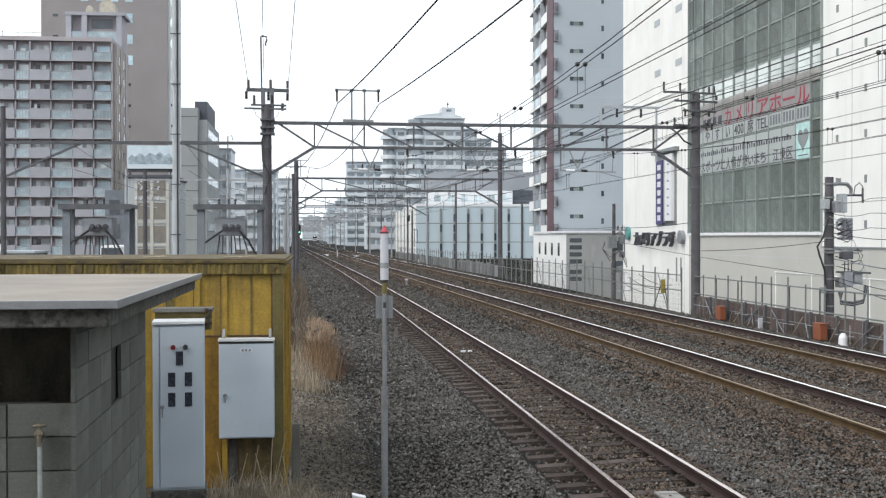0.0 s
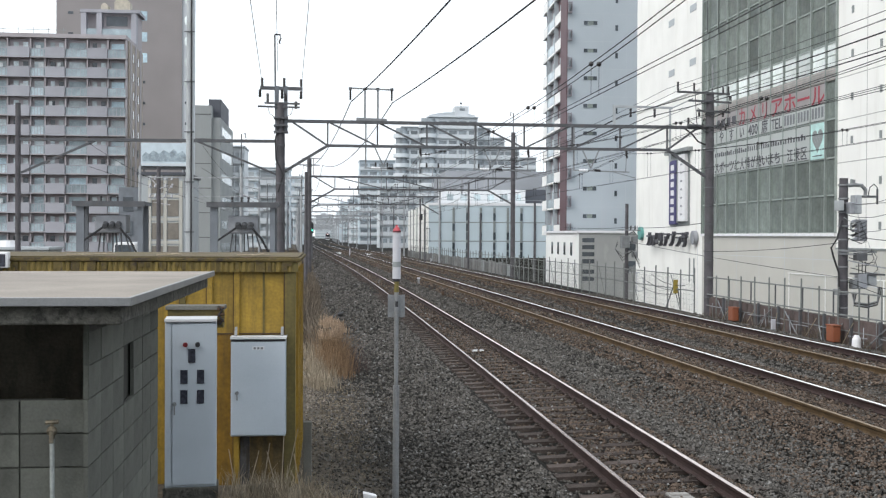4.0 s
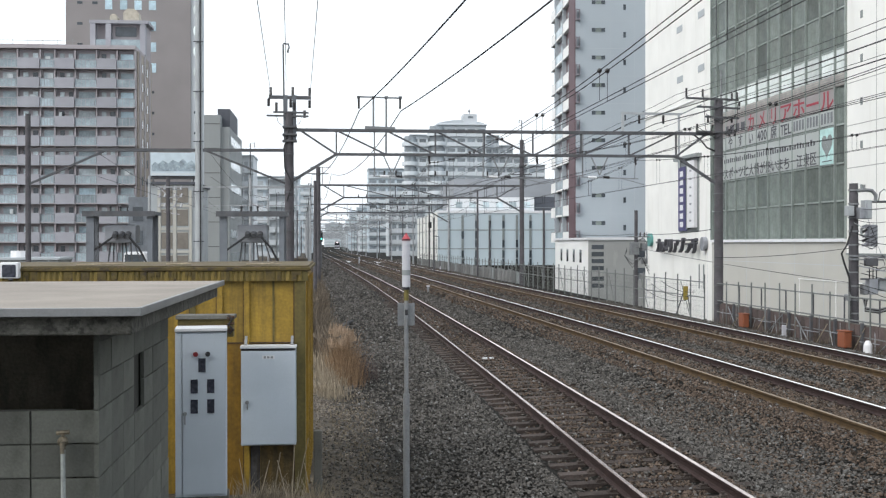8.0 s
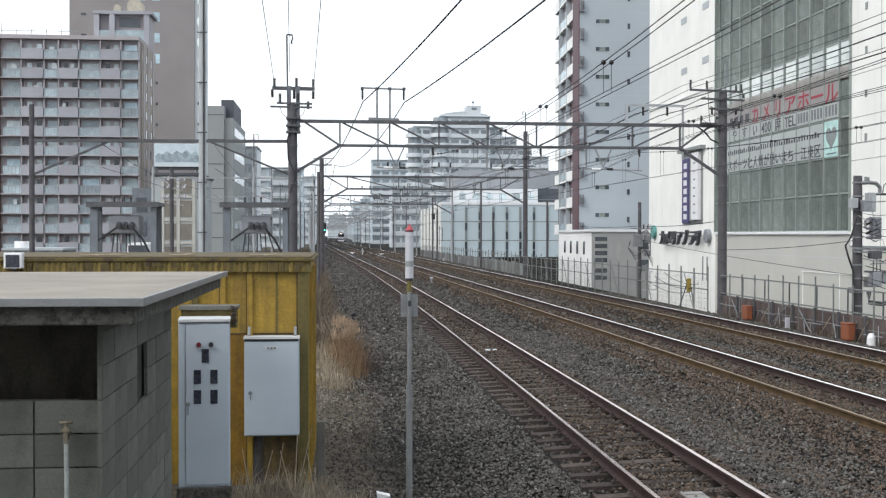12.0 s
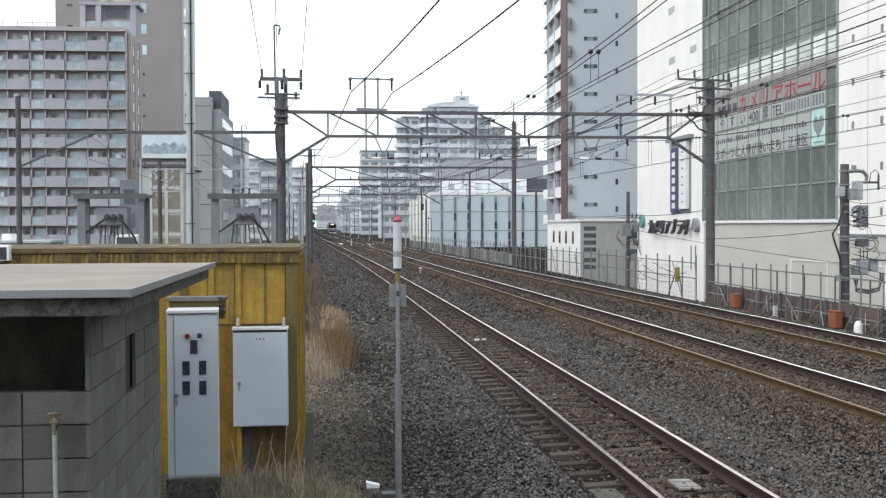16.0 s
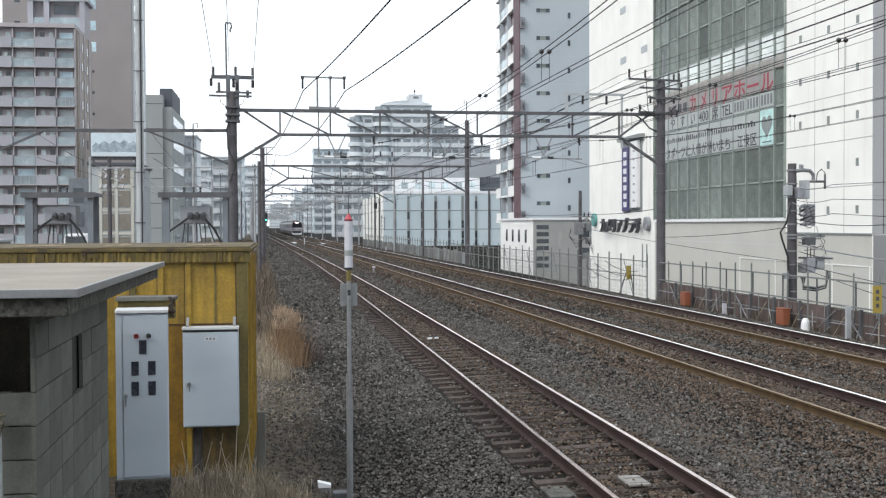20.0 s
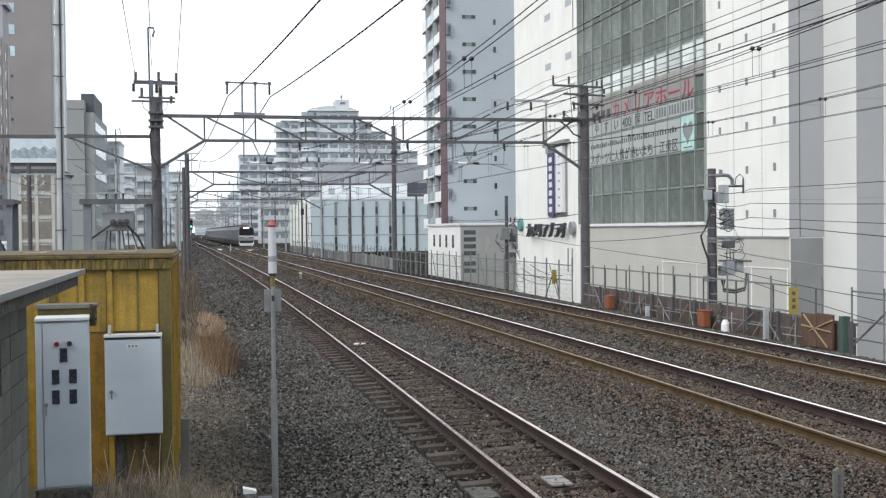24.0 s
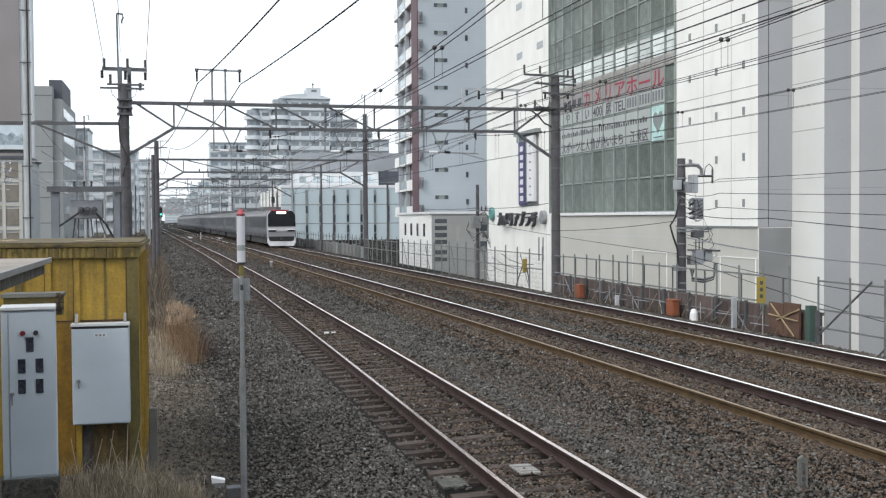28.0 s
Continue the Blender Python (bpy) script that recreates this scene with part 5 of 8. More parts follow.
def build_apartment():
    """Ten visible floors of balconies, solid and glazed parapets in turn."""
    t = thing("apartment_block", -46.3, 160, -0.45, "mauve-grey apartment block with solid and glazed balconies in turn", "building")
    o, fl, W = 0.45, 2.66, 18.7
    part("wall", Mesh().box(0, W, 0.75, 13, 0, 30.2), APTWALL, t, "mauve-brown tiled wall")
    part("roof_slab", Mesh().box(-0.1, W + 0.1, -0.2, 13.1, 30.2, 30.75), APTWALL, t)
    part("end_fin", Mesh().box(-0.5, 0.0, -0.1, 13, 0, 30.3), mat("red_brown_tile", (0.20, 0.12, 0.115), 0.8, var=0.1, scale=0.3, bump=0.05), t, "red-brown end wall")
    edges = (0.47, 2.92, 5.97, 7.91, 10.64, 13.53, 16.31, 18.73)
    rng = random.Random(17)
    slab = Mesh().box(0.2, W, -0.3, 0.75, -0.12, 0.03).data("balcony_slab", APTWALL)
    door = mat("pale_curtain", (0.46, 0.49, 0.50), 0.5, bump=0)
    for f in range(11):
        z = 27.1 + o - fl * f
        part("balcony_slab", slab, APTWALL, t, m=place(0, 0, z))
        for k, (p, q) in enumerate(zip(edges, edges[1:])):
            solid = k % 2 == 1
            y = -0.45 if solid else -0.2
            part("balcony_parapet", Mesh().box(p + 0.05, q - 0.05, y, y + 0.1, -0.15, 1.32 if solid else 1.15), APTSOLID if solid else BALGLASS, t, m=place(0, 0, z))
            if solid:
                for e in (p + 0.05, q - 0.14):
                    part("side_parapet", Mesh().box(e, e + 0.09, y + 0.1, 0.75, -0.1, 1.25), APTSOLID, t, m=place(0, 0, z))
                for s in (0.2, 0.62):
                    part("window", Mesh().box(p + (q - p) * s, p + (q - p) * (s + 0.22), 0.69, 0.75, 0.9, 2.1), WINDOW if rng.random() < 0.25 else WINDOWPALE, t, m=place(0, 0, z))
            else:
                part("hand_rail", Mesh().box(p, q, -0.24, -0.16, 1.1, 1.18), APTSOLID, t, m=place(0, 0, z))
                for r in range(5):
                    x = p + (q - p) * (r + 0.5) / 5
                    part("baluster", Mesh().box(x - 0.03, x + 0.03, -0.23, -0.2, 0.0, 1.1), APTSOLID, t, m=place(0, 0, z))
                part("window", Mesh().box(p + 0.35, q - 0.35, 0.69, 0.75, 0.05, 2.1), SKYPANE if rng.random() < 0.2 else BALGLASS if rng.random() < 0.6 else WINDOWPALE, t, m=place(0, 0, z))
            part("party_wall", Mesh().box(q - 0.08, q + 0.08, -0.1, 0.75, 0.0, fl - 0.12), APTWALL, t, m=place(0, 0, z))
            if rng.random() < 0.22:
                x = rng.uniform(p + 0.3, q - 0.8)
                part("hung_washing", Mesh().box(x, x + rng.uniform(0.3, 0.8), 0.2, 0.24, 1.2, rng.uniform(1.5, 2.0)), door, t, m=place(0, 0, z))
    part("side_wall", Mesh().box(W, W + 0.25, 1.2, 13, 0, 30.2), APTSIDE, t, "tan tiled side wall")
    for y in (2.6, 6.4, 10.6):
        part("side_strip", Mesh().box(W + 0.25, W + 0.35, y - 0.5, y + 0.5, 0, 30.2), APTWALL, t)
    for f in range(11):
        part("side_window", Mesh().box(W + 0.25, W + 0.3, 4.1, 4.9, 1.0 + fl * f, 2.2 + fl * f), WINDOW, t)
        part("side_window", Mesh().box(W + 0.25, W + 0.3, 8.2, 9.0, 1.0 + fl * f, 2.2 + fl * f), WINDOW, t)
    # roof house with columns and an open recess
    part("roof_house", Mesh().box(11.0, 18.8, 9.0, 13, 30.75, 35.7), APTWALL, t)
    part("roof_house_back", Mesh().box(11.1, 18.7, 8.0, 9.0, 30.75, 33.0), BALGLASS, t)
    for x in (11.0, 13.2, 18.1):
        part("column", Mesh().box(x, x + 0.75, 7.8, 9.0, 30.75, 35.7), APTSOLID, t)
    part("roof_house_slab", Mesh().box(10.9, 19.3, 7.7, 13, 35.3, 35.75), APTSOLID, t)
    part("recess", Mesh().box(14.4, 17.4, 8.92, 9.0, 33.6, 35.0), WINDOW, t)
    tan = mat("tan_tank", (0.44, 0.40, 0.33), 0.7, bump=0.05)
    part("roof_tank", Mesh().prism([(15.7, 35.7), (17.9, 35.7), (17.9, 36.9), (17.3, 37.5), (16.2, 37.5), (15.7, 36.9)], 8, 10, "y"), tan, t, "tan rooftop tank")
    part("roof_tank", Mesh().prism([(13.8, 35.7), (14.8, 35.7), (14.8, 36.4), (14.5, 36.7), (14.1, 36.7), (13.8, 36.4)], 8, 10, "y"), tan, t)
    part("roof_rail", Mesh().bar((0.2, 0.1, 31.3), (10.8, 0.1, 31.3), 0.06), FRAME, t)
    for i in range(6):
        part("rail_post", Mesh().bar((0.3 + i * 2.0, 0.1, 30.7), (0.3 + i * 2.0, 0.1, 31.6 if i else 32.3), 0.06), FRAME, t)


def build_brown_tower():
    t = thing("brown_tower", -47.3, 205, -0.45, "tall grey-brown tiled tower with small sky-blue windows", "building")
    o = 0.45
    part("wall", Mesh().box(0, 21.7, 0, 16, 0, 66), TOWERBROWN, t)
    part("window_bay", Mesh().box(21.7, 23.7, 0.3, 3.0, 0, 66), FARGREY, t, "pale window bay")
    pane = Mesh().box(0, 1.25, -0.06, 0.0, 0, 1.65).data("small_window", SKYPANE)
    dark = Mesh().box(0, 0.9, -0.06, 0.0, 0, 0.45).data("slim_window", WINDOW)
    oval = Mesh().prism([(22.7 + 0.62 * math.cos(a), 0.95 * math.sin(a)) for a in [i * math.pi / 8 for i in range(16)]], 0.2, 0.3, "y").data("bay_window", GLASSLIGHT)
    for f in range(18):
        z = 44.4 + o + 3.7 * (f - 12)
        part("small_window", pane if z > 32 else dark, SKYPANE if z > 32 else WINDOW, t, m=place(14.4, 0, z))
        if z > 44:
            for x in (6.8, 9.4, 11.9):
                part("small_window", pane, SKYPANE, t, m=place(x, 0, z))
        for x in (2.0, 4.6):
            part("slim_window", dark, WINDOW, t, m=place(x, 0, z + 0.9))
        part("bay_window", oval if z > 28 else dark, GLASSLIGHT, t, m=place(0 if z > 28 else 22.2, 0 if z > 28 else 0.3, z + 0.2))


def build_far_town():
    """Rows of pale buildings that close the view along the line."""
    rng = random.Random(44)
    for i in range(26):
        y = 470 + i * 42 + rng.uniform(-15, 15)
        side = -1 if i % 2 else 1
        x = track_x(2, y) + side * (16 + rng.uniform(0, 10)) + (0 if i < 18 else -side * 24)
        w, fl = rng.uniform(12, 20), rng.randint(4, 8)
        t = thing("distant_building", x - w / 2, y, -0.45, "pale distant building beside the railway", "building", "distant town")
        # haze over the town comes from these pale wall colours
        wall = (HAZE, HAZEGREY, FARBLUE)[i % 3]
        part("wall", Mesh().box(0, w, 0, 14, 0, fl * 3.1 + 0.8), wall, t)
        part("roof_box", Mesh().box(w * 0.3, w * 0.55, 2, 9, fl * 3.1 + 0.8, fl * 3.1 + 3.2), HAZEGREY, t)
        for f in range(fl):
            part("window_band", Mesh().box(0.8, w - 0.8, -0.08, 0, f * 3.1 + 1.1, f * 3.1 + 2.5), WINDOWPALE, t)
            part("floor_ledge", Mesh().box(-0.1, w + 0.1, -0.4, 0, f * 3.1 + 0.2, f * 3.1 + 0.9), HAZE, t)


def build_distance():
    build_far_town()
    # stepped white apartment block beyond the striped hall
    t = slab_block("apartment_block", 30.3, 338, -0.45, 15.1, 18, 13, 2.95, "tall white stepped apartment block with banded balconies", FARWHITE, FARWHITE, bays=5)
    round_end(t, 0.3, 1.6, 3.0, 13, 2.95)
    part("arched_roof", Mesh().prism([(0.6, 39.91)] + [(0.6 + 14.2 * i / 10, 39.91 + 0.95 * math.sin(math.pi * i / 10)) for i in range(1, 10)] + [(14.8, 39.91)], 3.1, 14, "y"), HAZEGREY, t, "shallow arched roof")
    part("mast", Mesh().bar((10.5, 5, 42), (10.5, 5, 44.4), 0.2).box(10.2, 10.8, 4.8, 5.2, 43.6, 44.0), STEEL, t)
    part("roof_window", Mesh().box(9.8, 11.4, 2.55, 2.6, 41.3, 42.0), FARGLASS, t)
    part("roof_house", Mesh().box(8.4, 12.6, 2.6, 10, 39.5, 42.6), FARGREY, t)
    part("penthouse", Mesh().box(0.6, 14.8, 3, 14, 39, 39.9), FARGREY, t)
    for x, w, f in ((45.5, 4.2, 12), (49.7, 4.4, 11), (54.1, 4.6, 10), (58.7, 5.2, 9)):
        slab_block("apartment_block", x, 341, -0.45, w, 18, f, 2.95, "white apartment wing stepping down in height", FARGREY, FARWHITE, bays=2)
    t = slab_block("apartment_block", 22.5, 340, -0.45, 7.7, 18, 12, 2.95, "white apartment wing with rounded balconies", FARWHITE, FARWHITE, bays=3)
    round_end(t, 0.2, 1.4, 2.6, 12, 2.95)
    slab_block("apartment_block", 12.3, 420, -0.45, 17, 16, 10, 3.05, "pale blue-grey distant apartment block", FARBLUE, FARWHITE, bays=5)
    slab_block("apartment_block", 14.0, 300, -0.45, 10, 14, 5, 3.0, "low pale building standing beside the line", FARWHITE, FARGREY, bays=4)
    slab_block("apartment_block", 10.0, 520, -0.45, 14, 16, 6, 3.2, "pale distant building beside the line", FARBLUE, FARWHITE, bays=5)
    build_apartment()
    build_brown_tower()
    t = thing("grey_office", -17.0, 150, -0.45, "narrow grey concrete office with a dark penthouse", "building")
    part("wall", Mesh().box(0, 2.1, -0.5, 18, 0, 20.1).box(2.1, 3.2, 0, 20, 0, 18.6), FARCONC, t)
    for i in range(6):
        part("side_window", Mesh().box(3.2, 3.24, 2, 17, i * 3.1 + 1.0, i * 3.1 + 2.1), WINDOWPALE, t)
    part("penthouse", Mesh().box(1.5, 3.1, 2, 14, 18.6, 21.2), ROOFDARK, t, "dark penthouse")
    for i in range(6):
        part("floor_line", Mesh().box(0, 2.1, -0.52, -0.5, i * 3.2 + 2.9, i * 3.2 + 3.0), JOINT, t)
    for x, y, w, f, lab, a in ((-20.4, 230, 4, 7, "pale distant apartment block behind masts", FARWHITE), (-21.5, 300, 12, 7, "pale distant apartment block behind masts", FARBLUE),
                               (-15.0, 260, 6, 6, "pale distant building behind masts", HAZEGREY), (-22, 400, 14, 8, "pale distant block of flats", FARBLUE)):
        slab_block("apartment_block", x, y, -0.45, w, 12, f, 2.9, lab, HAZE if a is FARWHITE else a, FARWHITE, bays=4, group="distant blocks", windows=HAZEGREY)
    t = thing("small_office", -17.0, 105, -0.45, "small white office with tan blinds and a rooftop billboard", "building")
    part("wall", Mesh().box(0, 4.3, 0, 10, 0, 8.7), mat("dull_white_office", (0.36, 0.385, 0.40), 0.8, var=0.08, scale=0.6, bump=0.05, col2=(0.29, 0.305, 0.315), cover=0.35, stretch=5), t)
    part("annex", Mesh().box(-1.9, -0.02, 1, 8, 0, 7.6), LEGGREY, t, "blue-grey annex wall")
    for i in range(3):
        part("annex_window", Mesh().box(-1.5, -0.6, 0.94, 1.0, 1.0 + i * 2.2, 2.3 + i * 2.2), WINDOW, t)
    blind = mat("grey_tan_blind", (0.185, 0.165, 0.14), 0.5, var=0.15, bump=0)
    cream = mat("cream_window_surround", (0.44, 0.43, 0.39), 0.8, var=0.08, scale=1.0, bump=0.03)
    for x in (1.02, 2.42, 3.82):
        part("pier", Mesh().box(x - 0.14, x + 0.14, -0.12, 0, 0, 8.2), cream, t, "cream pier")
    for i in range(4):
        part("floor_band", Mesh().box(0.88, 3.96, -0.1, 0, 0.35 + i * 2.1, 0.6 + i * 2.1), cream, t)
        for k in range(2):
            part("window", Mesh().box(1.22 + k * 1.4, 2.22 + k * 1.4, -0.05, 0, 0.75 + i * 2.1, 2.3 + i * 2.1), blind, t)
            part("window_head", Mesh().box(1.22 + k * 1.4, 2.22 + k * 1.4, -0.08, -0.05, 2.22 + i * 2.1, 2.3 + i * 2.1), cream, t)
    board = part("billboard", Mesh().box(0.3, 4.4, -0.3, 0, 9.5, 11.6), mat("billboard_pale", (0.50, 0.58, 0.63), 0.6, var=0.1, scale=1.5, bump=0), t, "faded pale billboard with grey hills")
    hills = [(0.4, 9.9), (4.3, 9.9), (4.3, 10.5), (4.0, 10.9), (3.6, 10.65), (3.2, 11.05), (2.8, 10.7), (2.3, 10.95), (1.9, 10.6), (1.4, 10.9), (1.0, 10.55), (0.7, 10.75), (0.4, 10.4)]
    part("printed_landscape", Mesh().prism(hills, -0.306, -0.3, "y"), mat("faded_grey_print", (0.27, 0.33, 0.37), 0.6, var=0.35, scale=2.5, bump=0, col2=(0.40, 0.47, 0.51), cover=0.4), board)
    part("printed_band", Mesh().box(0.4, 4.3, -0.305, -0.3, 9.55, 9.75), FARWHITE, board)
    part("roof_ledge", Mesh().box(-0.1, 4.5, -0.25, 10.1, 8.7, 8.95), ROOFDARK, t)
    part("billboard_frame", Mesh().bar((0.5, 0, 8.6), (0.5, 0, 9.5), 0.12).bar((4.1, 0, 8.6), (4.1, 0, 9.5), 0.12).box(0.2, 4.4, -0.1, 0.3, 9.2, 9.5), STEEL, t)


# ---- right-hand side of the line ----
def fence_x(y):
    return 15.55 if y < 47 else 15.55 - 0.012 * (y - 47)


def build_right_side():
    t = thing("retaining_wall", 0, 0, 0, "low brown retaining wall of stained boards", "retaining wall", kind="structure")
    y = 24.8
    i = 0
    while y < 43.5:
        for q in range(6):
            part("board", Mesh().box(15.5 + 0.01 * ((i + q) % 2), 15.6, y + 0.297 * q, y + 0.297 * q + 0.293, -0.45, 0.36 + 0.06 * ((i * 5 + q * 3) * 0.37 % 1)), BRICKWALL, t)
        part("board_post", Mesh().box(15.42, 15.5, y - 0.05, y + 0.05, -0.45, 0.47), STEEL, t)
        y += 1.8
        i += 1
    part("coping", Mesh().box(15.58, 15.66, 24.8, 44.6, 0.34, 0.41), CONCRETE, t)
    f = thing("pipe_fence", 0, 0, 0, "galvanised pipe fence with two rails", "fence", kind="structure")
    ys = [14 + 1.35 * i for i in range(24)]
    for y in ys:
        x = fence_x(y)
        part("post", Mesh().tube((x - 0.06, y, -0.45), (x - 0.06, y, 1.3 + 0.22 * (y * 7.3 % 1)), 0.028, n=6), FENCEGREY, f)
    for z in (1.2, 0.5, 0.05):
        for run in ([y for y in ys if y < 25.6], [y for y in ys if y > 26.6]):
            part("rail", Mesh().wire([(fence_x(y) - 0.03, y, z) for y in run], 0.026), FENCEGREY, f)
    part("brace", Mesh().tube((15.5, 25.2, -0.4), (15.5, 22.6, 1.3), 0.028, n=6), GALV, f)
    part("brace", Mesh().tube((15.5, 22.4, -0.4), (15.5, 20.0, 1.3), 0.028, n=6), GALV, f)
    # low scaffold rails and stakes before the boards
    s = thing("scaffold_rails", 15.38, 26.8, -0.42, "low galvanised scaffold rails before a brown wall", "scaffold")
    for i in range(9):
        part("rail", Mesh().tube((0, 2.0 * i, 0.32 + 0.2 * (i * 0.61 % 1)), (0, 2.0 * i + 1.2, 0.30 + 0.2 * (i * 0.61 % 1)), 0.014, n=6), EQGREY, s)
    for i in range(12):
        part("stake", Mesh().tube((-0.04, 0.4 + 1.5 * i, 0), (-0.04, 0.4 + 1.5 * i, 0.6 + 0.45 * (i * 0.37 % 1)), 0.014, n=6), GALV if i % 3 else STEEL, s)
    b2 = thing("steel_posts", 15.8, 27, -4.6, "dark steel posts behind a pipe fence", "posts")
    for i in range(8):
        part("post", Mesh().tube((0, 2.3 * i, 0), (0, 2.3 * i, 5.75), 0.028, n=6), STEEL, b2)
    rng = random.Random(21)
    for i in range(26):
        y = 27.2 + 0.64 * i
        b = thing("loose_lath", 15.34 + rng.uniform(-0.06, 0.04), y, -0.40, "bleached lath leaning on a brown wall", "lath", "loose laths")
        part("lath", Mesh().bar((0, 0, 0.01), (0.14, rng.uniform(-0.6, 0.6), rng.uniform(0.25, 0.75)), 0.022), (PALEDRY, GALV, PIPEPALE, TWIG)[i % 4], b)
    weeds = Mesh()
    for _ in range(90):
        y = rng.uniform(26, 45)
        tuft(weeds, rng, 15.3 + rng.uniform(-0.1, 0.12), y, -0.42, 9, rng.uniform(0.15, 0.6), 0.1, 0.005)
    tagged(part("dry_weeds", weeds, TWIG), "brown dry weeds at the foot of a wall", "weeds", kind="stuff")
    # clamped scaffold braces before the boards
    for y0, y1 in ((28, 29.2), (31, 29.8), (35.5, 36.8), (39.2, 38.0), (42.2, 43.4)):
        b = thing("scaffold_brace", 15.35, y0, -0.42, "thin galvanised scaffold brace", "brace", "scaffold braces")
        part("tube", Mesh().tube((0, 0, 0), (0.1, y1 - y0, 0.75), 0.022, n=6), GALV, b)
    m = thing("mesh_fence", 0, 0, 0, "tall grey mesh fence with posts along the line", "fence", kind="structure")
    ys2 = [46.2 + 1.7 * i for i in range(70)]
    far_x = lambda y: track_x(3, y) + 3.3
    for y in ys2:
        part("post", Mesh().tube((far_x(y), y, -0.45), (far_x(y), y, 1.38 + 0.16 * (y * 3.7 % 1)), 0.032, n=6), FENCEGREY, m)
    for z in (0.55, 1.2):
        for a in range(0, 70, 10):
            part("rail", Mesh().wire([(far_x(y), y, z) for y in ys2[a:a + 11]], 0.024), FENCEGREY, m)
    # wire mesh between the posts nearest the mast
    net = Mesh()
    for a, b in zip(ys2[:26], ys2[1:27]):
        for q in range(1, 9):
            y = a + (b - a) * q / 9
            net.tube((far_x(y), y, -0.3), (far_x(y), y, 1.2), 0.004, n=3)
        for q in range(7):
            net.tube((far_x(a), a, -0.25 + 0.21 * q), (far_x(b), b, -0.25 + 0.21 * q), 0.004, n=3)
    tagged(part("wire_mesh", net, FENCEGREY, m, "fine grey wire mesh"), kind="stuff")
    for k in range(3):
        u0, pts = 47.2 + 0.5 * k, []
        for q in range(15):
            v = q / 14
            pts.append((far_x(u0 + 6 * v) - 0.06 - 0.02 * k, u0 + (4.5 + k) * v, 0.75 - 0.2 * k - (0.9 + 0.2 * k) * 0.8 * v * (1 - v) + 0.35 * v))
        part("draped_cable", Mesh().wire(pts, 0.014), BLACK, m, "cable draped along a fence")
    w = thing("boundary_wall", 0, 0, 0, "grey weathered boards of a low boundary wall", "wall", kind="structure")
    for i in range(46):
        y = 90 + 1.8 * i
        part("board", Mesh().box(far_x(y) + 0.5, far_x(y) + 0.56, y, y + 1.77, -0.45, 0.55 + 0.16 * (i * 0.37 % 1)), OLDBOARD if i % 7 else FARCONC, w)
    for i in range(9):
        y = 48.0 + 6.0 * i
        part("brace", Mesh().tube((far_x(y), y, -0.3), (far_x(y), y + 1.3, 1.15), 0.02, n=6), FENCEGREY, m)
    for y, s in ((41.0, 0.5), (32.6, 0.5)):
        b = thing("orange_box", 15.2, y, -0.38, "orange plastic equipment box before a brown wall", "box", "orange boxes")
        part("foot", Mesh().box(-0.08, 0.08, -0.18, 0.18, 0, 0.08), STEEL, b)
        part("body", Mesh().box(-0.12, 0.12, -s / 2, s / 2, 0.08, 0.56), ORANGE, b, bevel=0.03)
        part("lid", Mesh().box(-0.14, 0.14, -s / 2 - 0.02, s / 2 + 0.02, 0.56, 0.6), ORANGE, b, bevel=0.02)
    s = thing("white_marker_cone", 15.15, 31.0, -0.38, "white plastic marker cap beside the track", "marker")
    part("cap", Mesh().tube((0, 0, 0), (0, 0, 0.3), 0.14, 0.12, n=12).tube((0, 0, 0.3), (0, 0, 0.42), 0.12, 0.06, n=12), WHITE, s)
    for x, y, h in ((15.2, 37.2, 0.42), (15.1, 28.4, 0.95)):
        s = thing("white_marker_post", x, y, -0.38, "short white marker post", "marker post", "white posts")
        part("post", Mesh().box(-0.07, 0.07, -0.05, 0.05, 0, h), SLEEVE if h < 0.5 else PIPEPALE, s, bevel=0.01)
        part("foot", Mesh().box(-0.1, 0.1, -0.08, 0.08, 0, 0.08), GALV, s)
    for x, y, h in ((3.5, 168.0, 1.3), (12.65, 136.3, 0.5)):
        s = thing("white_marker_post", x, y, -0.38, "short white marker post between the tracks", "marker post", "white posts")
        part("post", Mesh().box(-0.08, 0.08, -0.05, 0.05, 0, h), SLEEVE, s, bevel=0.01)
        part("foot", Mesh().box(-0.12, 0.12, -0.09, 0.09, 0, 0.08), GALV, s)
    s = thing("grey_stake", 5.78, 70.6, -0.38, "short weathered grey concrete stake in the ballast", "stake")
    part("stake", Mesh().box(-0.06, 0.06, -0.06, 0.06, 0, 0.5), GALV, s, bevel=0.01)
    part("cap", Mesh().box(-0.1, 0.1, -0.07, 0.07, 0.5, 0.6), SLEEVE, s, bevel=0.01)
    for x, y in ((11.97, 94.3), (12.2, 88.2)):
        s = thing("white_trough_lid", x, y, -0.40, "white trough lid lying beside the rails", "lid", "trough lids")
        part("lid", Mesh().box(-0.3, 0.3, -0.45, 0.45, 0, 0.13), SLEEVE, s, bevel=0.01)
        part("grip", Mesh().box(-0.06, 0.06, -0.1, 0.1, 0.13, 0.15), STEEL, s)
    s = thing("loose_black_pipe", 0.27, 44.1, -0.40, "short black pipe lying on the ballast", "pipe")
    part("pipe", Mesh().tube((0, 0, 0.06), (0.42, 1.7, 0.10), 0.06, n=10), BLACK, s)
    part("end_ring", Mesh().tube((-0.01, -0.04, 0.06), (0.012, 0.05, 0.062), 0.072, n=10), STEEL, s)
    s = thing("warning_sign", 15.42, 27.5, 0.0, "narrow yellow warning sign fixed to a fence", "sign")
    part("plate", Mesh().box(-0.13, 0.13, -0.03, -0.01, 0.46, 1.17), SIGNYELLOW, s)
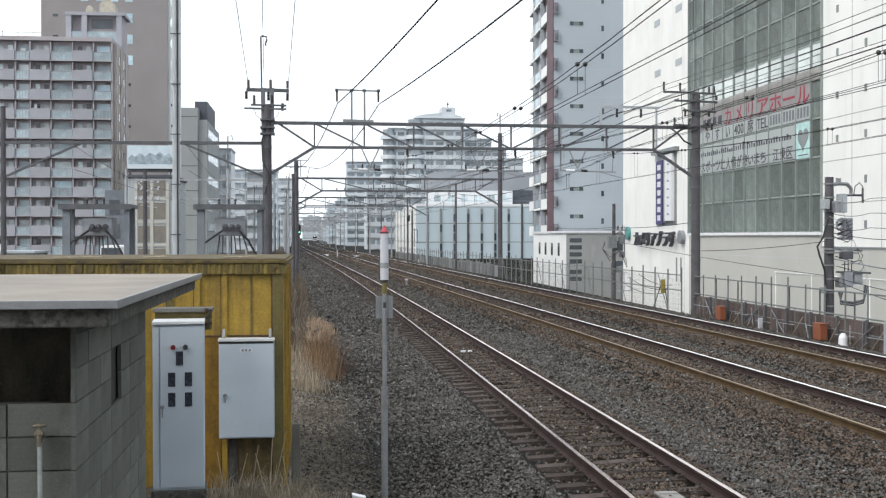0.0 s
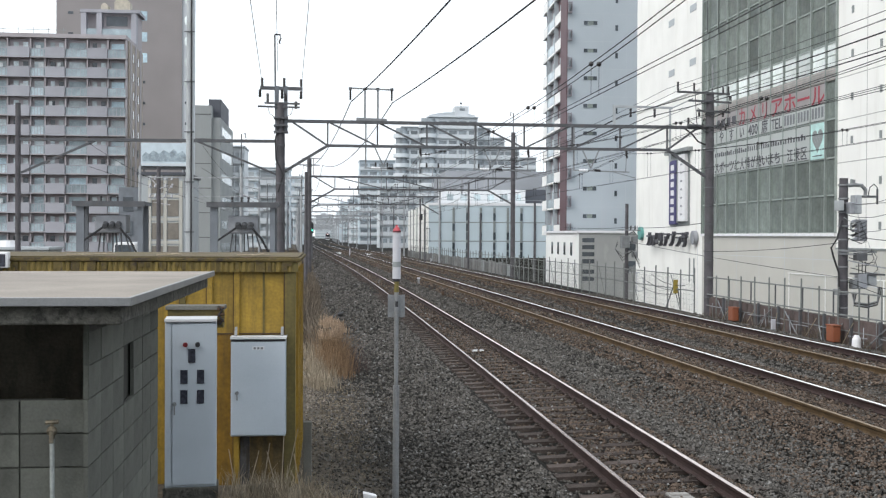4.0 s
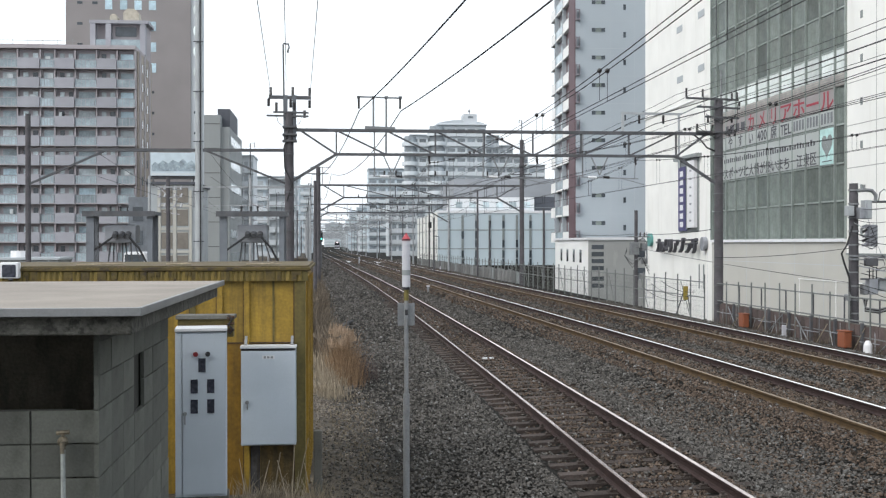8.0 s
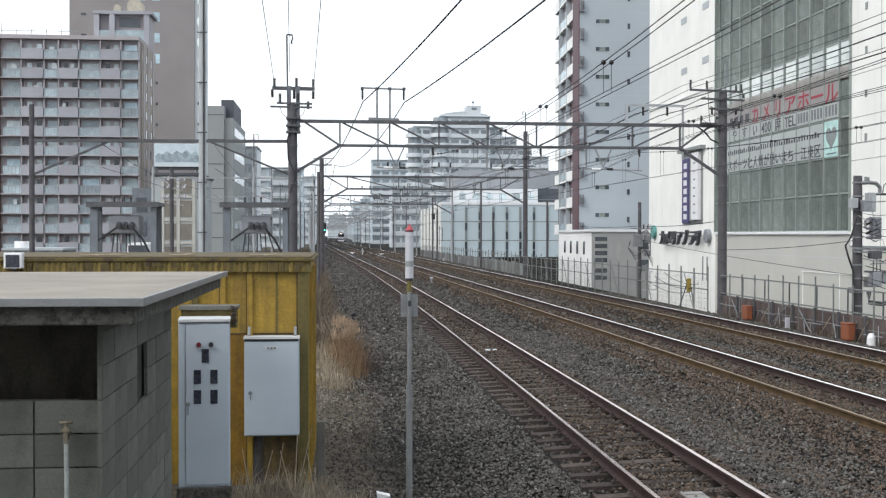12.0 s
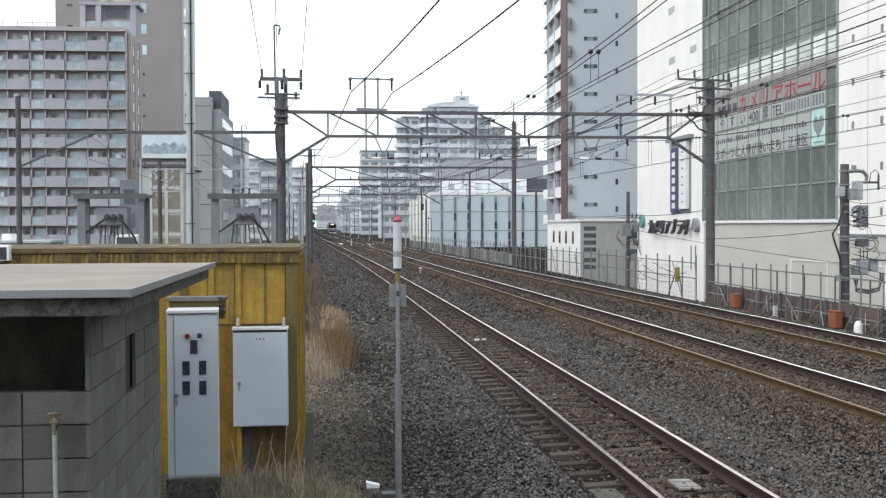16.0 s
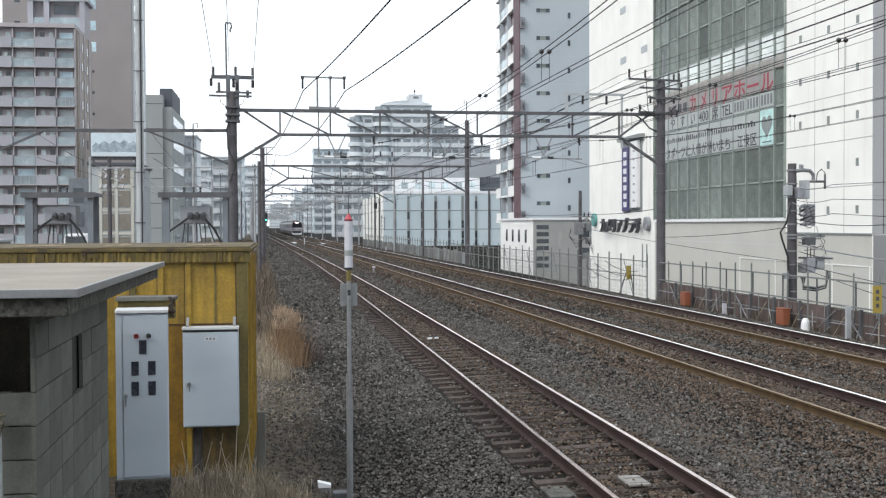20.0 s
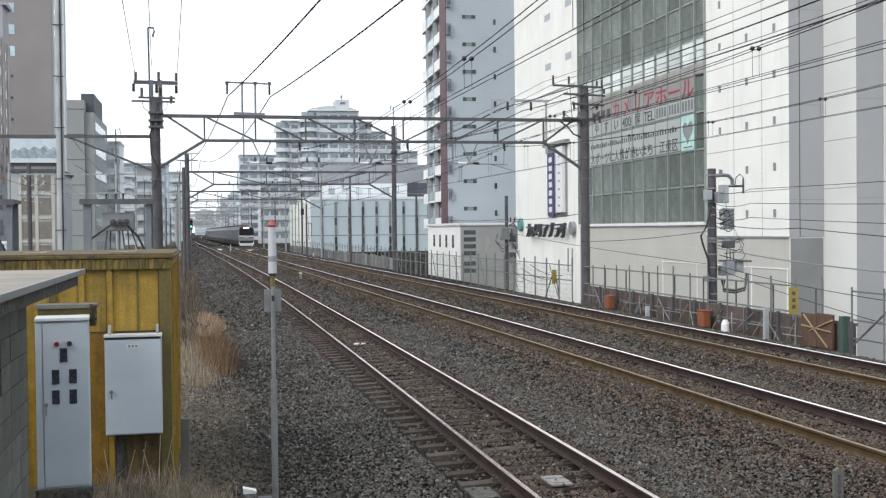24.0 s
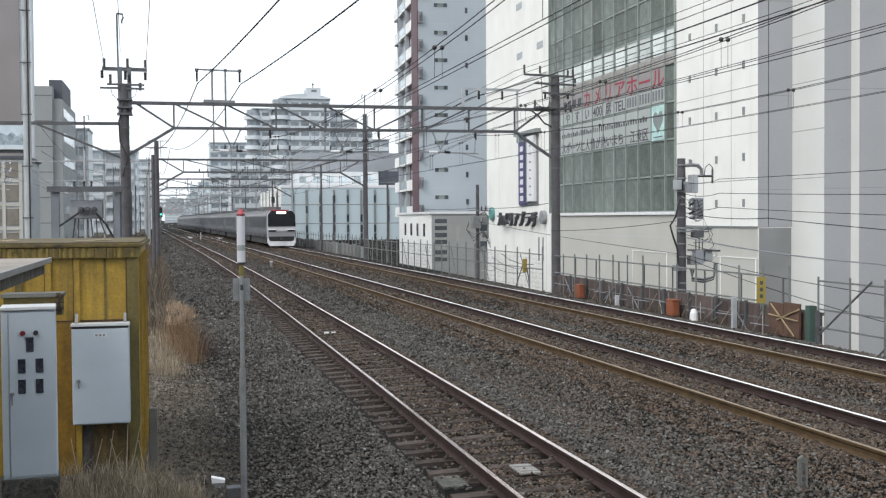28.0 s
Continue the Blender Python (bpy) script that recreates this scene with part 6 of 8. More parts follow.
    for i in range(3):
        part("glyph_bar", Mesh().box(-0.045, 0.045, -0.036, -0.03, 0.6 + i * 0.18, 0.7 + i * 0.18), DARKINK, s)
    part("bracket", Mesh().bar((0, 0, 0.3), (0, 0, 1.2), 0.03), GALV, s)
    p = thing("plywood_hoarding", 15.38, 26.0, -0.4, "weathered brown plywood hoarding with crossed yellow straps", "hoarding")
    part("board", Mesh().box(-0.03, 0.03, -0.55, 0.2, 0.1, 0.98), PLY, p)
    part("board", Mesh().box(-0.03, 0.03, 0.22, 0.95, 0.1, 0.94), PLY, p)
    for a, b in (((-0.06, -0.5, 0.55), (-0.06, 0.9, 0.62)), ((-0.06, 0.8, 0.9), (-0.06, -0.35, 0.15)), ((-0.06, -0.6, 0.85), (-0.06, 0.5, 0.5))):
        part("strap", Mesh().bar(a, b, 0.03), mat("straw_strap", (0.34, 0.26, 0.15), 0.8, bump=0), p)
    part("end_board", Mesh().box(-0.1, 0.1, -1.15, -0.95, 0, 0.98), mat("dark_green_board", (0.045, 0.08, 0.065), 0.8), p, "dark green end board")
    # equipment pole
    e = thing("equipment_pole", 17.0, 35.8, -4.6, "utility pole crowded with grey boxes, pipes and cables", "utility pole")
    part("shaft", Mesh().tube((0, 0, 0), (0, 0, 9.4), 0.2, 0.14, n=14), POLE, e)
    up = 4.6
    for z in [0.45 * i + 0.5 for i in range(10)]:
        part("band", Mesh().tube((0, 0, z + up), (0, 0, z + up + 0.05), 0.18, n=14), GALV, e)
    for x, y, z, w, h, mt in ((-0.24, -0.2, 3.72, 0.2, 0.34, PIPEPALE), (0.1, -0.3, 3.62, 0.2, 0.38, EQGREY), (0.34, -0.2, 3.62, 0.25, 0.62, PIPEPALE), (0.56, -0.1, 2.72, 0.29, 0.72, EQGREY),
                              (0.5, -0.2, 2.08, 0.36, 0.26, STEEL), (0.52, -0.2, 1.15, 0.30, 0.5, EQGREY), (0.9, -0.1, 1.25, 0.30, 0.44, PIPEPALE), (0.24, -0.25, 1.15, 0.16, 0.3, GALV), (-0.3, -0.2, 0.95, 0.12, 0.2, GALV)):
        part("equipment_box", Mesh().box(x - w / 2, x + w / 2, y - 0.16, y + 0.16, z + up, z + h + up), mt, e, "grey equipment box", bevel=0.025)
    for k in range(5):
        part("fin", Mesh().bar((0.45, -0.28, 2.76 + k * 0.13 + up), (0.68, -0.28, 2.86 + k * 0.13 + up), 0.03), STEEL, e)
        part("insulator", Mesh().tube((0.2, -0.22, 2.75 + k * 0.15 + up), (0.36, -0.22, 2.83 + k * 0.15 + up), 0.05, 0.03, n=7), PORCELAIN if k % 2 else EQGREY, e)
    for x in (0.4, 0.52, 0.64):
        part("drop_cable", Mesh().tube((x, -0.3, 1.55 + up), (x, -0.3, 2.05 + up), 0.018, n=5), BLACK, e)
    part("crossarm", Mesh().bar((-0.25, -0.2, 2.42 + up), (1.05, -0.2, 2.36 + up), 0.07).bar((-0.2, -0.2, 2.3 + up), (0.9, -0.2, 2.28 + up), 0.05), GALV, e)
    part("shelf_bar", Mesh().bar((0.1, -0.3, 1.66 + up), (1.3, -0.3, 1.62 + up), 0.06), STEEL, e)
    part("pipe", Mesh().wire([(0.05, -0.15, 4.55 + up), (0.3, -0.15, 4.58 + up), (0.55, -0.15, 4.56 + up), (0.68, -0.15, 4.42 + up), (0.68, -0.15, 4.2 + up)], 0.065, 7), GALV, e)
    part("valve", Mesh().tube((0.28, -0.15, 4.58 + up), (0.28, -0.15, 4.75 + up), 0.05, n=8), GALV, e)
    part("antenna_arm", Mesh().wire([(0.6, 0, 4.2 + up), (1.15, 0, 4.2 + up)], 0.04).wire([(0.85, 0, 4.2 + up), (0.9, 0, 4.5 + up), (1.05, 0, 4.62 + up), (1.17, 0, 4.5 + up), (1.19, 0, 3.95 + up)], 0.018).tube((1.17, 0, 3.95 + up), (1.17, 0, 4.45 + up), 0.035, n=7), STEEL, e)
    part("cable", Mesh().wire([(-0.12, -0.18, 3.4 + up), (-0.3, -0.2, 2.8 + up), (-0.5, -0.2, 2.5 + up), (-0.42, -0.2, 2.2 + up), (-0.24, -0.2, 1.7 + up), (-0.2, -0.2, 1.1 + up), (-0.2, -0.2, 0.2 + up)], 0.035), BLACK, e)
    for k in range(4):
        part("cable", Mesh().wire([(0.2 + 0.05 * k, -0.25, 1.0 + up), (0.25, -0.3, 0.72 - 0.04 * k + up), (0.7, -0.3, 0.66 - 0.04 * k + up), (1.05, -0.3, 0.75 - 0.04 * k + up), (1.1 + 0.04 * k, -0.25, 1.2 + up)], 0.022), BLACK if k % 2 else GALV, e)
    for k in range(7):
        a, z = 0.1 + 0.13 * k, 3.5 - 0.33 * k
        part("cable", Mesh().wire([(-0.1 + 0.05 * k, -0.24, z + up), (a + 0.12, -0.34, z - 0.2 + up), (a + 0.3, -0.32, z - 0.05 + up), (a + 0.22, -0.3, z + 0.2 + up), (a - 0.1, -0.26, z + 0.12 + up)], 0.013), BLACK if k % 3 else PIPEPALE, e)
    part("bent_cable", Mesh().wire([(0.3, -0.3, 1.9 + up), (0.9, -0.35, 1.95 + up), (1.0, -0.35, 2.2 + up), (0.8, -0.35, 2.45 + up)], 0.015), STEEL, e)
    # second equipment pole, farther on
    e = thing("equipment_pole", 17.85, 66.0, -4.6, "short utility pole with grey transformer boxes", "utility pole")
    part("shaft", Mesh().tube((0, 0, 0), (0, 0, 9.4), 0.13, 0.10, n=12), POLE, e)
    for x, z, w, h in ((-0.1, 6.75, 0.5, 0.75), (0.45, 7.0, 0.28, 0.45), (0.5, 6.2, 0.3, 0.35), (0.35, 5.3, 0.3, 0.35)):
        part("equipment_box", Mesh().box(x - w / 2, x + w / 2, -0.2, 0.2, z, z + h), GALV, e, bevel=0.02)
    part("pipe", Mesh().wire([(0.1, -0.1, 7.6), (0.4, -0.1, 7.75), (0.62, -0.1, 7.5), (0.62, -0.1, 6.5)], 0.05), GALV, e)
    for k in range(4):
        part("insulator", Mesh().tube((0.2 + 0.13 * k, -0.15, 7.85), (0.22 + 0.13 * k, -0.15, 8.1), 0.05, 0.035, n=7), SLEEVE if k % 2 else PORCELAIN, e)
    part("crossarm", Mesh().bar((-0.6, -0.1, 7.85), (0.85, -0.1, 7.82), 0.06), GALV, e)
    part("bracket_frame", Mesh().bar((0.15, -0.1, 4.2), (1.0, -0.1, 4.2), 0.05).bar((0.6, -0.1, 4.2), (0.6, -0.1, 5.3), 0.05).bar((1.0, -0.1, 4.2), (1.0, -0.1, 5.0), 0.05).bar((0.15, -0.1, 5.3), (0.8, -0.1, 5.3), 0.05), SLEEVE, e, "white painted bracket frame")
    for k in range(3):
        part("cable", Mesh().wire([(-0.6, -0.15, 7.2 - 0.1 * k), (-0.75, -0.2, 6.7), (-0.3, -0.2, 6.4 - 0.2 * k), (0.3, -0.2, 6.6), (0.75, -0.2, 6.0 - 0.2 * k)], 0.022), BLACK if k else GALV, e)
    # yellow striped notice on a stand
    s = thing("warning_sign", 15.25, 48.4, -0.4, "yellow notice leaning on steel legs", "sign")
    part("plate", Mesh().box(-0.05, 0.16, -0.03, 0, 0.75, 1.35), SIGNYELLOW, s)
    part("stand", Mesh().bar((-0.4, 0, 0), (0.05, 0, 1.35), 0.04).bar((0.3, 0, 0), (0.1, 0, 1.35), 0.04), STEEL, s)


# ---- block hut, cabinets and shed beside the line ----
def build_hut():
    t = thing("block_hut", -1.4, 6.85, -0.1, "small grey concrete-block hut with a flat roof and an open front", "hut")
    B = 0.1          # the hut's base below the railhead
    wz = 2.315 + B
    top_front = 1.85 + B
    core = Mesh().box(-4.6, -0.165, 0.02, 0.13, 0, top_front - 0.01)
    part("wall_core", core, MORTAR, t)
    part("side_core", Mesh().box(-0.034, -0.015, 0.02, 2.78, 0, 1.75).box(-0.034, -0.015, 0.02, 1.18, 1.75, wz).box(-0.034, -0.015, 1.6, 2.78, 1.75, wz)
         .box(-0.034, -0.015, 1.18, 1.6, 2.15, wz), MORTAR, t)
    part("back_wall", Mesh().box(-4.6, -0.13, 2.66, 2.78, 0, wz), CONCRETE, t)
    part("end_wall", Mesh().box(-4.7, -4.6, 0.0, 2.78, 0, wz), CONCRETE, t)
    part("floor_slab", Mesh().box(-4.6, -0.13, 0.13, 2.66, 0, 0.1), CONCRETE, t)
    fr = Mesh().box(0.005, 0.395, 0.004, 0.03, 0.005, 0.195).data("block", BLOCK)
    sd = Mesh().box(-0.03, -0.004, 0.004, 0.396, 0.004, 0.196).data("block", BLOCK)
    rng = random.Random(2)
    k = 0
    z = top_front - 0.2
    while z > -0.1:
        for i in range(11):
            part("block", fr, BLOCK, t, m=place(-0.4 * (i + 1) + rng.uniform(-0.001, 0.001), rng.uniform(-0.002, 0.002), z))
        z -= 0.2
    z = top_front - 0.2 + 0.4
    while z > -0.1:
        for i in range(7):
            hole = 1.2 < 0.4 * i + 0.18 < 1.6 and 1.75 < z + 0.1 < 2.15
            if not hole:
                part("block", sd, BLOCK, t, m=place(rng.uniform(-0.002, 0.002), 0.4 * i - 0.02, z))
        z -= 0.2
    # slot board coloured near-black to give the slot's shade
    part("slot_board", Mesh().box(-0.06, -0.045, 1.1, 1.7, 1.7, 2.2), mat("shade_black_board", (0.03, 0.029, 0.025), 0.95, var=0.3, scale=5), t, "near-black board painted as the shade in the slot")
    # guessed panel, added close behind the opening to catch more light
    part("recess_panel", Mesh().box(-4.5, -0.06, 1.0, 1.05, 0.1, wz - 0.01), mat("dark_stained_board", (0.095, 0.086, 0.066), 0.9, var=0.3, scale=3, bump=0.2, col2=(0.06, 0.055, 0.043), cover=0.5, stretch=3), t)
    part("end_jamb", Mesh().box(-0.032, 0.0, -0.005, 0.0, top_front, wz), BLOCK, t)
    part("roof_slab", Mesh().box(-4.7, 0.24, -0.3, 4.38, wz, wz + 0.107), SLAB, t, "rough dark concrete roof slab", bevel=0.012)
    part("roof_sheet", Mesh().box(-4.75, 0.278, -0.342, 4.45, wz + 0.125, wz + 0.153), ROOFING, t, "pale flat roof sheet")
    part("fascia", Mesh().box(-4.75, 0.302, -0.366, -0.342, wz + 0.109, wz + 0.159), ALU, t, "grey metal roof edge", bevel=0.004)
    part("fascia", Mesh().box(0.278, 0.302, -0.342, 4.45, wz + 0.109, wz + 0.159), ALU, t, "grey metal roof edge", bevel=0.004)
    part("roof_fill", Mesh().box(-4.72, 0.277, -0.341, 4.43, wz + 0.108, wz + 0.124), ALU, t)
    p = thing("standpipe", -1.6, 6.79, -0.1, "pale water pipe with a brass tap against a block wall", "water pipe")
    part("pipe", Mesh().tube((0.012, 0, 0), (0, 0, 1.74), 0.014, n=10), mat("pale_painted_pipe", (0.27, 0.29, 0.28), 0.6, var=0.25, scale=9, bump=0.1), p)
    brass = mat("tarnished_brass", (0.10, 0.085, 0.06), 0.6, 0.4, var=0.5, scale=20, bump=0.2)
    tap = part("tap", Mesh().tube((0, 0, 1.73), (0, 0, 1.80), 0.017, 0.015, n=10).ball((0, 0, 1.775), 0.032).tube((0, 0, 1.77), (0.01, -0.06, 1.765), 0.014, n=8)
               .tube((0.01, -0.055, 1.775), (0.012, -0.068, 1.715), 0.012, 0.014, n=8), brass, p, "tarnished brass tap")
    part("tap_handle", Mesh().tube((-0.036, 0, 1.825), (0.038, 0, 1.83), 0.013, n=7).tube((0, 0, 1.80), (0, 0, 1.82), 0.01, n=6), brass, tap)


def build_cabinets():
    t = thing("control_cabinet", -1.41, 12.0, -0.12, "tall light grey control cabinet with meter windows and two lamps", "control cabinet", rz=5)
    w, h = 0.265, 2.07
    part("plinth", Mesh().box(-w - 0.02, w + 0.02, -0.01, 0.4, 0, 0.3), SLAB, t, "stained concrete plinth", bevel=0.01)
    part("body", Mesh().box(-w, w, 0.02, 0.4, 0.3, h - 0.04), CABINET, t, bevel=0.008)
    part("top_cap", Mesh().box(-w - 0.004, w + 0.004, -0.012, 0.41, h - 0.035, h + 0.0), PALECAP, t, bevel=0.006)
    door = part("door", Mesh().box(-w + 0.075, w - 0.012, 0.0, 0.02, 0.33, h - 0.06), CABINET, t, bevel=0.004)
    part("door_edge", Mesh().box(-w + 0.005, -w + 0.065, 0.004, 0.02, 0.33, h - 0.06), CABINET, t)
    for x, m in ((-0.055, REDLAMP), (0.07, BLACK)):
        part("lamp", Mesh().tube((x, 0, h - 0.27), (x, -0.035, h - 0.27), 0.026, n=12), m, door, "red indicator lamp" if m is REDLAMP else "")
    for x, z in ((0.01, 1.62), (-0.07, 1.40), (0.10, 1.40), (-0.07, 1.19), (0.10, 1.19)):
        part("meter_window", Mesh().box(x - 0.037, x + 0.037, -0.008, 0.0, z - 0.01, z + 0.135), DARKPANEL, door, "dark glazed meter window")
    part("handle", Mesh().tube((-0.165, 0, 1.18), (-0.165, -0.03, 1.18), 0.022, n=10).bar((-0.165, -0.03, 1.19), (-0.165, -0.03, 1.07), 0.014), GALV, door, "steel key handle")
    d = thing("duct_box", -1.41, 12.45, 1.66, "weathered cable duct behind a cabinet", "cable duct")
    # olive box takes the place of the shaded yellow wall below the cover
    part("duct", Mesh().box(-0.3, 0.29, 0, 0.2, 0.16, 0.355), OLIVE, d, "olive duct side standing for shade under the cover")
    part("cover", Mesh().box(-0.32, 0.31, -0.04, 0.24, 0.356, 0.4), CONCRETE, d, "stained grey cover", bevel=0.006)
    for z in (0.23, 0.3, 0.37):
        part("bolt", Mesh().tube((0.235, -0.055, z), (0.31, -0.055, z + 0.012), 0.014, n=7).tube((0.25, -0.06, z - 0.02), (0.265, -0.055, z + 0.03), 0.012, n=6), RUST, d, "rusty twisted fitting")
    part("cable_tail", Mesh().wire([(0.24, -0.06, 0.4), (0.29, -0.07, 0.36), (0.25, -0.07, 0.3), (0.3, -0.07, 0.24), (0.26, -0.06, 0.2)], 0.009), BLACK, d)
    t = thing("wall_cabinet", -0.775, 13.08, 0.52, "pale grey switch box hung on a yellow shed", "switch box")
    part("body", Mesh().box(-0.312, 0.312, 0, 0.2, 0, 1.117), CABINET, t, bevel=0.008)
    door = part("door", Mesh().box(-0.302, 0.302, -0.018, 0.0, 0.015, 1.085), CABINET, t, bevel=0.004)
    # black strip drawn as the shadow line under the rain cap
    part("cap_gap", Mesh().box(-0.308, 0.308, -0.02, 0.0, 1.09, 1.112), BLACK, t)
    part("rain_cap", Mesh().box(-0.318, 0.318, -0.03, 0.2, 1.118, 1.142), PALECAP, t)
    part("handle", Mesh().tube((-0.24, -0.018, 0.5), (-0.24, -0.045, 0.5), 0.022, n=10).bar((-0.24, -0.045, 0.51), (-0.235, -0.045, 0.42), 0.014), GALV, door, "steel key handle")
    part("label_plate", Mesh().box(-0.07, 0.07, -0.021, -0.018, 0.992, 1.033), PALECAP, door, "pale name plate")
    for x in (-0.04, 0.0, 0.04):
        part("label_bar", Mesh().box(x - 0.013, x + 0.013, -0.024, -0.021, 1.0, 1.025), GALV, door)
    for x in (-0.265, 0.265):
        part("hanger", Mesh().bar((x, 0.1, 1.14), (x, 0.18, 1.235), 0.03), GALV, t)


def build_yellow_shed():
    t = thing("yellow_steel_shed", -0.36, 13.3, -0.3, "rust-streaked yellow steel shed with ribbed sides", "shed")
    L, D, H = 7.6, 3.3, 2.86
    part("front_panel", Mesh().box(-L, 0.0, 0.03, D, 0, H - 0.05), YELLOW, t, "rust-streaked yellow panel")
    part("corner_strip", Mesh().box(-0.125, 0.0, -0.012, 0.03, 0, H - 0.14), OLIVE, t, "grimy olive corner strip")
    part("corner_seam", Mesh().box(-0.139, -0.126, 0.01, 0.031, 0, H - 0.14), RUST, t)
    for i in range(23):
        x = -0.37 - 0.31 * i
        if i % 4 == 0:
            part("rib_seam", Mesh().box(x - 0.012, x + 0.012, 0.022, 0.032, 0, H - 0.14), OLIVE, t)
            continue
        part("rib", Mesh().box(x - 0.032, x + 0.032, -0.004, 0.03, 0, H - 0.14), YELLOW if i % 3 else OLIVE, t)
        part("rib_seam", Mesh().box(x - 0.043, x - 0.033, 0.015, 0.031, 0, H - 0.14), RUST, t)
    part("lower_panel", Mesh().box(-0.945, -0.725, 0.014, 0.03, 0, 1.97), RUSTORANGE, t, "deep orange rust-stained lower panel")
    part("lower_seam", Mesh().box(-0.945, -0.145, 0.006, 0.03, 1.971, 1.985), RUST, t)
    part("kick_panel", Mesh().box(-0.52, -0.14, 0.018, 0.03, 0, 0.86), KICK, t, "lower panel darkened by rust and painted cabinet shade")
    part("kick_board", Mesh().box(-0.637, -0.525, 0.012, 0.03, 0, 0.83), WEATHERED, t, "dark grey weathered board")
    part("kick_panel", Mesh().box(-1.3, -0.7, 0.018, 0.03, 0, 0.42), KICK, t)
    for i in range(6):
        y = 0.3 + i * 0.55
        part("side_rib", Mesh().box(0, 0.03, y - 0.04, y + 0.04, 0, H - 0.14), YELLOW, t)
    part("header", Mesh().box(-L, 0.03, -0.03, 0.02, H - 0.16, H - 0.05), OLIVE, t)
    part("roof", Mesh().box(-L - 0.03, 0.06, -0.06, D + 0.05, H - 0.04, H), RIM, t, "stained olive roof edge", bevel=0.008)
    flute = Mesh().prism([(0, -0.03), (0.02, -0.045), (0.036, -0.045), (0.056, -0.03)], H - 0.16, H - 0.045, "z").data("flute", HEADER)
    for i in range(114):
        part("flute", flute, HEADER, t, m=place(-L + 0.05 + 0.066 * i, 0))
    part("roof_sheet", Mesh().box(-L, 0.03, -0.02, D, H + 0.001, H + 0.018), mat("stained_roof_sheet", (0.085, 0.066, 0.028), 0.9, var=0.3, scale=2, col2=(0.13, 0.09, 0.06), cover=0.45), t)
    rng = random.Random(4)
    for i in range(90):
        x = -rng.uniform(0.05, L - 0.2)
        w2, drop = rng.uniform(0.006, 0.03), rng.uniform(0.03, 0.11) if i % 5 else rng.uniform(0.12, 0.3)
        part("rust_drip", Mesh().box(x - w2, x + w2, -0.048 - i * 0.00003, -0.045, H - 0.06 - min(drop, 0.1) - i * 0.00005, H - 0.045), RIM, t)
    for x, y, a, l in ((-3.0, 13.45, 4, 0.55), (-2.0, 13.6, -3, 0.3), (-1.05, 13.4, 6, 0.4)):
        b = thing("pale_stick", x, y, -0.3 + H + 0.02, "bleached stick lying on a shed roof", "stick", "sticks on the roof", rz=a)
        part("stick", Mesh().tube((0, 0, 0.012), (l, 0, 0.02), 0.012, 0.008, n=6), PALEDRY, b)
        part("twig", Mesh().tube((l * 0.5, 0, 0.015), (l * 0.8, 0.04, 0.03), 0.006, n=5), PALEDRY, b)
    k = thing("kerb_post", -0.22, 13.6, -0.35, "short grey concrete post beside a yellow shed", "post")
    part("post", Mesh().box(-0.05, 0.05, -0.05, 0.05, 0, 0.95), CONCRETE, k, bevel=0.01)


def build_marker_post():
    t = thing("marker_post", 0.775, 12.55, -0.36, "slim grey post with a white tube and red cap on top", "marker post")
    part("lower_tube", Mesh().tube((0, 0, 0), (0, 0, 1.52), 0.036, n=12), GALV, t)
    part("upper_tube", Mesh().tube((0, 0, 1.52), (0, 0, 2.66), 0.024, n=12), GALV, t)
    part("collar", Mesh().tube((0, 0, 2.56), (0, 0, 2.69), 0.027, n=10), COLLAR, t, "yellow tape collar")
    part("sleeve_ring", Mesh().tube((0, 0, 2.68), (0, 0, 2.71), 0.04, n=12), BLACK, t)
    sl = part("sleeve", Mesh().tube((0, 0, 2.71), (0, 0, 3.225), 0.046, n=18), SLEEVE, t, "white plastic sleeve")
    part("label", Mesh().tube((0, 0, 2.84), (0, 0, 2.9), 0.0468, n=18), FRAME, sl, "grey printed label")
    part("cap", Mesh().tube((0, 0, 3.245), (0, 0, 3.31), 0.045, 0.006, n=18), REDCAP, t, "red pointed cap")
    part("cap_band", Mesh().tube((0, 0, 3.225), (0, 0, 3.245), 0.048, n=18), mat("dark_red_band", (0.10, 0.012, 0.02), 0.5, bump=0), t, "dark red band")
    part("clip", Mesh().box(-0.015, 0.015, -0.05, -0.02, 2.40, 2.46), BLACK, t)
    part("plate", Mesh().box(-0.095, 0.095, 0.02, 0.03, 2.28, 2.53), GALV, t, "small grey plate")
    b = thing("white_topped_box", 0.52, 13.4, -0.42, "small grey box with a tilted white lid on the ground", "box")
    part("body", Mesh().box(-0.07, 0.07, -0.06, 0.06, 0.0, 0.13), GALV, b, bevel=0.008)
    part("lid", Mesh().prism([(-0.075, 0.131), (0.075, 0.131), (0.08, 0.16), (-0.08, 0.2)], -0.065, 0.065, "y"), WHITE, b, "white tilted lid")
    b = thing("junction_box", 0.69, 12.75, -0.36, "small dark metal box at the foot of a post", "junction box")
    part("box", Mesh().box(-0.1, 0.06, -0.08, 0.08, 0, 0.16), STEEL, b, bevel=0.01)


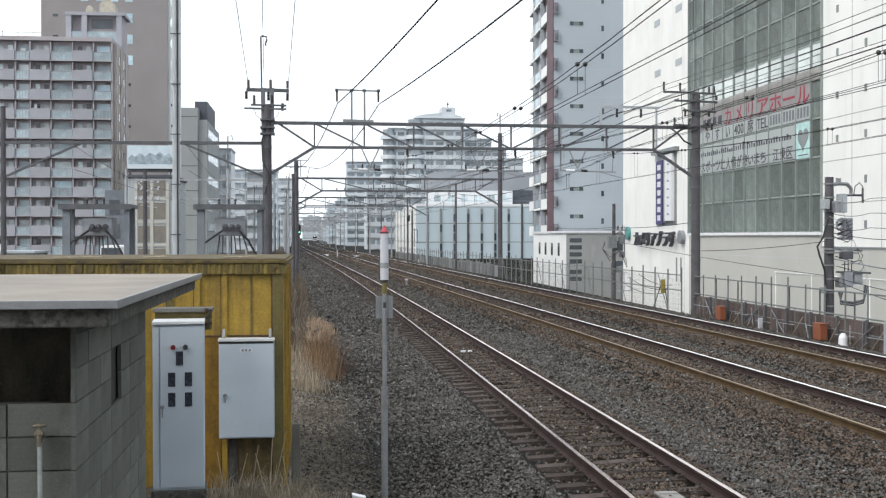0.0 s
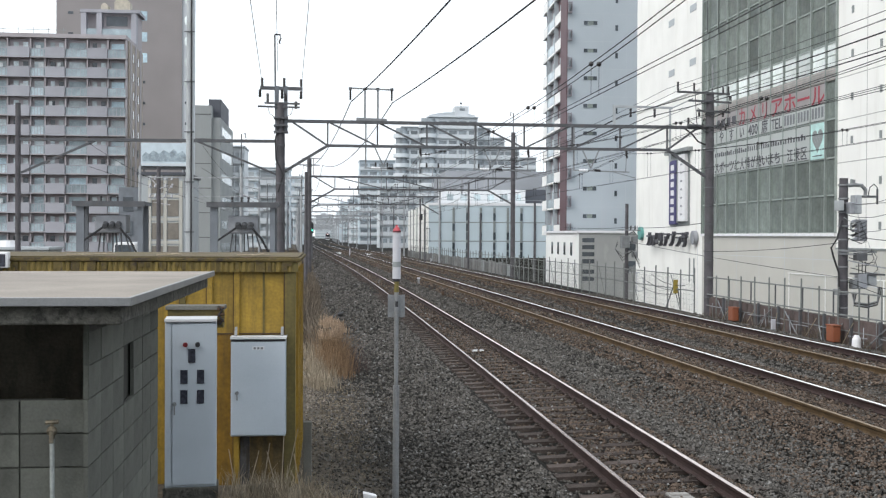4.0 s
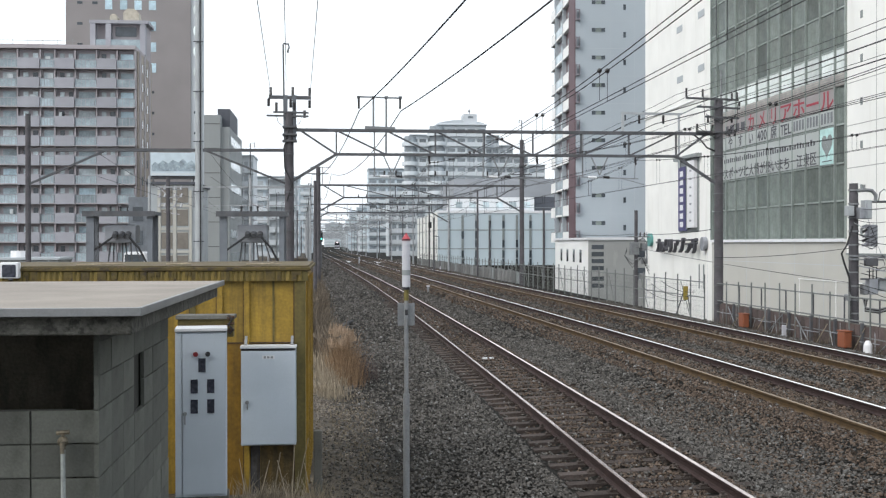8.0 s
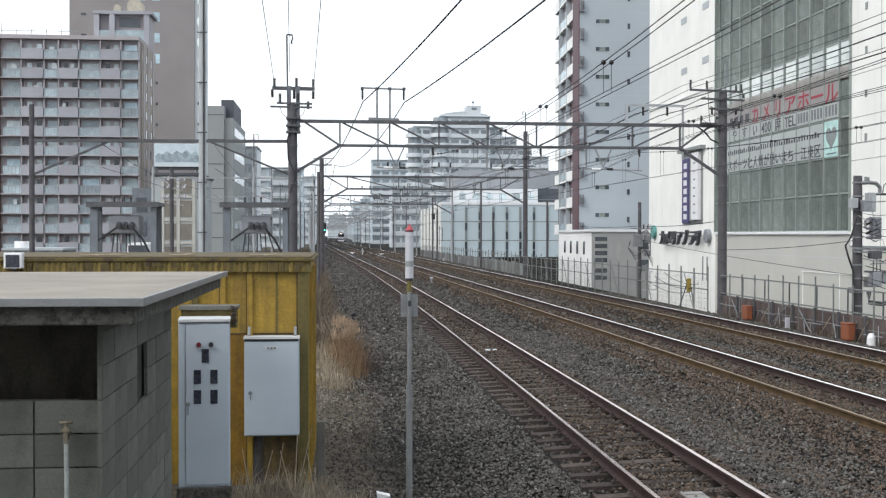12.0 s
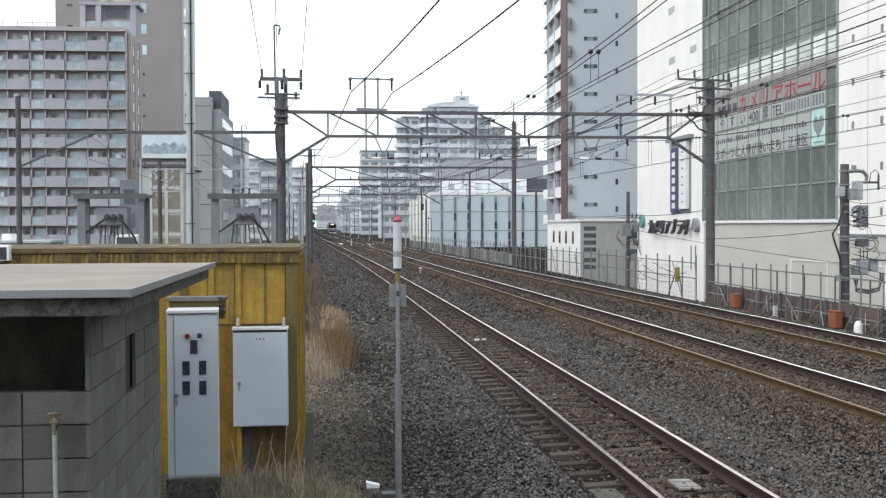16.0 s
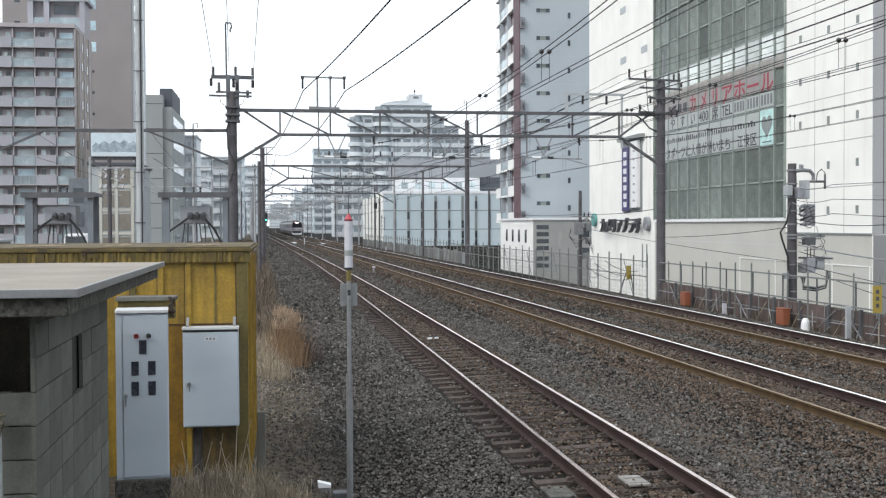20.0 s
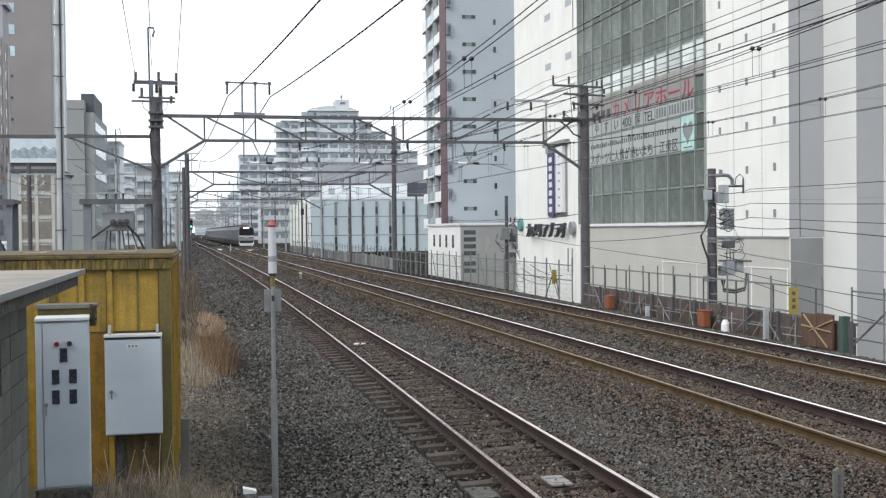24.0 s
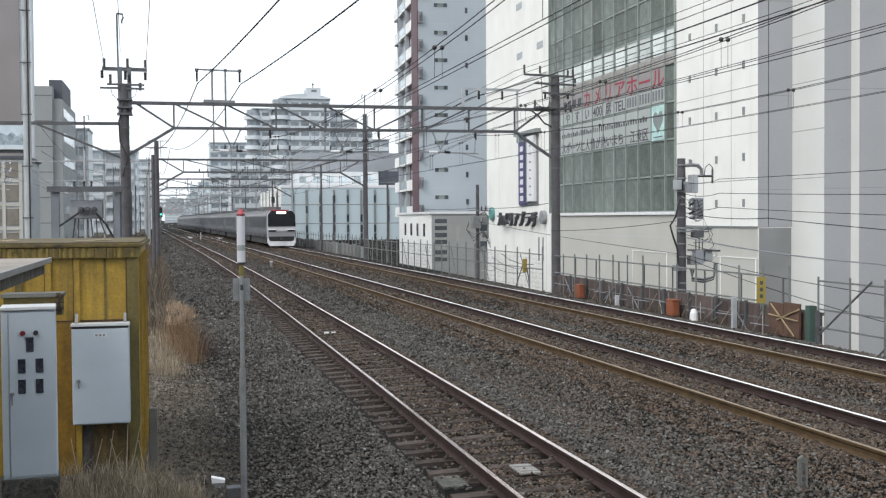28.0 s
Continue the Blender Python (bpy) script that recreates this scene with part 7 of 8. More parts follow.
def build_track_fittings():
    b = thing("track_transponder", 4.03, 12.45, -0.205, "pale beacon box fixed between the rails", "track beacon")
    beacon = mat("pale_beacon", (0.21, 0.20, 0.185), 0.6, var=0.2, scale=6)
    part("base", Mesh().box(-0.16, 0.16, -0.20, 0.20, 0, 0.05), SLEEPER, b, "dark mounting plate")
    part("body", Mesh().box(-0.13, 0.13, -0.23, 0.23, 0.05, 0.085), beacon, b, bevel=0.012)
    for y in (-0.13, 0.11):
        part("ridge", Mesh().box(-0.11, 0.11, y - 0.05, y + 0.05, 0.083, 0.095), beacon, b, bevel=0.006)
    b = thing("cable_trough_lid", 3.05, 12.1, -0.26, "grey steel cover plate beside a rail", "cover plate")
    part("plate", Mesh().box(-0.15, 0.15, -0.26, 0.26, 0.09, 0.125), SLAB, b, bevel=0.01)
    part("side", Mesh().box(-0.13, 0.13, -0.24, 0.24, 0, 0.09), BLACK, b)
    for x in (-0.07, 0.07):
        part("bolt", Mesh().tube((x, 0.15, 0.12), (x, 0.15, 0.14), 0.018, n=6), RUST, b)
    b = thing("distance_post", 7.0, 11.35, -0.31, "small pale distance post lettered 2000", "distance post")
    part("post", Mesh().prism([(-0.055, 0), (0.055, 0), (0.055, 0.36), (0.0, 0.4), (-0.055, 0.36)], -0.025, 0.025, "y"), CONCRETE, b)
    for i, ch in enumerate("2000"):
        writing(ch, 0.085, DARKINK, b, pose(0, -0.028, 0.26 - i * 0.078, 90, 0, 0), name="digit")
    for x, y in ((5.9, 57), (9.9, 44)):
        b = thing("track_stake", x, y, -0.4, "short dark stake in the ballast", "stake", "stakes")
        part("stake", Mesh().box(-0.04, 0.04, -0.04, 0.04, 0, 0.42), RUST, b)
    b = thing("pale_plate", 3.95, 29.2, -0.19, "thin pale plate lying across the sleepers", "plate")
    part("plate", Mesh().box(-0.15, 0.15, -0.07, 0.07, 0.0, 0.05), PALECAP, b, bevel=0.008)
    part("bolt", Mesh().tube((0, 0, 0.05), (0, 0, 0.065), 0.018, n=6), STEEL, b)
    for x, y in ((2.5, 192), (7.2, 184)):
        b = thing("white_cover", x, y, -0.3, "white cover lying between the tracks", "cover", "white covers")
        part("cover", Mesh().box(-0.7, 0.7, -6, 6, 0, 0.16), WHITE, b, bevel=0.02)


# ---- signals ----
def build_signals():
    s = thing("railway_signal", -1.85, 150.0, -0.4, "slim signal mast with a lit green lamp", "railway signal")
    part("mast", Mesh().tube((0, 0, 0), (0, 0, 5.0), 0.08, n=10), STEEL, s)
    head = part("head", Mesh().box(-0.2, 0.2, -0.1, 0.12, 3.5, 4.8), BLACK, s, "black signal head", bevel=0.05)
    part("lamp", Mesh().tube((0, -0.1, 3.9), (0, -0.16, 3.9), 0.11, n=12), SIGNALGREEN, head, "lit green lamp")
    part("lamp", Mesh().tube((0, -0.1, 4.5), (0, -0.16, 4.5), 0.13, n=12), TRAINGLASS, head)
    s = thing("railway_signal", 10.45, 120.0, -0.4, "dark signal mast seen from behind with a ladder", "railway signal")
    part("mast", Mesh().tube((0, 0, 0), (0, 0, 6.0), 0.09, n=10), STEEL, s)
    part("head", Mesh().box(-0.58, -0.24, -0.1, 0.15, 4.9, 5.55), BLACK, s, bevel=0.05)
    part("ladder", Mesh().bar((0.25, 0, 2.2), (0.25, 0, 4.2), 0.06).bar((0.55, 0, 2.6), (0.55, 0, 4.0), 0.06).bar((0.1, 0, 4.0), (0.55, 0, 4.0), 0.06), STEEL, s)
    p = thing("black_pipe_offcut", 0.55, 27.6, -0.3, "short black pipe end lying on the ballast", "pipe")
    part("pipe", Mesh().tube((-0.12, 0, 0.3), (0.16, 0.1, 0.42), 0.04, n=8).tube((-0.12, 0, 0.3), (-0.1, 0, 0.0), 0.03, n=6), BLACK, p)


# ---- behind the shed ----
def build_left_yard():
    for x in (-6.78, -2.65):
        t = thing("transformer_rack", x, 37.0, -0.4, "grey steel rack holding a transformer under a flat roof", "transformer", "transformer racks")
        part("roof", Mesh().box(-1.1, 1.1, -0.7, 0.7, 4.15, 4.26), RACKSTEEL, t)
        part("leg", Mesh().box(-1.02, -0.78, -0.6, -0.45, 0, 4.15), LEGGREY, t)
        part("leg", Mesh().box(0.86, 1.02, -0.6, -0.45, 0, 4.15), LEGGREY, t)
        part("roof_lip", Mesh().box(-1.12, 1.12, -0.72, -0.7, 4.1, 4.27), STEEL, t)
        for a in (-0.95, 0.95):
            part("leg", Mesh().box(a - 0.075, a + 0.075, 0.45, 0.6, 0, 4.15), RACKSTEEL, t)
        for a in (-0.38, -0.08, 0.14):
            part("roof_insulator", Mesh().tube((a, 0, 4.26), (a, 0, 4.38), 0.04, 0.025, n=6).ball((a, 0, 4.42), 0.045, 8, 5), PORCELAIN, t)
        body = part("tank", Mesh().box(-0.48, 0.48, -0.4, 0.4, 3.27, 3.85), EQGREY, t, "pale grey transformer tank", bevel=0.04)
        for a in (-0.15, 0.05, 0.25):
            part("bushing", Mesh().tube((a, -0.4, 3.56), (a, -0.6, 3.48), 0.095, 0.08, n=10), STEEL, body)
        for a, b in ((-0.34, -0.48), (-0.24, -0.27), (0.03, 0.03), (0.12, 0.22), (0.28, 0.34), (0.38, 0.74)):
            part("stay", Mesh().bar((a, -0.2, 3.3), (b, -0.2, 2.2), 0.04), STEEL, t)
        part("cable", Mesh().wire([(-0.15, -0.55, 3.5), (-0.5, -0.55, 3.25), (-0.85, -0.55, 3.0), (-0.8, -0.55, 2.5), (-0.6, -0.55, 2.2)], 0.035), BLACK, t)
        part("cable", Mesh().wire([(0.25, -0.55, 3.5), (0.6, -0.55, 3.1), (0.85, -0.55, 2.6)], 0.035), BLACK, t)
    t = thing("steel_pipe_pole", -3.55, 30.0, -0.4, "pale tubular steel pole with a thin cable clipped to it", "pole")
    part("shaft", Mesh().tube((0, 0, 0), (0, 0, 14.0), 0.11, 0.075, n=16), PIPEPALE, t)
    part("cable", Mesh().tube((0.05, -0.12, 0), (0.05, -0.10, 14.0), 0.018, n=6), BLACK, t)
    for i in range(8):
        part("clamp", Mesh().bar((-0.13, -0.1, 2.0 + 1.3 * i), (0.13, -0.1, 2.0 + 1.3 * i), 0.025), STEEL, t)
    t = pole_mast("utility_pole", -13.3, 92.0, -0.4, 8.2, 0.16, "dark wooden utility pole with insulators", bands=False)
    for z in (6.2, 7.0, 7.6):
        part("crossarm", Mesh().bar((-0.8, 0, z), (1.1, 0, z), 0.09), GALV, t)
        for x in (-0.7, -0.3, 0.5, 1.0):
            part("insulator", Mesh().tube((x, 0, z), (x + 0.1, 0, z + 0.3), 0.09, 0.06, n=8), SLEEVE, t)
    part("jumper", Mesh().wire([(-0.7, 0, 7.8), (0.1, -0.1, 6.9), (1.0, 0, 7.2), (0.4, -0.1, 6.2), (-0.4, 0, 5.8), (0.9, 0, 5.6)], 0.035), SLEEVE, t)
    h = thing("prefab_hut", -15.2, 58, -0.45, "low grey prefabricated hut beyond the shed", "hut")
    part("wall", Mesh().box(-1.4, 1.4, 0, 3, 0, 2.5), FARCONC, h)
    part("roof", Mesh().box(-1.5, 1.5, -0.1, 3.1, 2.5, 2.62), HAZEGREY, h)
    for a in (-0.95, 0.0, 0.95):
        part("wall_rib", Mesh().box(a - 0.03, a + 0.03, -0.03, 0, 0, 2.5), HAZEGREY, h)
    part("window", Mesh().box(-0.9, -0.2, -0.03, 0, 1.2, 2.0), WINDOW, h)
    part("water_tank", Mesh().tube((-0.6, 0.8, 2.62), (-0.6, 0.8, 2.95), 0.5, n=14), WHITE, h)
    g = thing("steel_hoarding", -10.5, 60, -0.45, "pale steel hoarding panels beyond the shed", "hoarding")
    for i in range(5):
        part("panel", Mesh().box(-3.0 + i * 1.2, -1.82 + i * 1.2, 0, 0.05, 0, 2.35), FARCONC, g)
    k = thing("small_display_box", -3.675, 13.15, 2.385, "small white box with a dark front on a shed", "box")
    part("case", Mesh().box(-0.1, 0.1, 0, 0.12, 0.06, 0.24), WHITE, k, bevel=0.01)
    part("dark_front", Mesh().box(-0.075, 0.075, -0.006, 0.0, 0.075, 0.215), DARKPANEL, k)
    part("bracket", Mesh().bar((0, 0.06, 0.06), (0, 0.2, 0.05), 0.04), GALV, k)
    rng = random.Random(8)
    for x, y, label, m in ((-16.9, 97.5, "white delivery van parked beside the line", WHITE),):
        v = thing("parked_van", x, y, -0.45, label, "van")
        part("body", Mesh().prism([(-0.95, 0.3), (0.95, 0.3), (1.0, 1.2), (0.95, 1.9), (0.85, 2.5), (0.7, 2.62), (-0.7, 2.62), (-0.85, 2.5), (-0.95, 1.9), (-1.0, 1.2)], 0, 4.2, "y"), m, v, bevel=0.06)
        part("windscreen", Mesh().box(-0.8, 0.8, -0.03, 0.0, 1.55, 2.4), WINDOW, v)
        for a in (-0.6, 0.6):
            part("headlamp", Mesh().box(a - 0.18, a + 0.18, -0.03, 0.0, 0.8, 1.0), WINDOWPALE, v)
        for a in (-0.8, 0.8):
            for b in (0.7, 3.4):
                part("wheel", Mesh().tube((a - 0.1, b, 0.32), (a + 0.1, b, 0.32), 0.32, n=14), BLACK, v)


# ---- dry plants ----
def tuft(mesh, rng, x, y, z, n, h, spread, w=0.006):
    for _ in range(n):
        a, r = rng.uniform(0, 6.28), abs(rng.gauss(0, spread))
        px, py = x + r * math.cos(a), y + r * math.sin(a)
        l = h * rng.uniform(0.45, 1.1)
        a = rng.uniform(0, 6.28)
        b = rng.uniform(0.1, 0.55)
        dx, dy = math.cos(a) * l * b, math.sin(a) * l * b
        p = [(px, py, z), (px + dx * 0.35, py + dy * 0.35, z + l * 0.6), (px + dx, py + dy, z + l * rng.uniform(0.75, 1.0))]
        ww = w * rng.uniform(0.7, 1.4)
        mesh.add([(p[0][0] - ww, p[0][1], p[0][2]), (p[0][0] + ww, p[0][1], p[0][2]), (p[1][0] - ww * 0.8, p[1][1], p[1][2]), (p[1][0] + ww * 0.8, p[1][1], p[1][2]), p[2]],
                 [(0, 1, 3, 2), (2, 3, 4)])


def build_plants():
    rng = random.Random(11)
    m = Mesh()
    for _ in range(120):
        x, y = rng.uniform(-1.0, 0.3), rng.uniform(11.2, 12.8)
        tuft(m, rng, x, y, ground_z(x, y) - 0.02, 18, rng.uniform(0.15, 0.55), 0.1, 0.0035)
    tagged(part("dead_grass", m, PALEDRY), "grey-brown dead grass at the foot of a shed", "dry grass", kind="stuff")
    s = Mesh()
    for a in ((-0.55, 12.3, 0.0, -0.3, 12.2, 0.75), (-0.9, 12.4, 0, -1.05, 12.4, 0.5), (-0.4, 12.1, 0, -0.62, 12.0, 0.55), (-0.75, 12.2, 0, -0.6, 12.2, 0.6), (-0.95, 12.3, 0, -0.72, 12.3, 0.5), (-0.5, 12.2, 0, -0.45, 12.2, 0.68), (-0.2, 12.2, 0, -0.34, 12.1, 0.5)):
        s.tube((a[0], a[1], -0.4), a[3:], 0.009, 0.005, n=5)
    tagged(part("bare_stems", s, PALEDRY), "thin bare stems among dead grass", "dry stems", kind="stuff")
    m = Mesh()
    for _ in range(120):
        x, y = rng.gauss(0.15, 0.14), rng.gauss(25.9, 0.5)
        tuft(m, rng, x, y, ground_z(x, y) - 0.02, 22, rng.uniform(0.3, 1.35), 0.13, 0.0024)
    tagged(part("russet_bush", m, RUSSET), "russet dry bush beside the ballast", "dry bush", kind="stuff")
    m = Mesh()
    for _ in range(60):
        x, y = rng.gauss(0.48, 0.16), rng.gauss(26.6, 0.4)
        tuft(m, rng, x, y, ground_z(x, y) - 0.02, 16, rng.uniform(0.3, 1.0), 0.12, 0.002)
    tagged(part("bare_thicket", m, DARKTWIG), "thin purple-brown bare twigs beside a dry bush", "dry bush", kind="stuff")
    m = Mesh()
    for _ in range(60):
        x, y = rng.gauss(-0.2, 0.16), rng.uniform(22, 29)
        tuft(m, rng, x, y, ground_z(x, y) - 0.02, 18, rng.uniform(0.2, 0.6), 0.14, 0.004)
    tagged(part("pale_dry_grass", m, PALEDRY), "pale tan dry grass beside the path", "dry grass", kind="stuff")
    m = Mesh()
    for _ in range(26):
        x, y = rng.gauss(0.1, 0.2), rng.gauss(25.9, 0.5)
        tuft(m, rng, x, y, ground_z(x, y) + rng.uniform(0.65, 1.05), 34, 0.2, 0.05, 0.006)
    tagged(part("grass_plumes", m, PLUME), "pale feathery plumes on top of a dry bush", "dry bush", kind="stuff")
    m = Mesh()
    for _ in range(9000):
        x, y = rng.uniform(-0.45, 2.3), 10.2 + 15.0 * rng.random() ** 1.5
        if rng.random() < x / 2.4:
            continue
        z, s, a, tilt = ground_z(x, y) + rng.uniform(0.0, 0.02), rng.uniform(0.008, 0.028), rng.uniform(0, 6.28), rng.uniform(-0.5, 0.5)
        u, v = (math.cos(a) * s, math.sin(a) * s, tilt * s), (-math.sin(a) * s * 0.5, math.cos(a) * s * 0.5, rng.uniform(-0.4, 0.4) * s)
        m.add([(x + u[0], y + u[1], z + u[2]), (x + v[0], y + v[1], z + v[2]), (x - u[0], y - u[1], z - u[2]), (x - v[0], y - v[1], z - v[2])], [(0, 1, 2, 3)])
    tagged(part("leaf_litter", m, LITTER), "dark dead leaves littering the soil by the line", "litter", kind="stuff")
    m = Mesh()
    for _ in range(8500):
        y = rng.triangular(15.5, 28.5, 21.0)
        x = rng.uniform(-0.35, 0.75) - 0.25 * abs(rng.gauss(0, 1)) * (y > 21)
        if noise.noise((x * 1.6, y * 0.8, 9.0)) < rng.uniform(-0.5, 0.15):
            continue
        z, s, a, tilt = ground_z(x, y) + rng.uniform(0.002, 0.02), rng.uniform(0.012, 0.034), rng.uniform(0, 6.28), rng.uniform(-0.3, 0.3)
        u, v = (math.cos(a) * s, math.sin(a) * s, tilt * s), (-math.sin(a) * s * 0.45, math.cos(a) * s * 0.45, rng.uniform(-0.25, 0.25) * s)
        m.add([(x + u[0], y + u[1], z + u[2]), (x + v[0], y + v[1], z + v[2]), (x - u[0], y - u[1], z - u[2]), (x - v[0], y - v[1], z - v[2])], [(0, 1, 2, 3)])
    tagged(part("bleached_litter", m, PALELITTER), "bleached dead leaves lying on trodden soil", "litter", kind="stuff")
    m = Mesh()
    for _ in range(560):
        y = 30 + 190 * rng.random() ** 1.5
        x = track_x(1, y) - 4.0 - abs(rng.gauss(0, 0.4 + 0.02 * (y - 30)))
        tuft(m, rng, x, y, ground_z(x, y) - 0.02, 16, rng.uniform(0.4, 1.2), 0.22, 0.012)
    tagged(part("brown_scrub", m, TWIG), "brown dry scrub along the line", "scrub", kind="stuff")
    m = Mesh()
    for _ in range(900):
        y = rng.triangular(13, 27, 21)
        x = rng.gauss(0.25, 0.4)
        tuft(m, rng, x, y, ground_z(x, y) - 0.005, 5, 0.035, 0.12, 0.009)
    tagged(part("dead_leaves", m, STRAW), "scattered dead leaves and straw on bare soil", "litter", kind="stuff")


# ---- the train ----
def build_train():
    """Fifteen cars, leading end at the origin, local y back along the train."""
    t = thing("commuter_train", 0, 0, 0, "long stainless steel commuter train with a black-masked white front", "train")
    W, H = 1.42, 3.7
    side = [(-W + 0.08, 0.95), (W - 0.08, 0.95), (W, 1.3), (W, 3.2), (W - 0.2, 3.52), (W - 0.8, H), (-W + 0.8, H), (-W + 0.2, 3.52), (-W, 3.2), (-W, 1.3)]
    body = Mesh().prism(side, 0.0, 19.6, "y").data("car_body", TRAINSTEEL)
    roof = Mesh().prism([(-W + 0.2, 3.525), (W - 0.2, 3.525), (W - 0.8, H + 0.02), (-W + 0.8, H + 0.02)], 0.05, 19.55, "y").data("roof", TRAINROOF)
    band = Mesh().box(-W - 0.012, W + 0.012, 0.1, 19.5, 3.08, 3.34).data("upper_band", TRAINPALE)
    low = Mesh().box(-W - 0.012, W + 0.012, 0.1, 19.5, 1.5, 1.72).data("lower_band", BANDBLUE)
    under = Mesh().box(-1.2, 1.2, 1.0, 18.5, 0.3, 0.95).data("underframe", UNDERFRAME)
    roofu = Mesh().box(-0.9, 0.9, 7.2, 10.8, H + 0.021, H + 0.36).data("roof_unit", TRAINROOF)
    win = Mesh().box(-W - 0.014, W + 0.014, -1.68, 1.68, 1.95, 3.02).data("side_window", TRAINGLASS)
    door = Mesh().box(-W - 0.010, W + 0.010, -0.75, 0.75, 1.02, 3.1).data("door", DOORSTEEL)
    dwin = Mesh().box(-W - 0.016, W + 0.016, -0.62, 0.62, 1.9, 2.98).data("door_window", TRAINGLASS)
    gang = Mesh().box(-1.1, 1.1, -0.45, 0.05, 0.95, 3.5).data("gangway", UNDERFRAME)
    bogie = Mesh()
    for a in (-1.05, 1.05):
        bogie.tube((-0.62, a, 0.43), (0.62, a, 0.43), 0.43, n=14)
        bogie.box(-1.0, 1.0, a - 0.2, a + 0.2, 0.35, 0.6)
    bogie = bogie.box(-1.0, -0.85, -1.4, 1.4, 0.4, 0.65).box(0.85, 1.0, -1.4, 1.4, 0.4, 0.65).data("bogie", UNDERFRAME)
    cars = []
    for c in range(15):
        o = c * 20.0 + (0.9 if c == 0 else 0.3)
        car = part("car_body", body, TRAINSTEEL, t, "stainless steel car body" if c == 0 else "", m=place(0, o))
        cars.append(car)
        part("roof", roof, TRAINROOF, car)
        part("underframe", under, UNDERFRAME, car)
        part("roof_unit", roofu, TRAINROOF, car)
        part("upper_band", band, TRAINPALE, car)
        part("lower_band", low, BANDBLUE, car)
        if c:
            part("gangway", gang, UNDERFRAME, car)
        for y in (2.6, 16.9):
            part("bogie", bogie, UNDERFRAME, car, m=place(0, y))
        for k in range(4):
            part("door", door, DOORSTEEL, car, m=place(0, 2.45 + 4.9 * k))
            part("door_window", dwin, TRAINGLASS, car, m=place(0, 2.45 + 4.9 * k))
            if k < 3:
                part("side_window", win, TRAINGLASS, car, m=place(0, 4.9 + 4.9 * k))
        if c in (3, 7, 11):
            part("pantograph", Mesh().bar((0, 14, 3.72), (0, 15.2, 4.4), 0.06).bar((0, 15.2, 4.4), (0, 14.2, 5.0), 0.06).bar((-0.8, 14.2, 5.0), (0.8, 14.2, 5.0), 0.06), STEEL, car)
    # front
    nose = Mesh()
    front = [(-W + 0.1, 0.35, 0.9), (W - 0.1, 0.35, 0.9), (W - 0.02, 0.1, 1.6), (W - 0.05, 0.34, 3.2), (W - 0.35, 0.55, 3.62), (-W + 0.35, 0.55, 3.62), (-W + 0.05, 0.34, 3.2), (-W + 0.02, 0.1, 1.6)]
    back = [(x, 0.95, z) for x, _, z in front]
    nose.add(front + back, [(0, 1, 2, 7), (7, 2, 3, 6), (6, 3, 4, 5)] + [(i, (i + 1) % 8, 8 + (i + 1) % 8, 8 + i) for i in range(8)])
    n = part("nose", nose, NOSEGREY, t, "pale grey moulded front end")
    lo, hi = [(-1.34, 2.06), (1.37, 2.06)], [(1.36, 3.24), (1.06, 3.58), (-1.02, 3.58), (-1.32, 3.24)]
    ring = [(x, 0.02 + (z - 1.6) * 0.152 + (0.08 if z > 3.4 else 0), z) for x, z in lo + hi]
    part("windscreen", Mesh().add(ring + [(x, y + 0.12, z) for x, y, z in ring],
         [(0, 1, 2, 3, 4, 5), (11, 10, 9, 8, 7, 6)] + [(i, (i + 1) % 6, 6 + (i + 1) % 6, 6 + i) for i in range(6)]), TRAINGLASS, n, "tall black windscreen mask")
    part("red_brow", Mesh().box(-1.06, 0.66, 0.34, 0.6, 3.59, 3.69), BANDRED, n, "red brow stripe over the windscreen")
    part("display", Mesh().box(-0.46, 0.46, 0.30, 0.42, 3.3, 3.52), LED, n, "lit white destination display")
    for s in (-1, 1):
        part("headlamp", Mesh().box(s * 0.92 - 0.36, s * 0.92 + 0.36, 0.06, 0.2, 1.55, 1.68), TRAINGLASS, n)
        part("headlamp_strip", Mesh().box(s * 0.92 - 0.38, s * 0.92 + 0.38, 0.065, 0.2, 1.7, 1.78), WHITE, n)
        part("corner_pillar", Mesh().bar((s * 1.36, 0.28, 1.9), (s * 1.35, 0.42, 3.3), 0.06), WHITE, n)
        part("cab_door_window", Mesh().box(s * 1.3 - 0.13, s * 1.3 + 0.13, 1.1, 1.6, 2.0, 3.0), TRAINGLASS, n)
    part("bumper", Mesh().box(-1.22, 1.22, 0.12, 0.6, 0.62, 1.06), BLACK, n, "black coupler recess")
    part("skirt", Mesh().prism([(-1.15, 0.12), (1.15, 0.12), (1.36, 0.45), (1.36, 0.98), (1.12, 0.58), (-1.12, 0.58), (-1.36, 0.98), (-1.36, 0.45)], 0.1, 0.6, "y"), WHITE, n, "white front skirt")
    part("coupler", Mesh().box(-0.15, 0.15, -0.2, 0.4, 0.7, 0.95), UNDERFRAME, n)
    return t, cars


def car_pose(t, back):
    """Pose at t seconds of the car whose front lies that far behind the train's nose, on the third track."""
    y = max(389.3 - 25.2 * (t - 17.0), 110.0) + back
    dx = track_x(3, y + 19.6) - track_x(3, y)
    return pose(track_x(3, y) - 0.12, y, 0.02, 0, 0, -math.degrees(math.atan(dx / 19.6)))


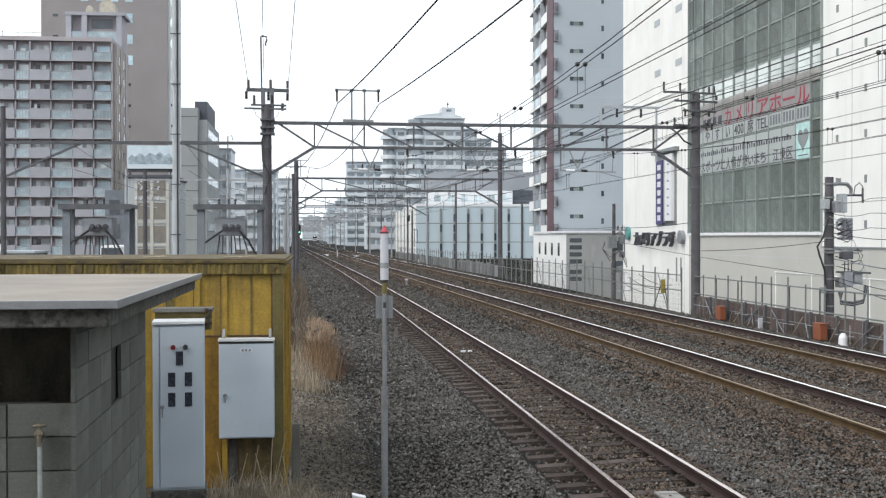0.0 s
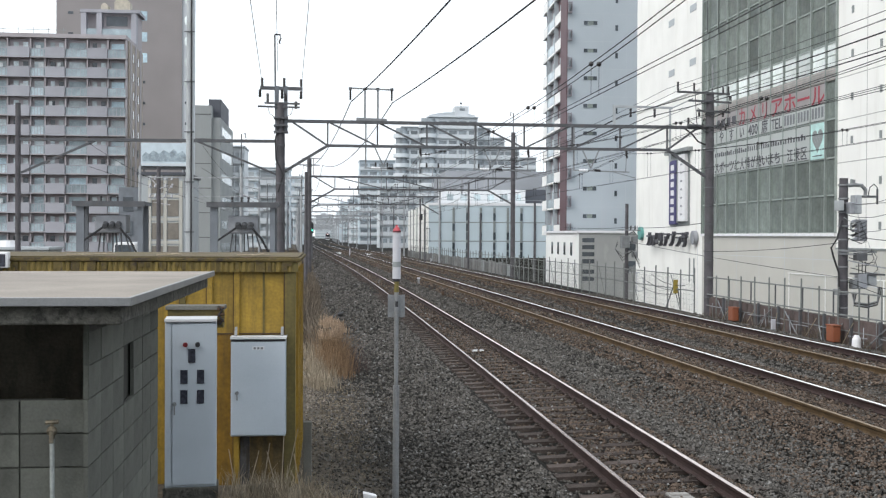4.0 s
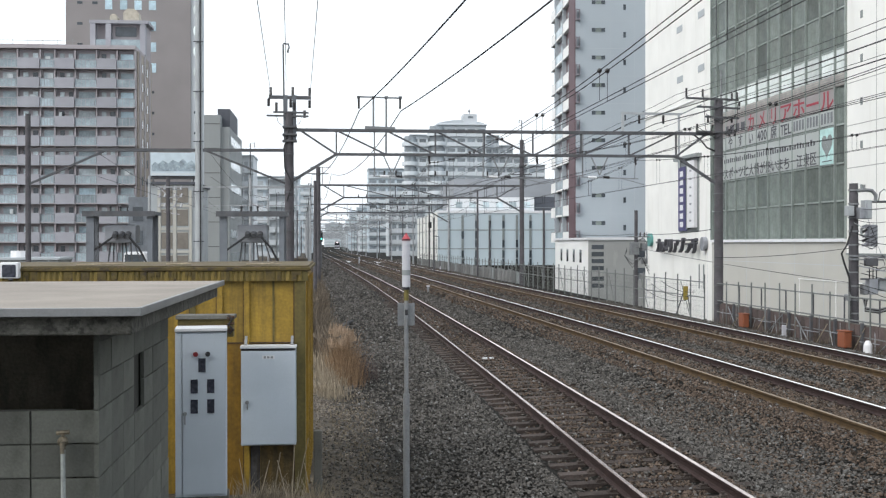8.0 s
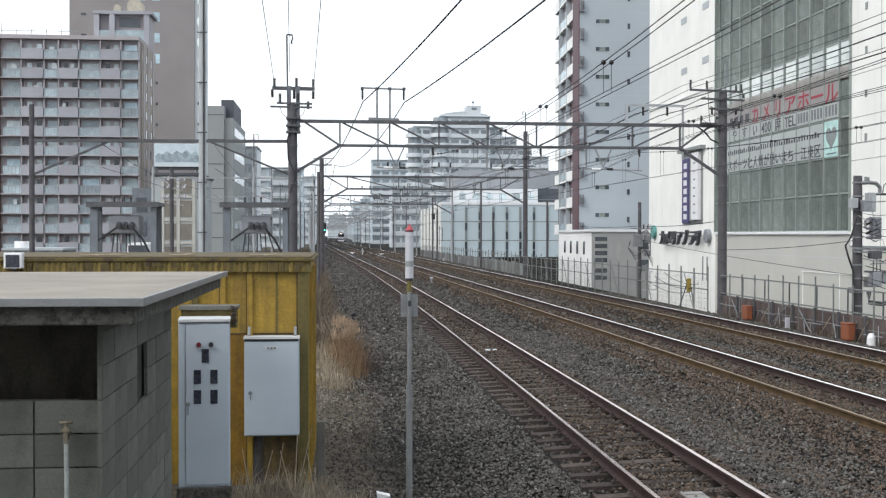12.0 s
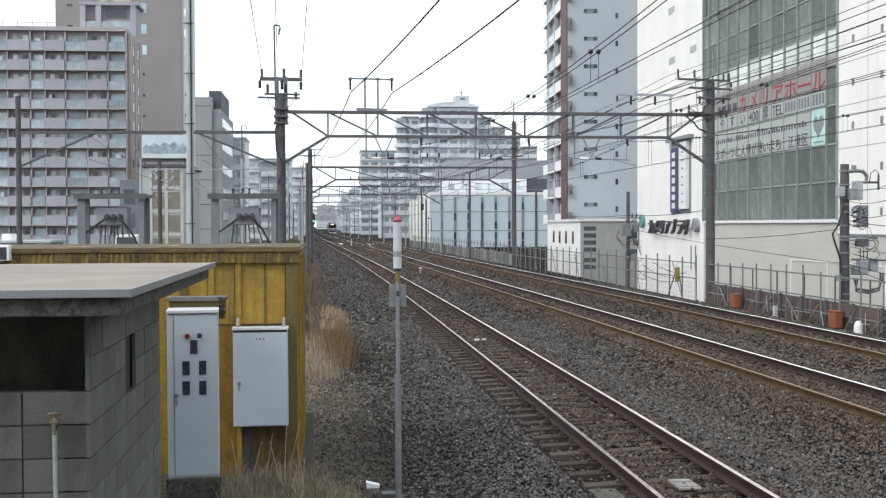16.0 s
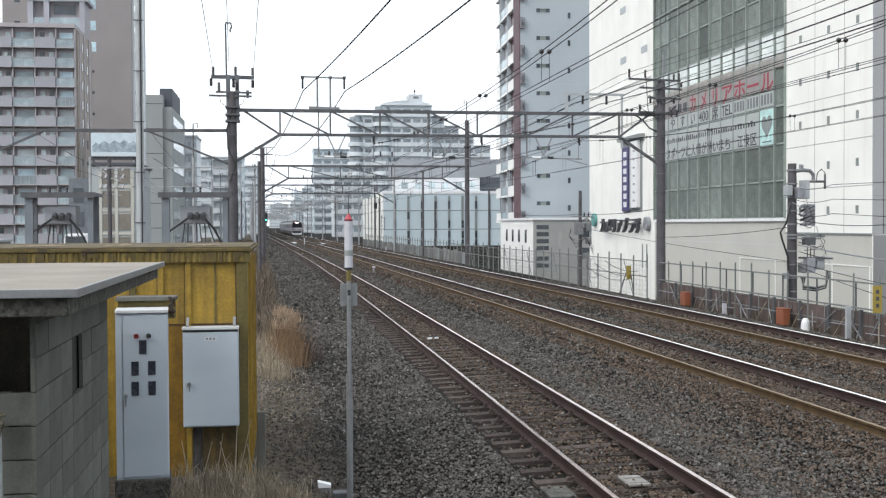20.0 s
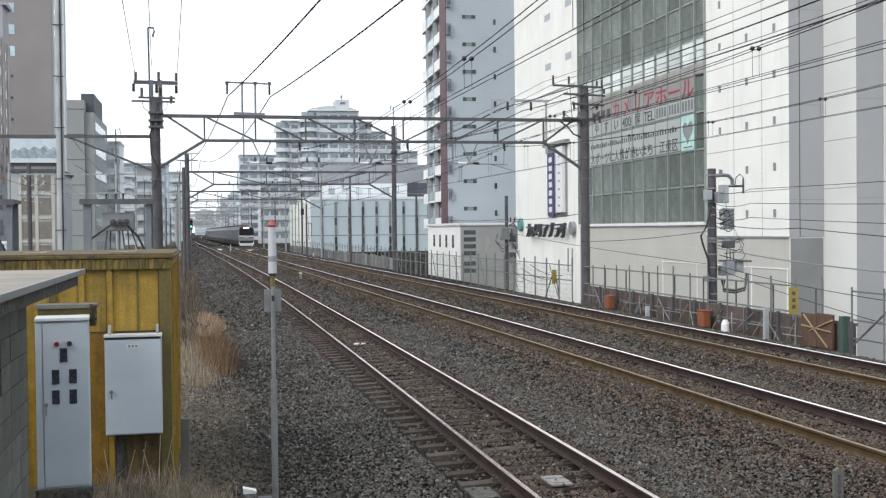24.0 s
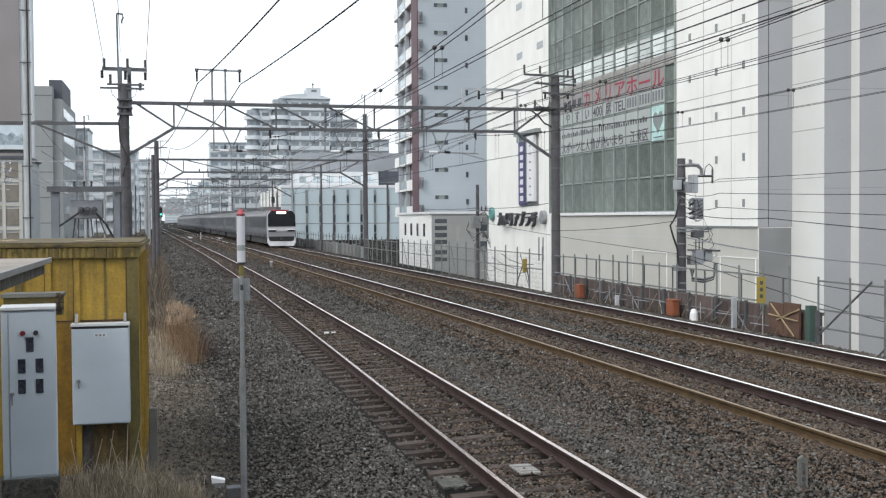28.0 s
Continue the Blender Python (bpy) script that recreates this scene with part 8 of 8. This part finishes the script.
def motions():
    times = [2.0 * i for i in range(15)]
    walk(train, [(t, car_pose(t, 0)) for t in times])
    for c, car in enumerate(cars[1:], 1):
        walk(car, [(t, car_pose(t, 0).inverted() @ car_pose(t, c * 20.0 + 0.3)) for t in times])


build_ground()
build_platform()
for k in (1, 2, 3):
    build_track(k)
build_near_gantry()
build_far_gantries()
build_wires()
build_plaza()
build_tower()
build_low_house()
build_striped_hall()
build_distance()
build_right_side()
build_hut()
build_cabinets()
build_yellow_shed()
build_marker_post()
build_track_fittings()
build_signals()
build_left_yard()
build_plants()
train, cars = build_train()
build_stones()
motions()
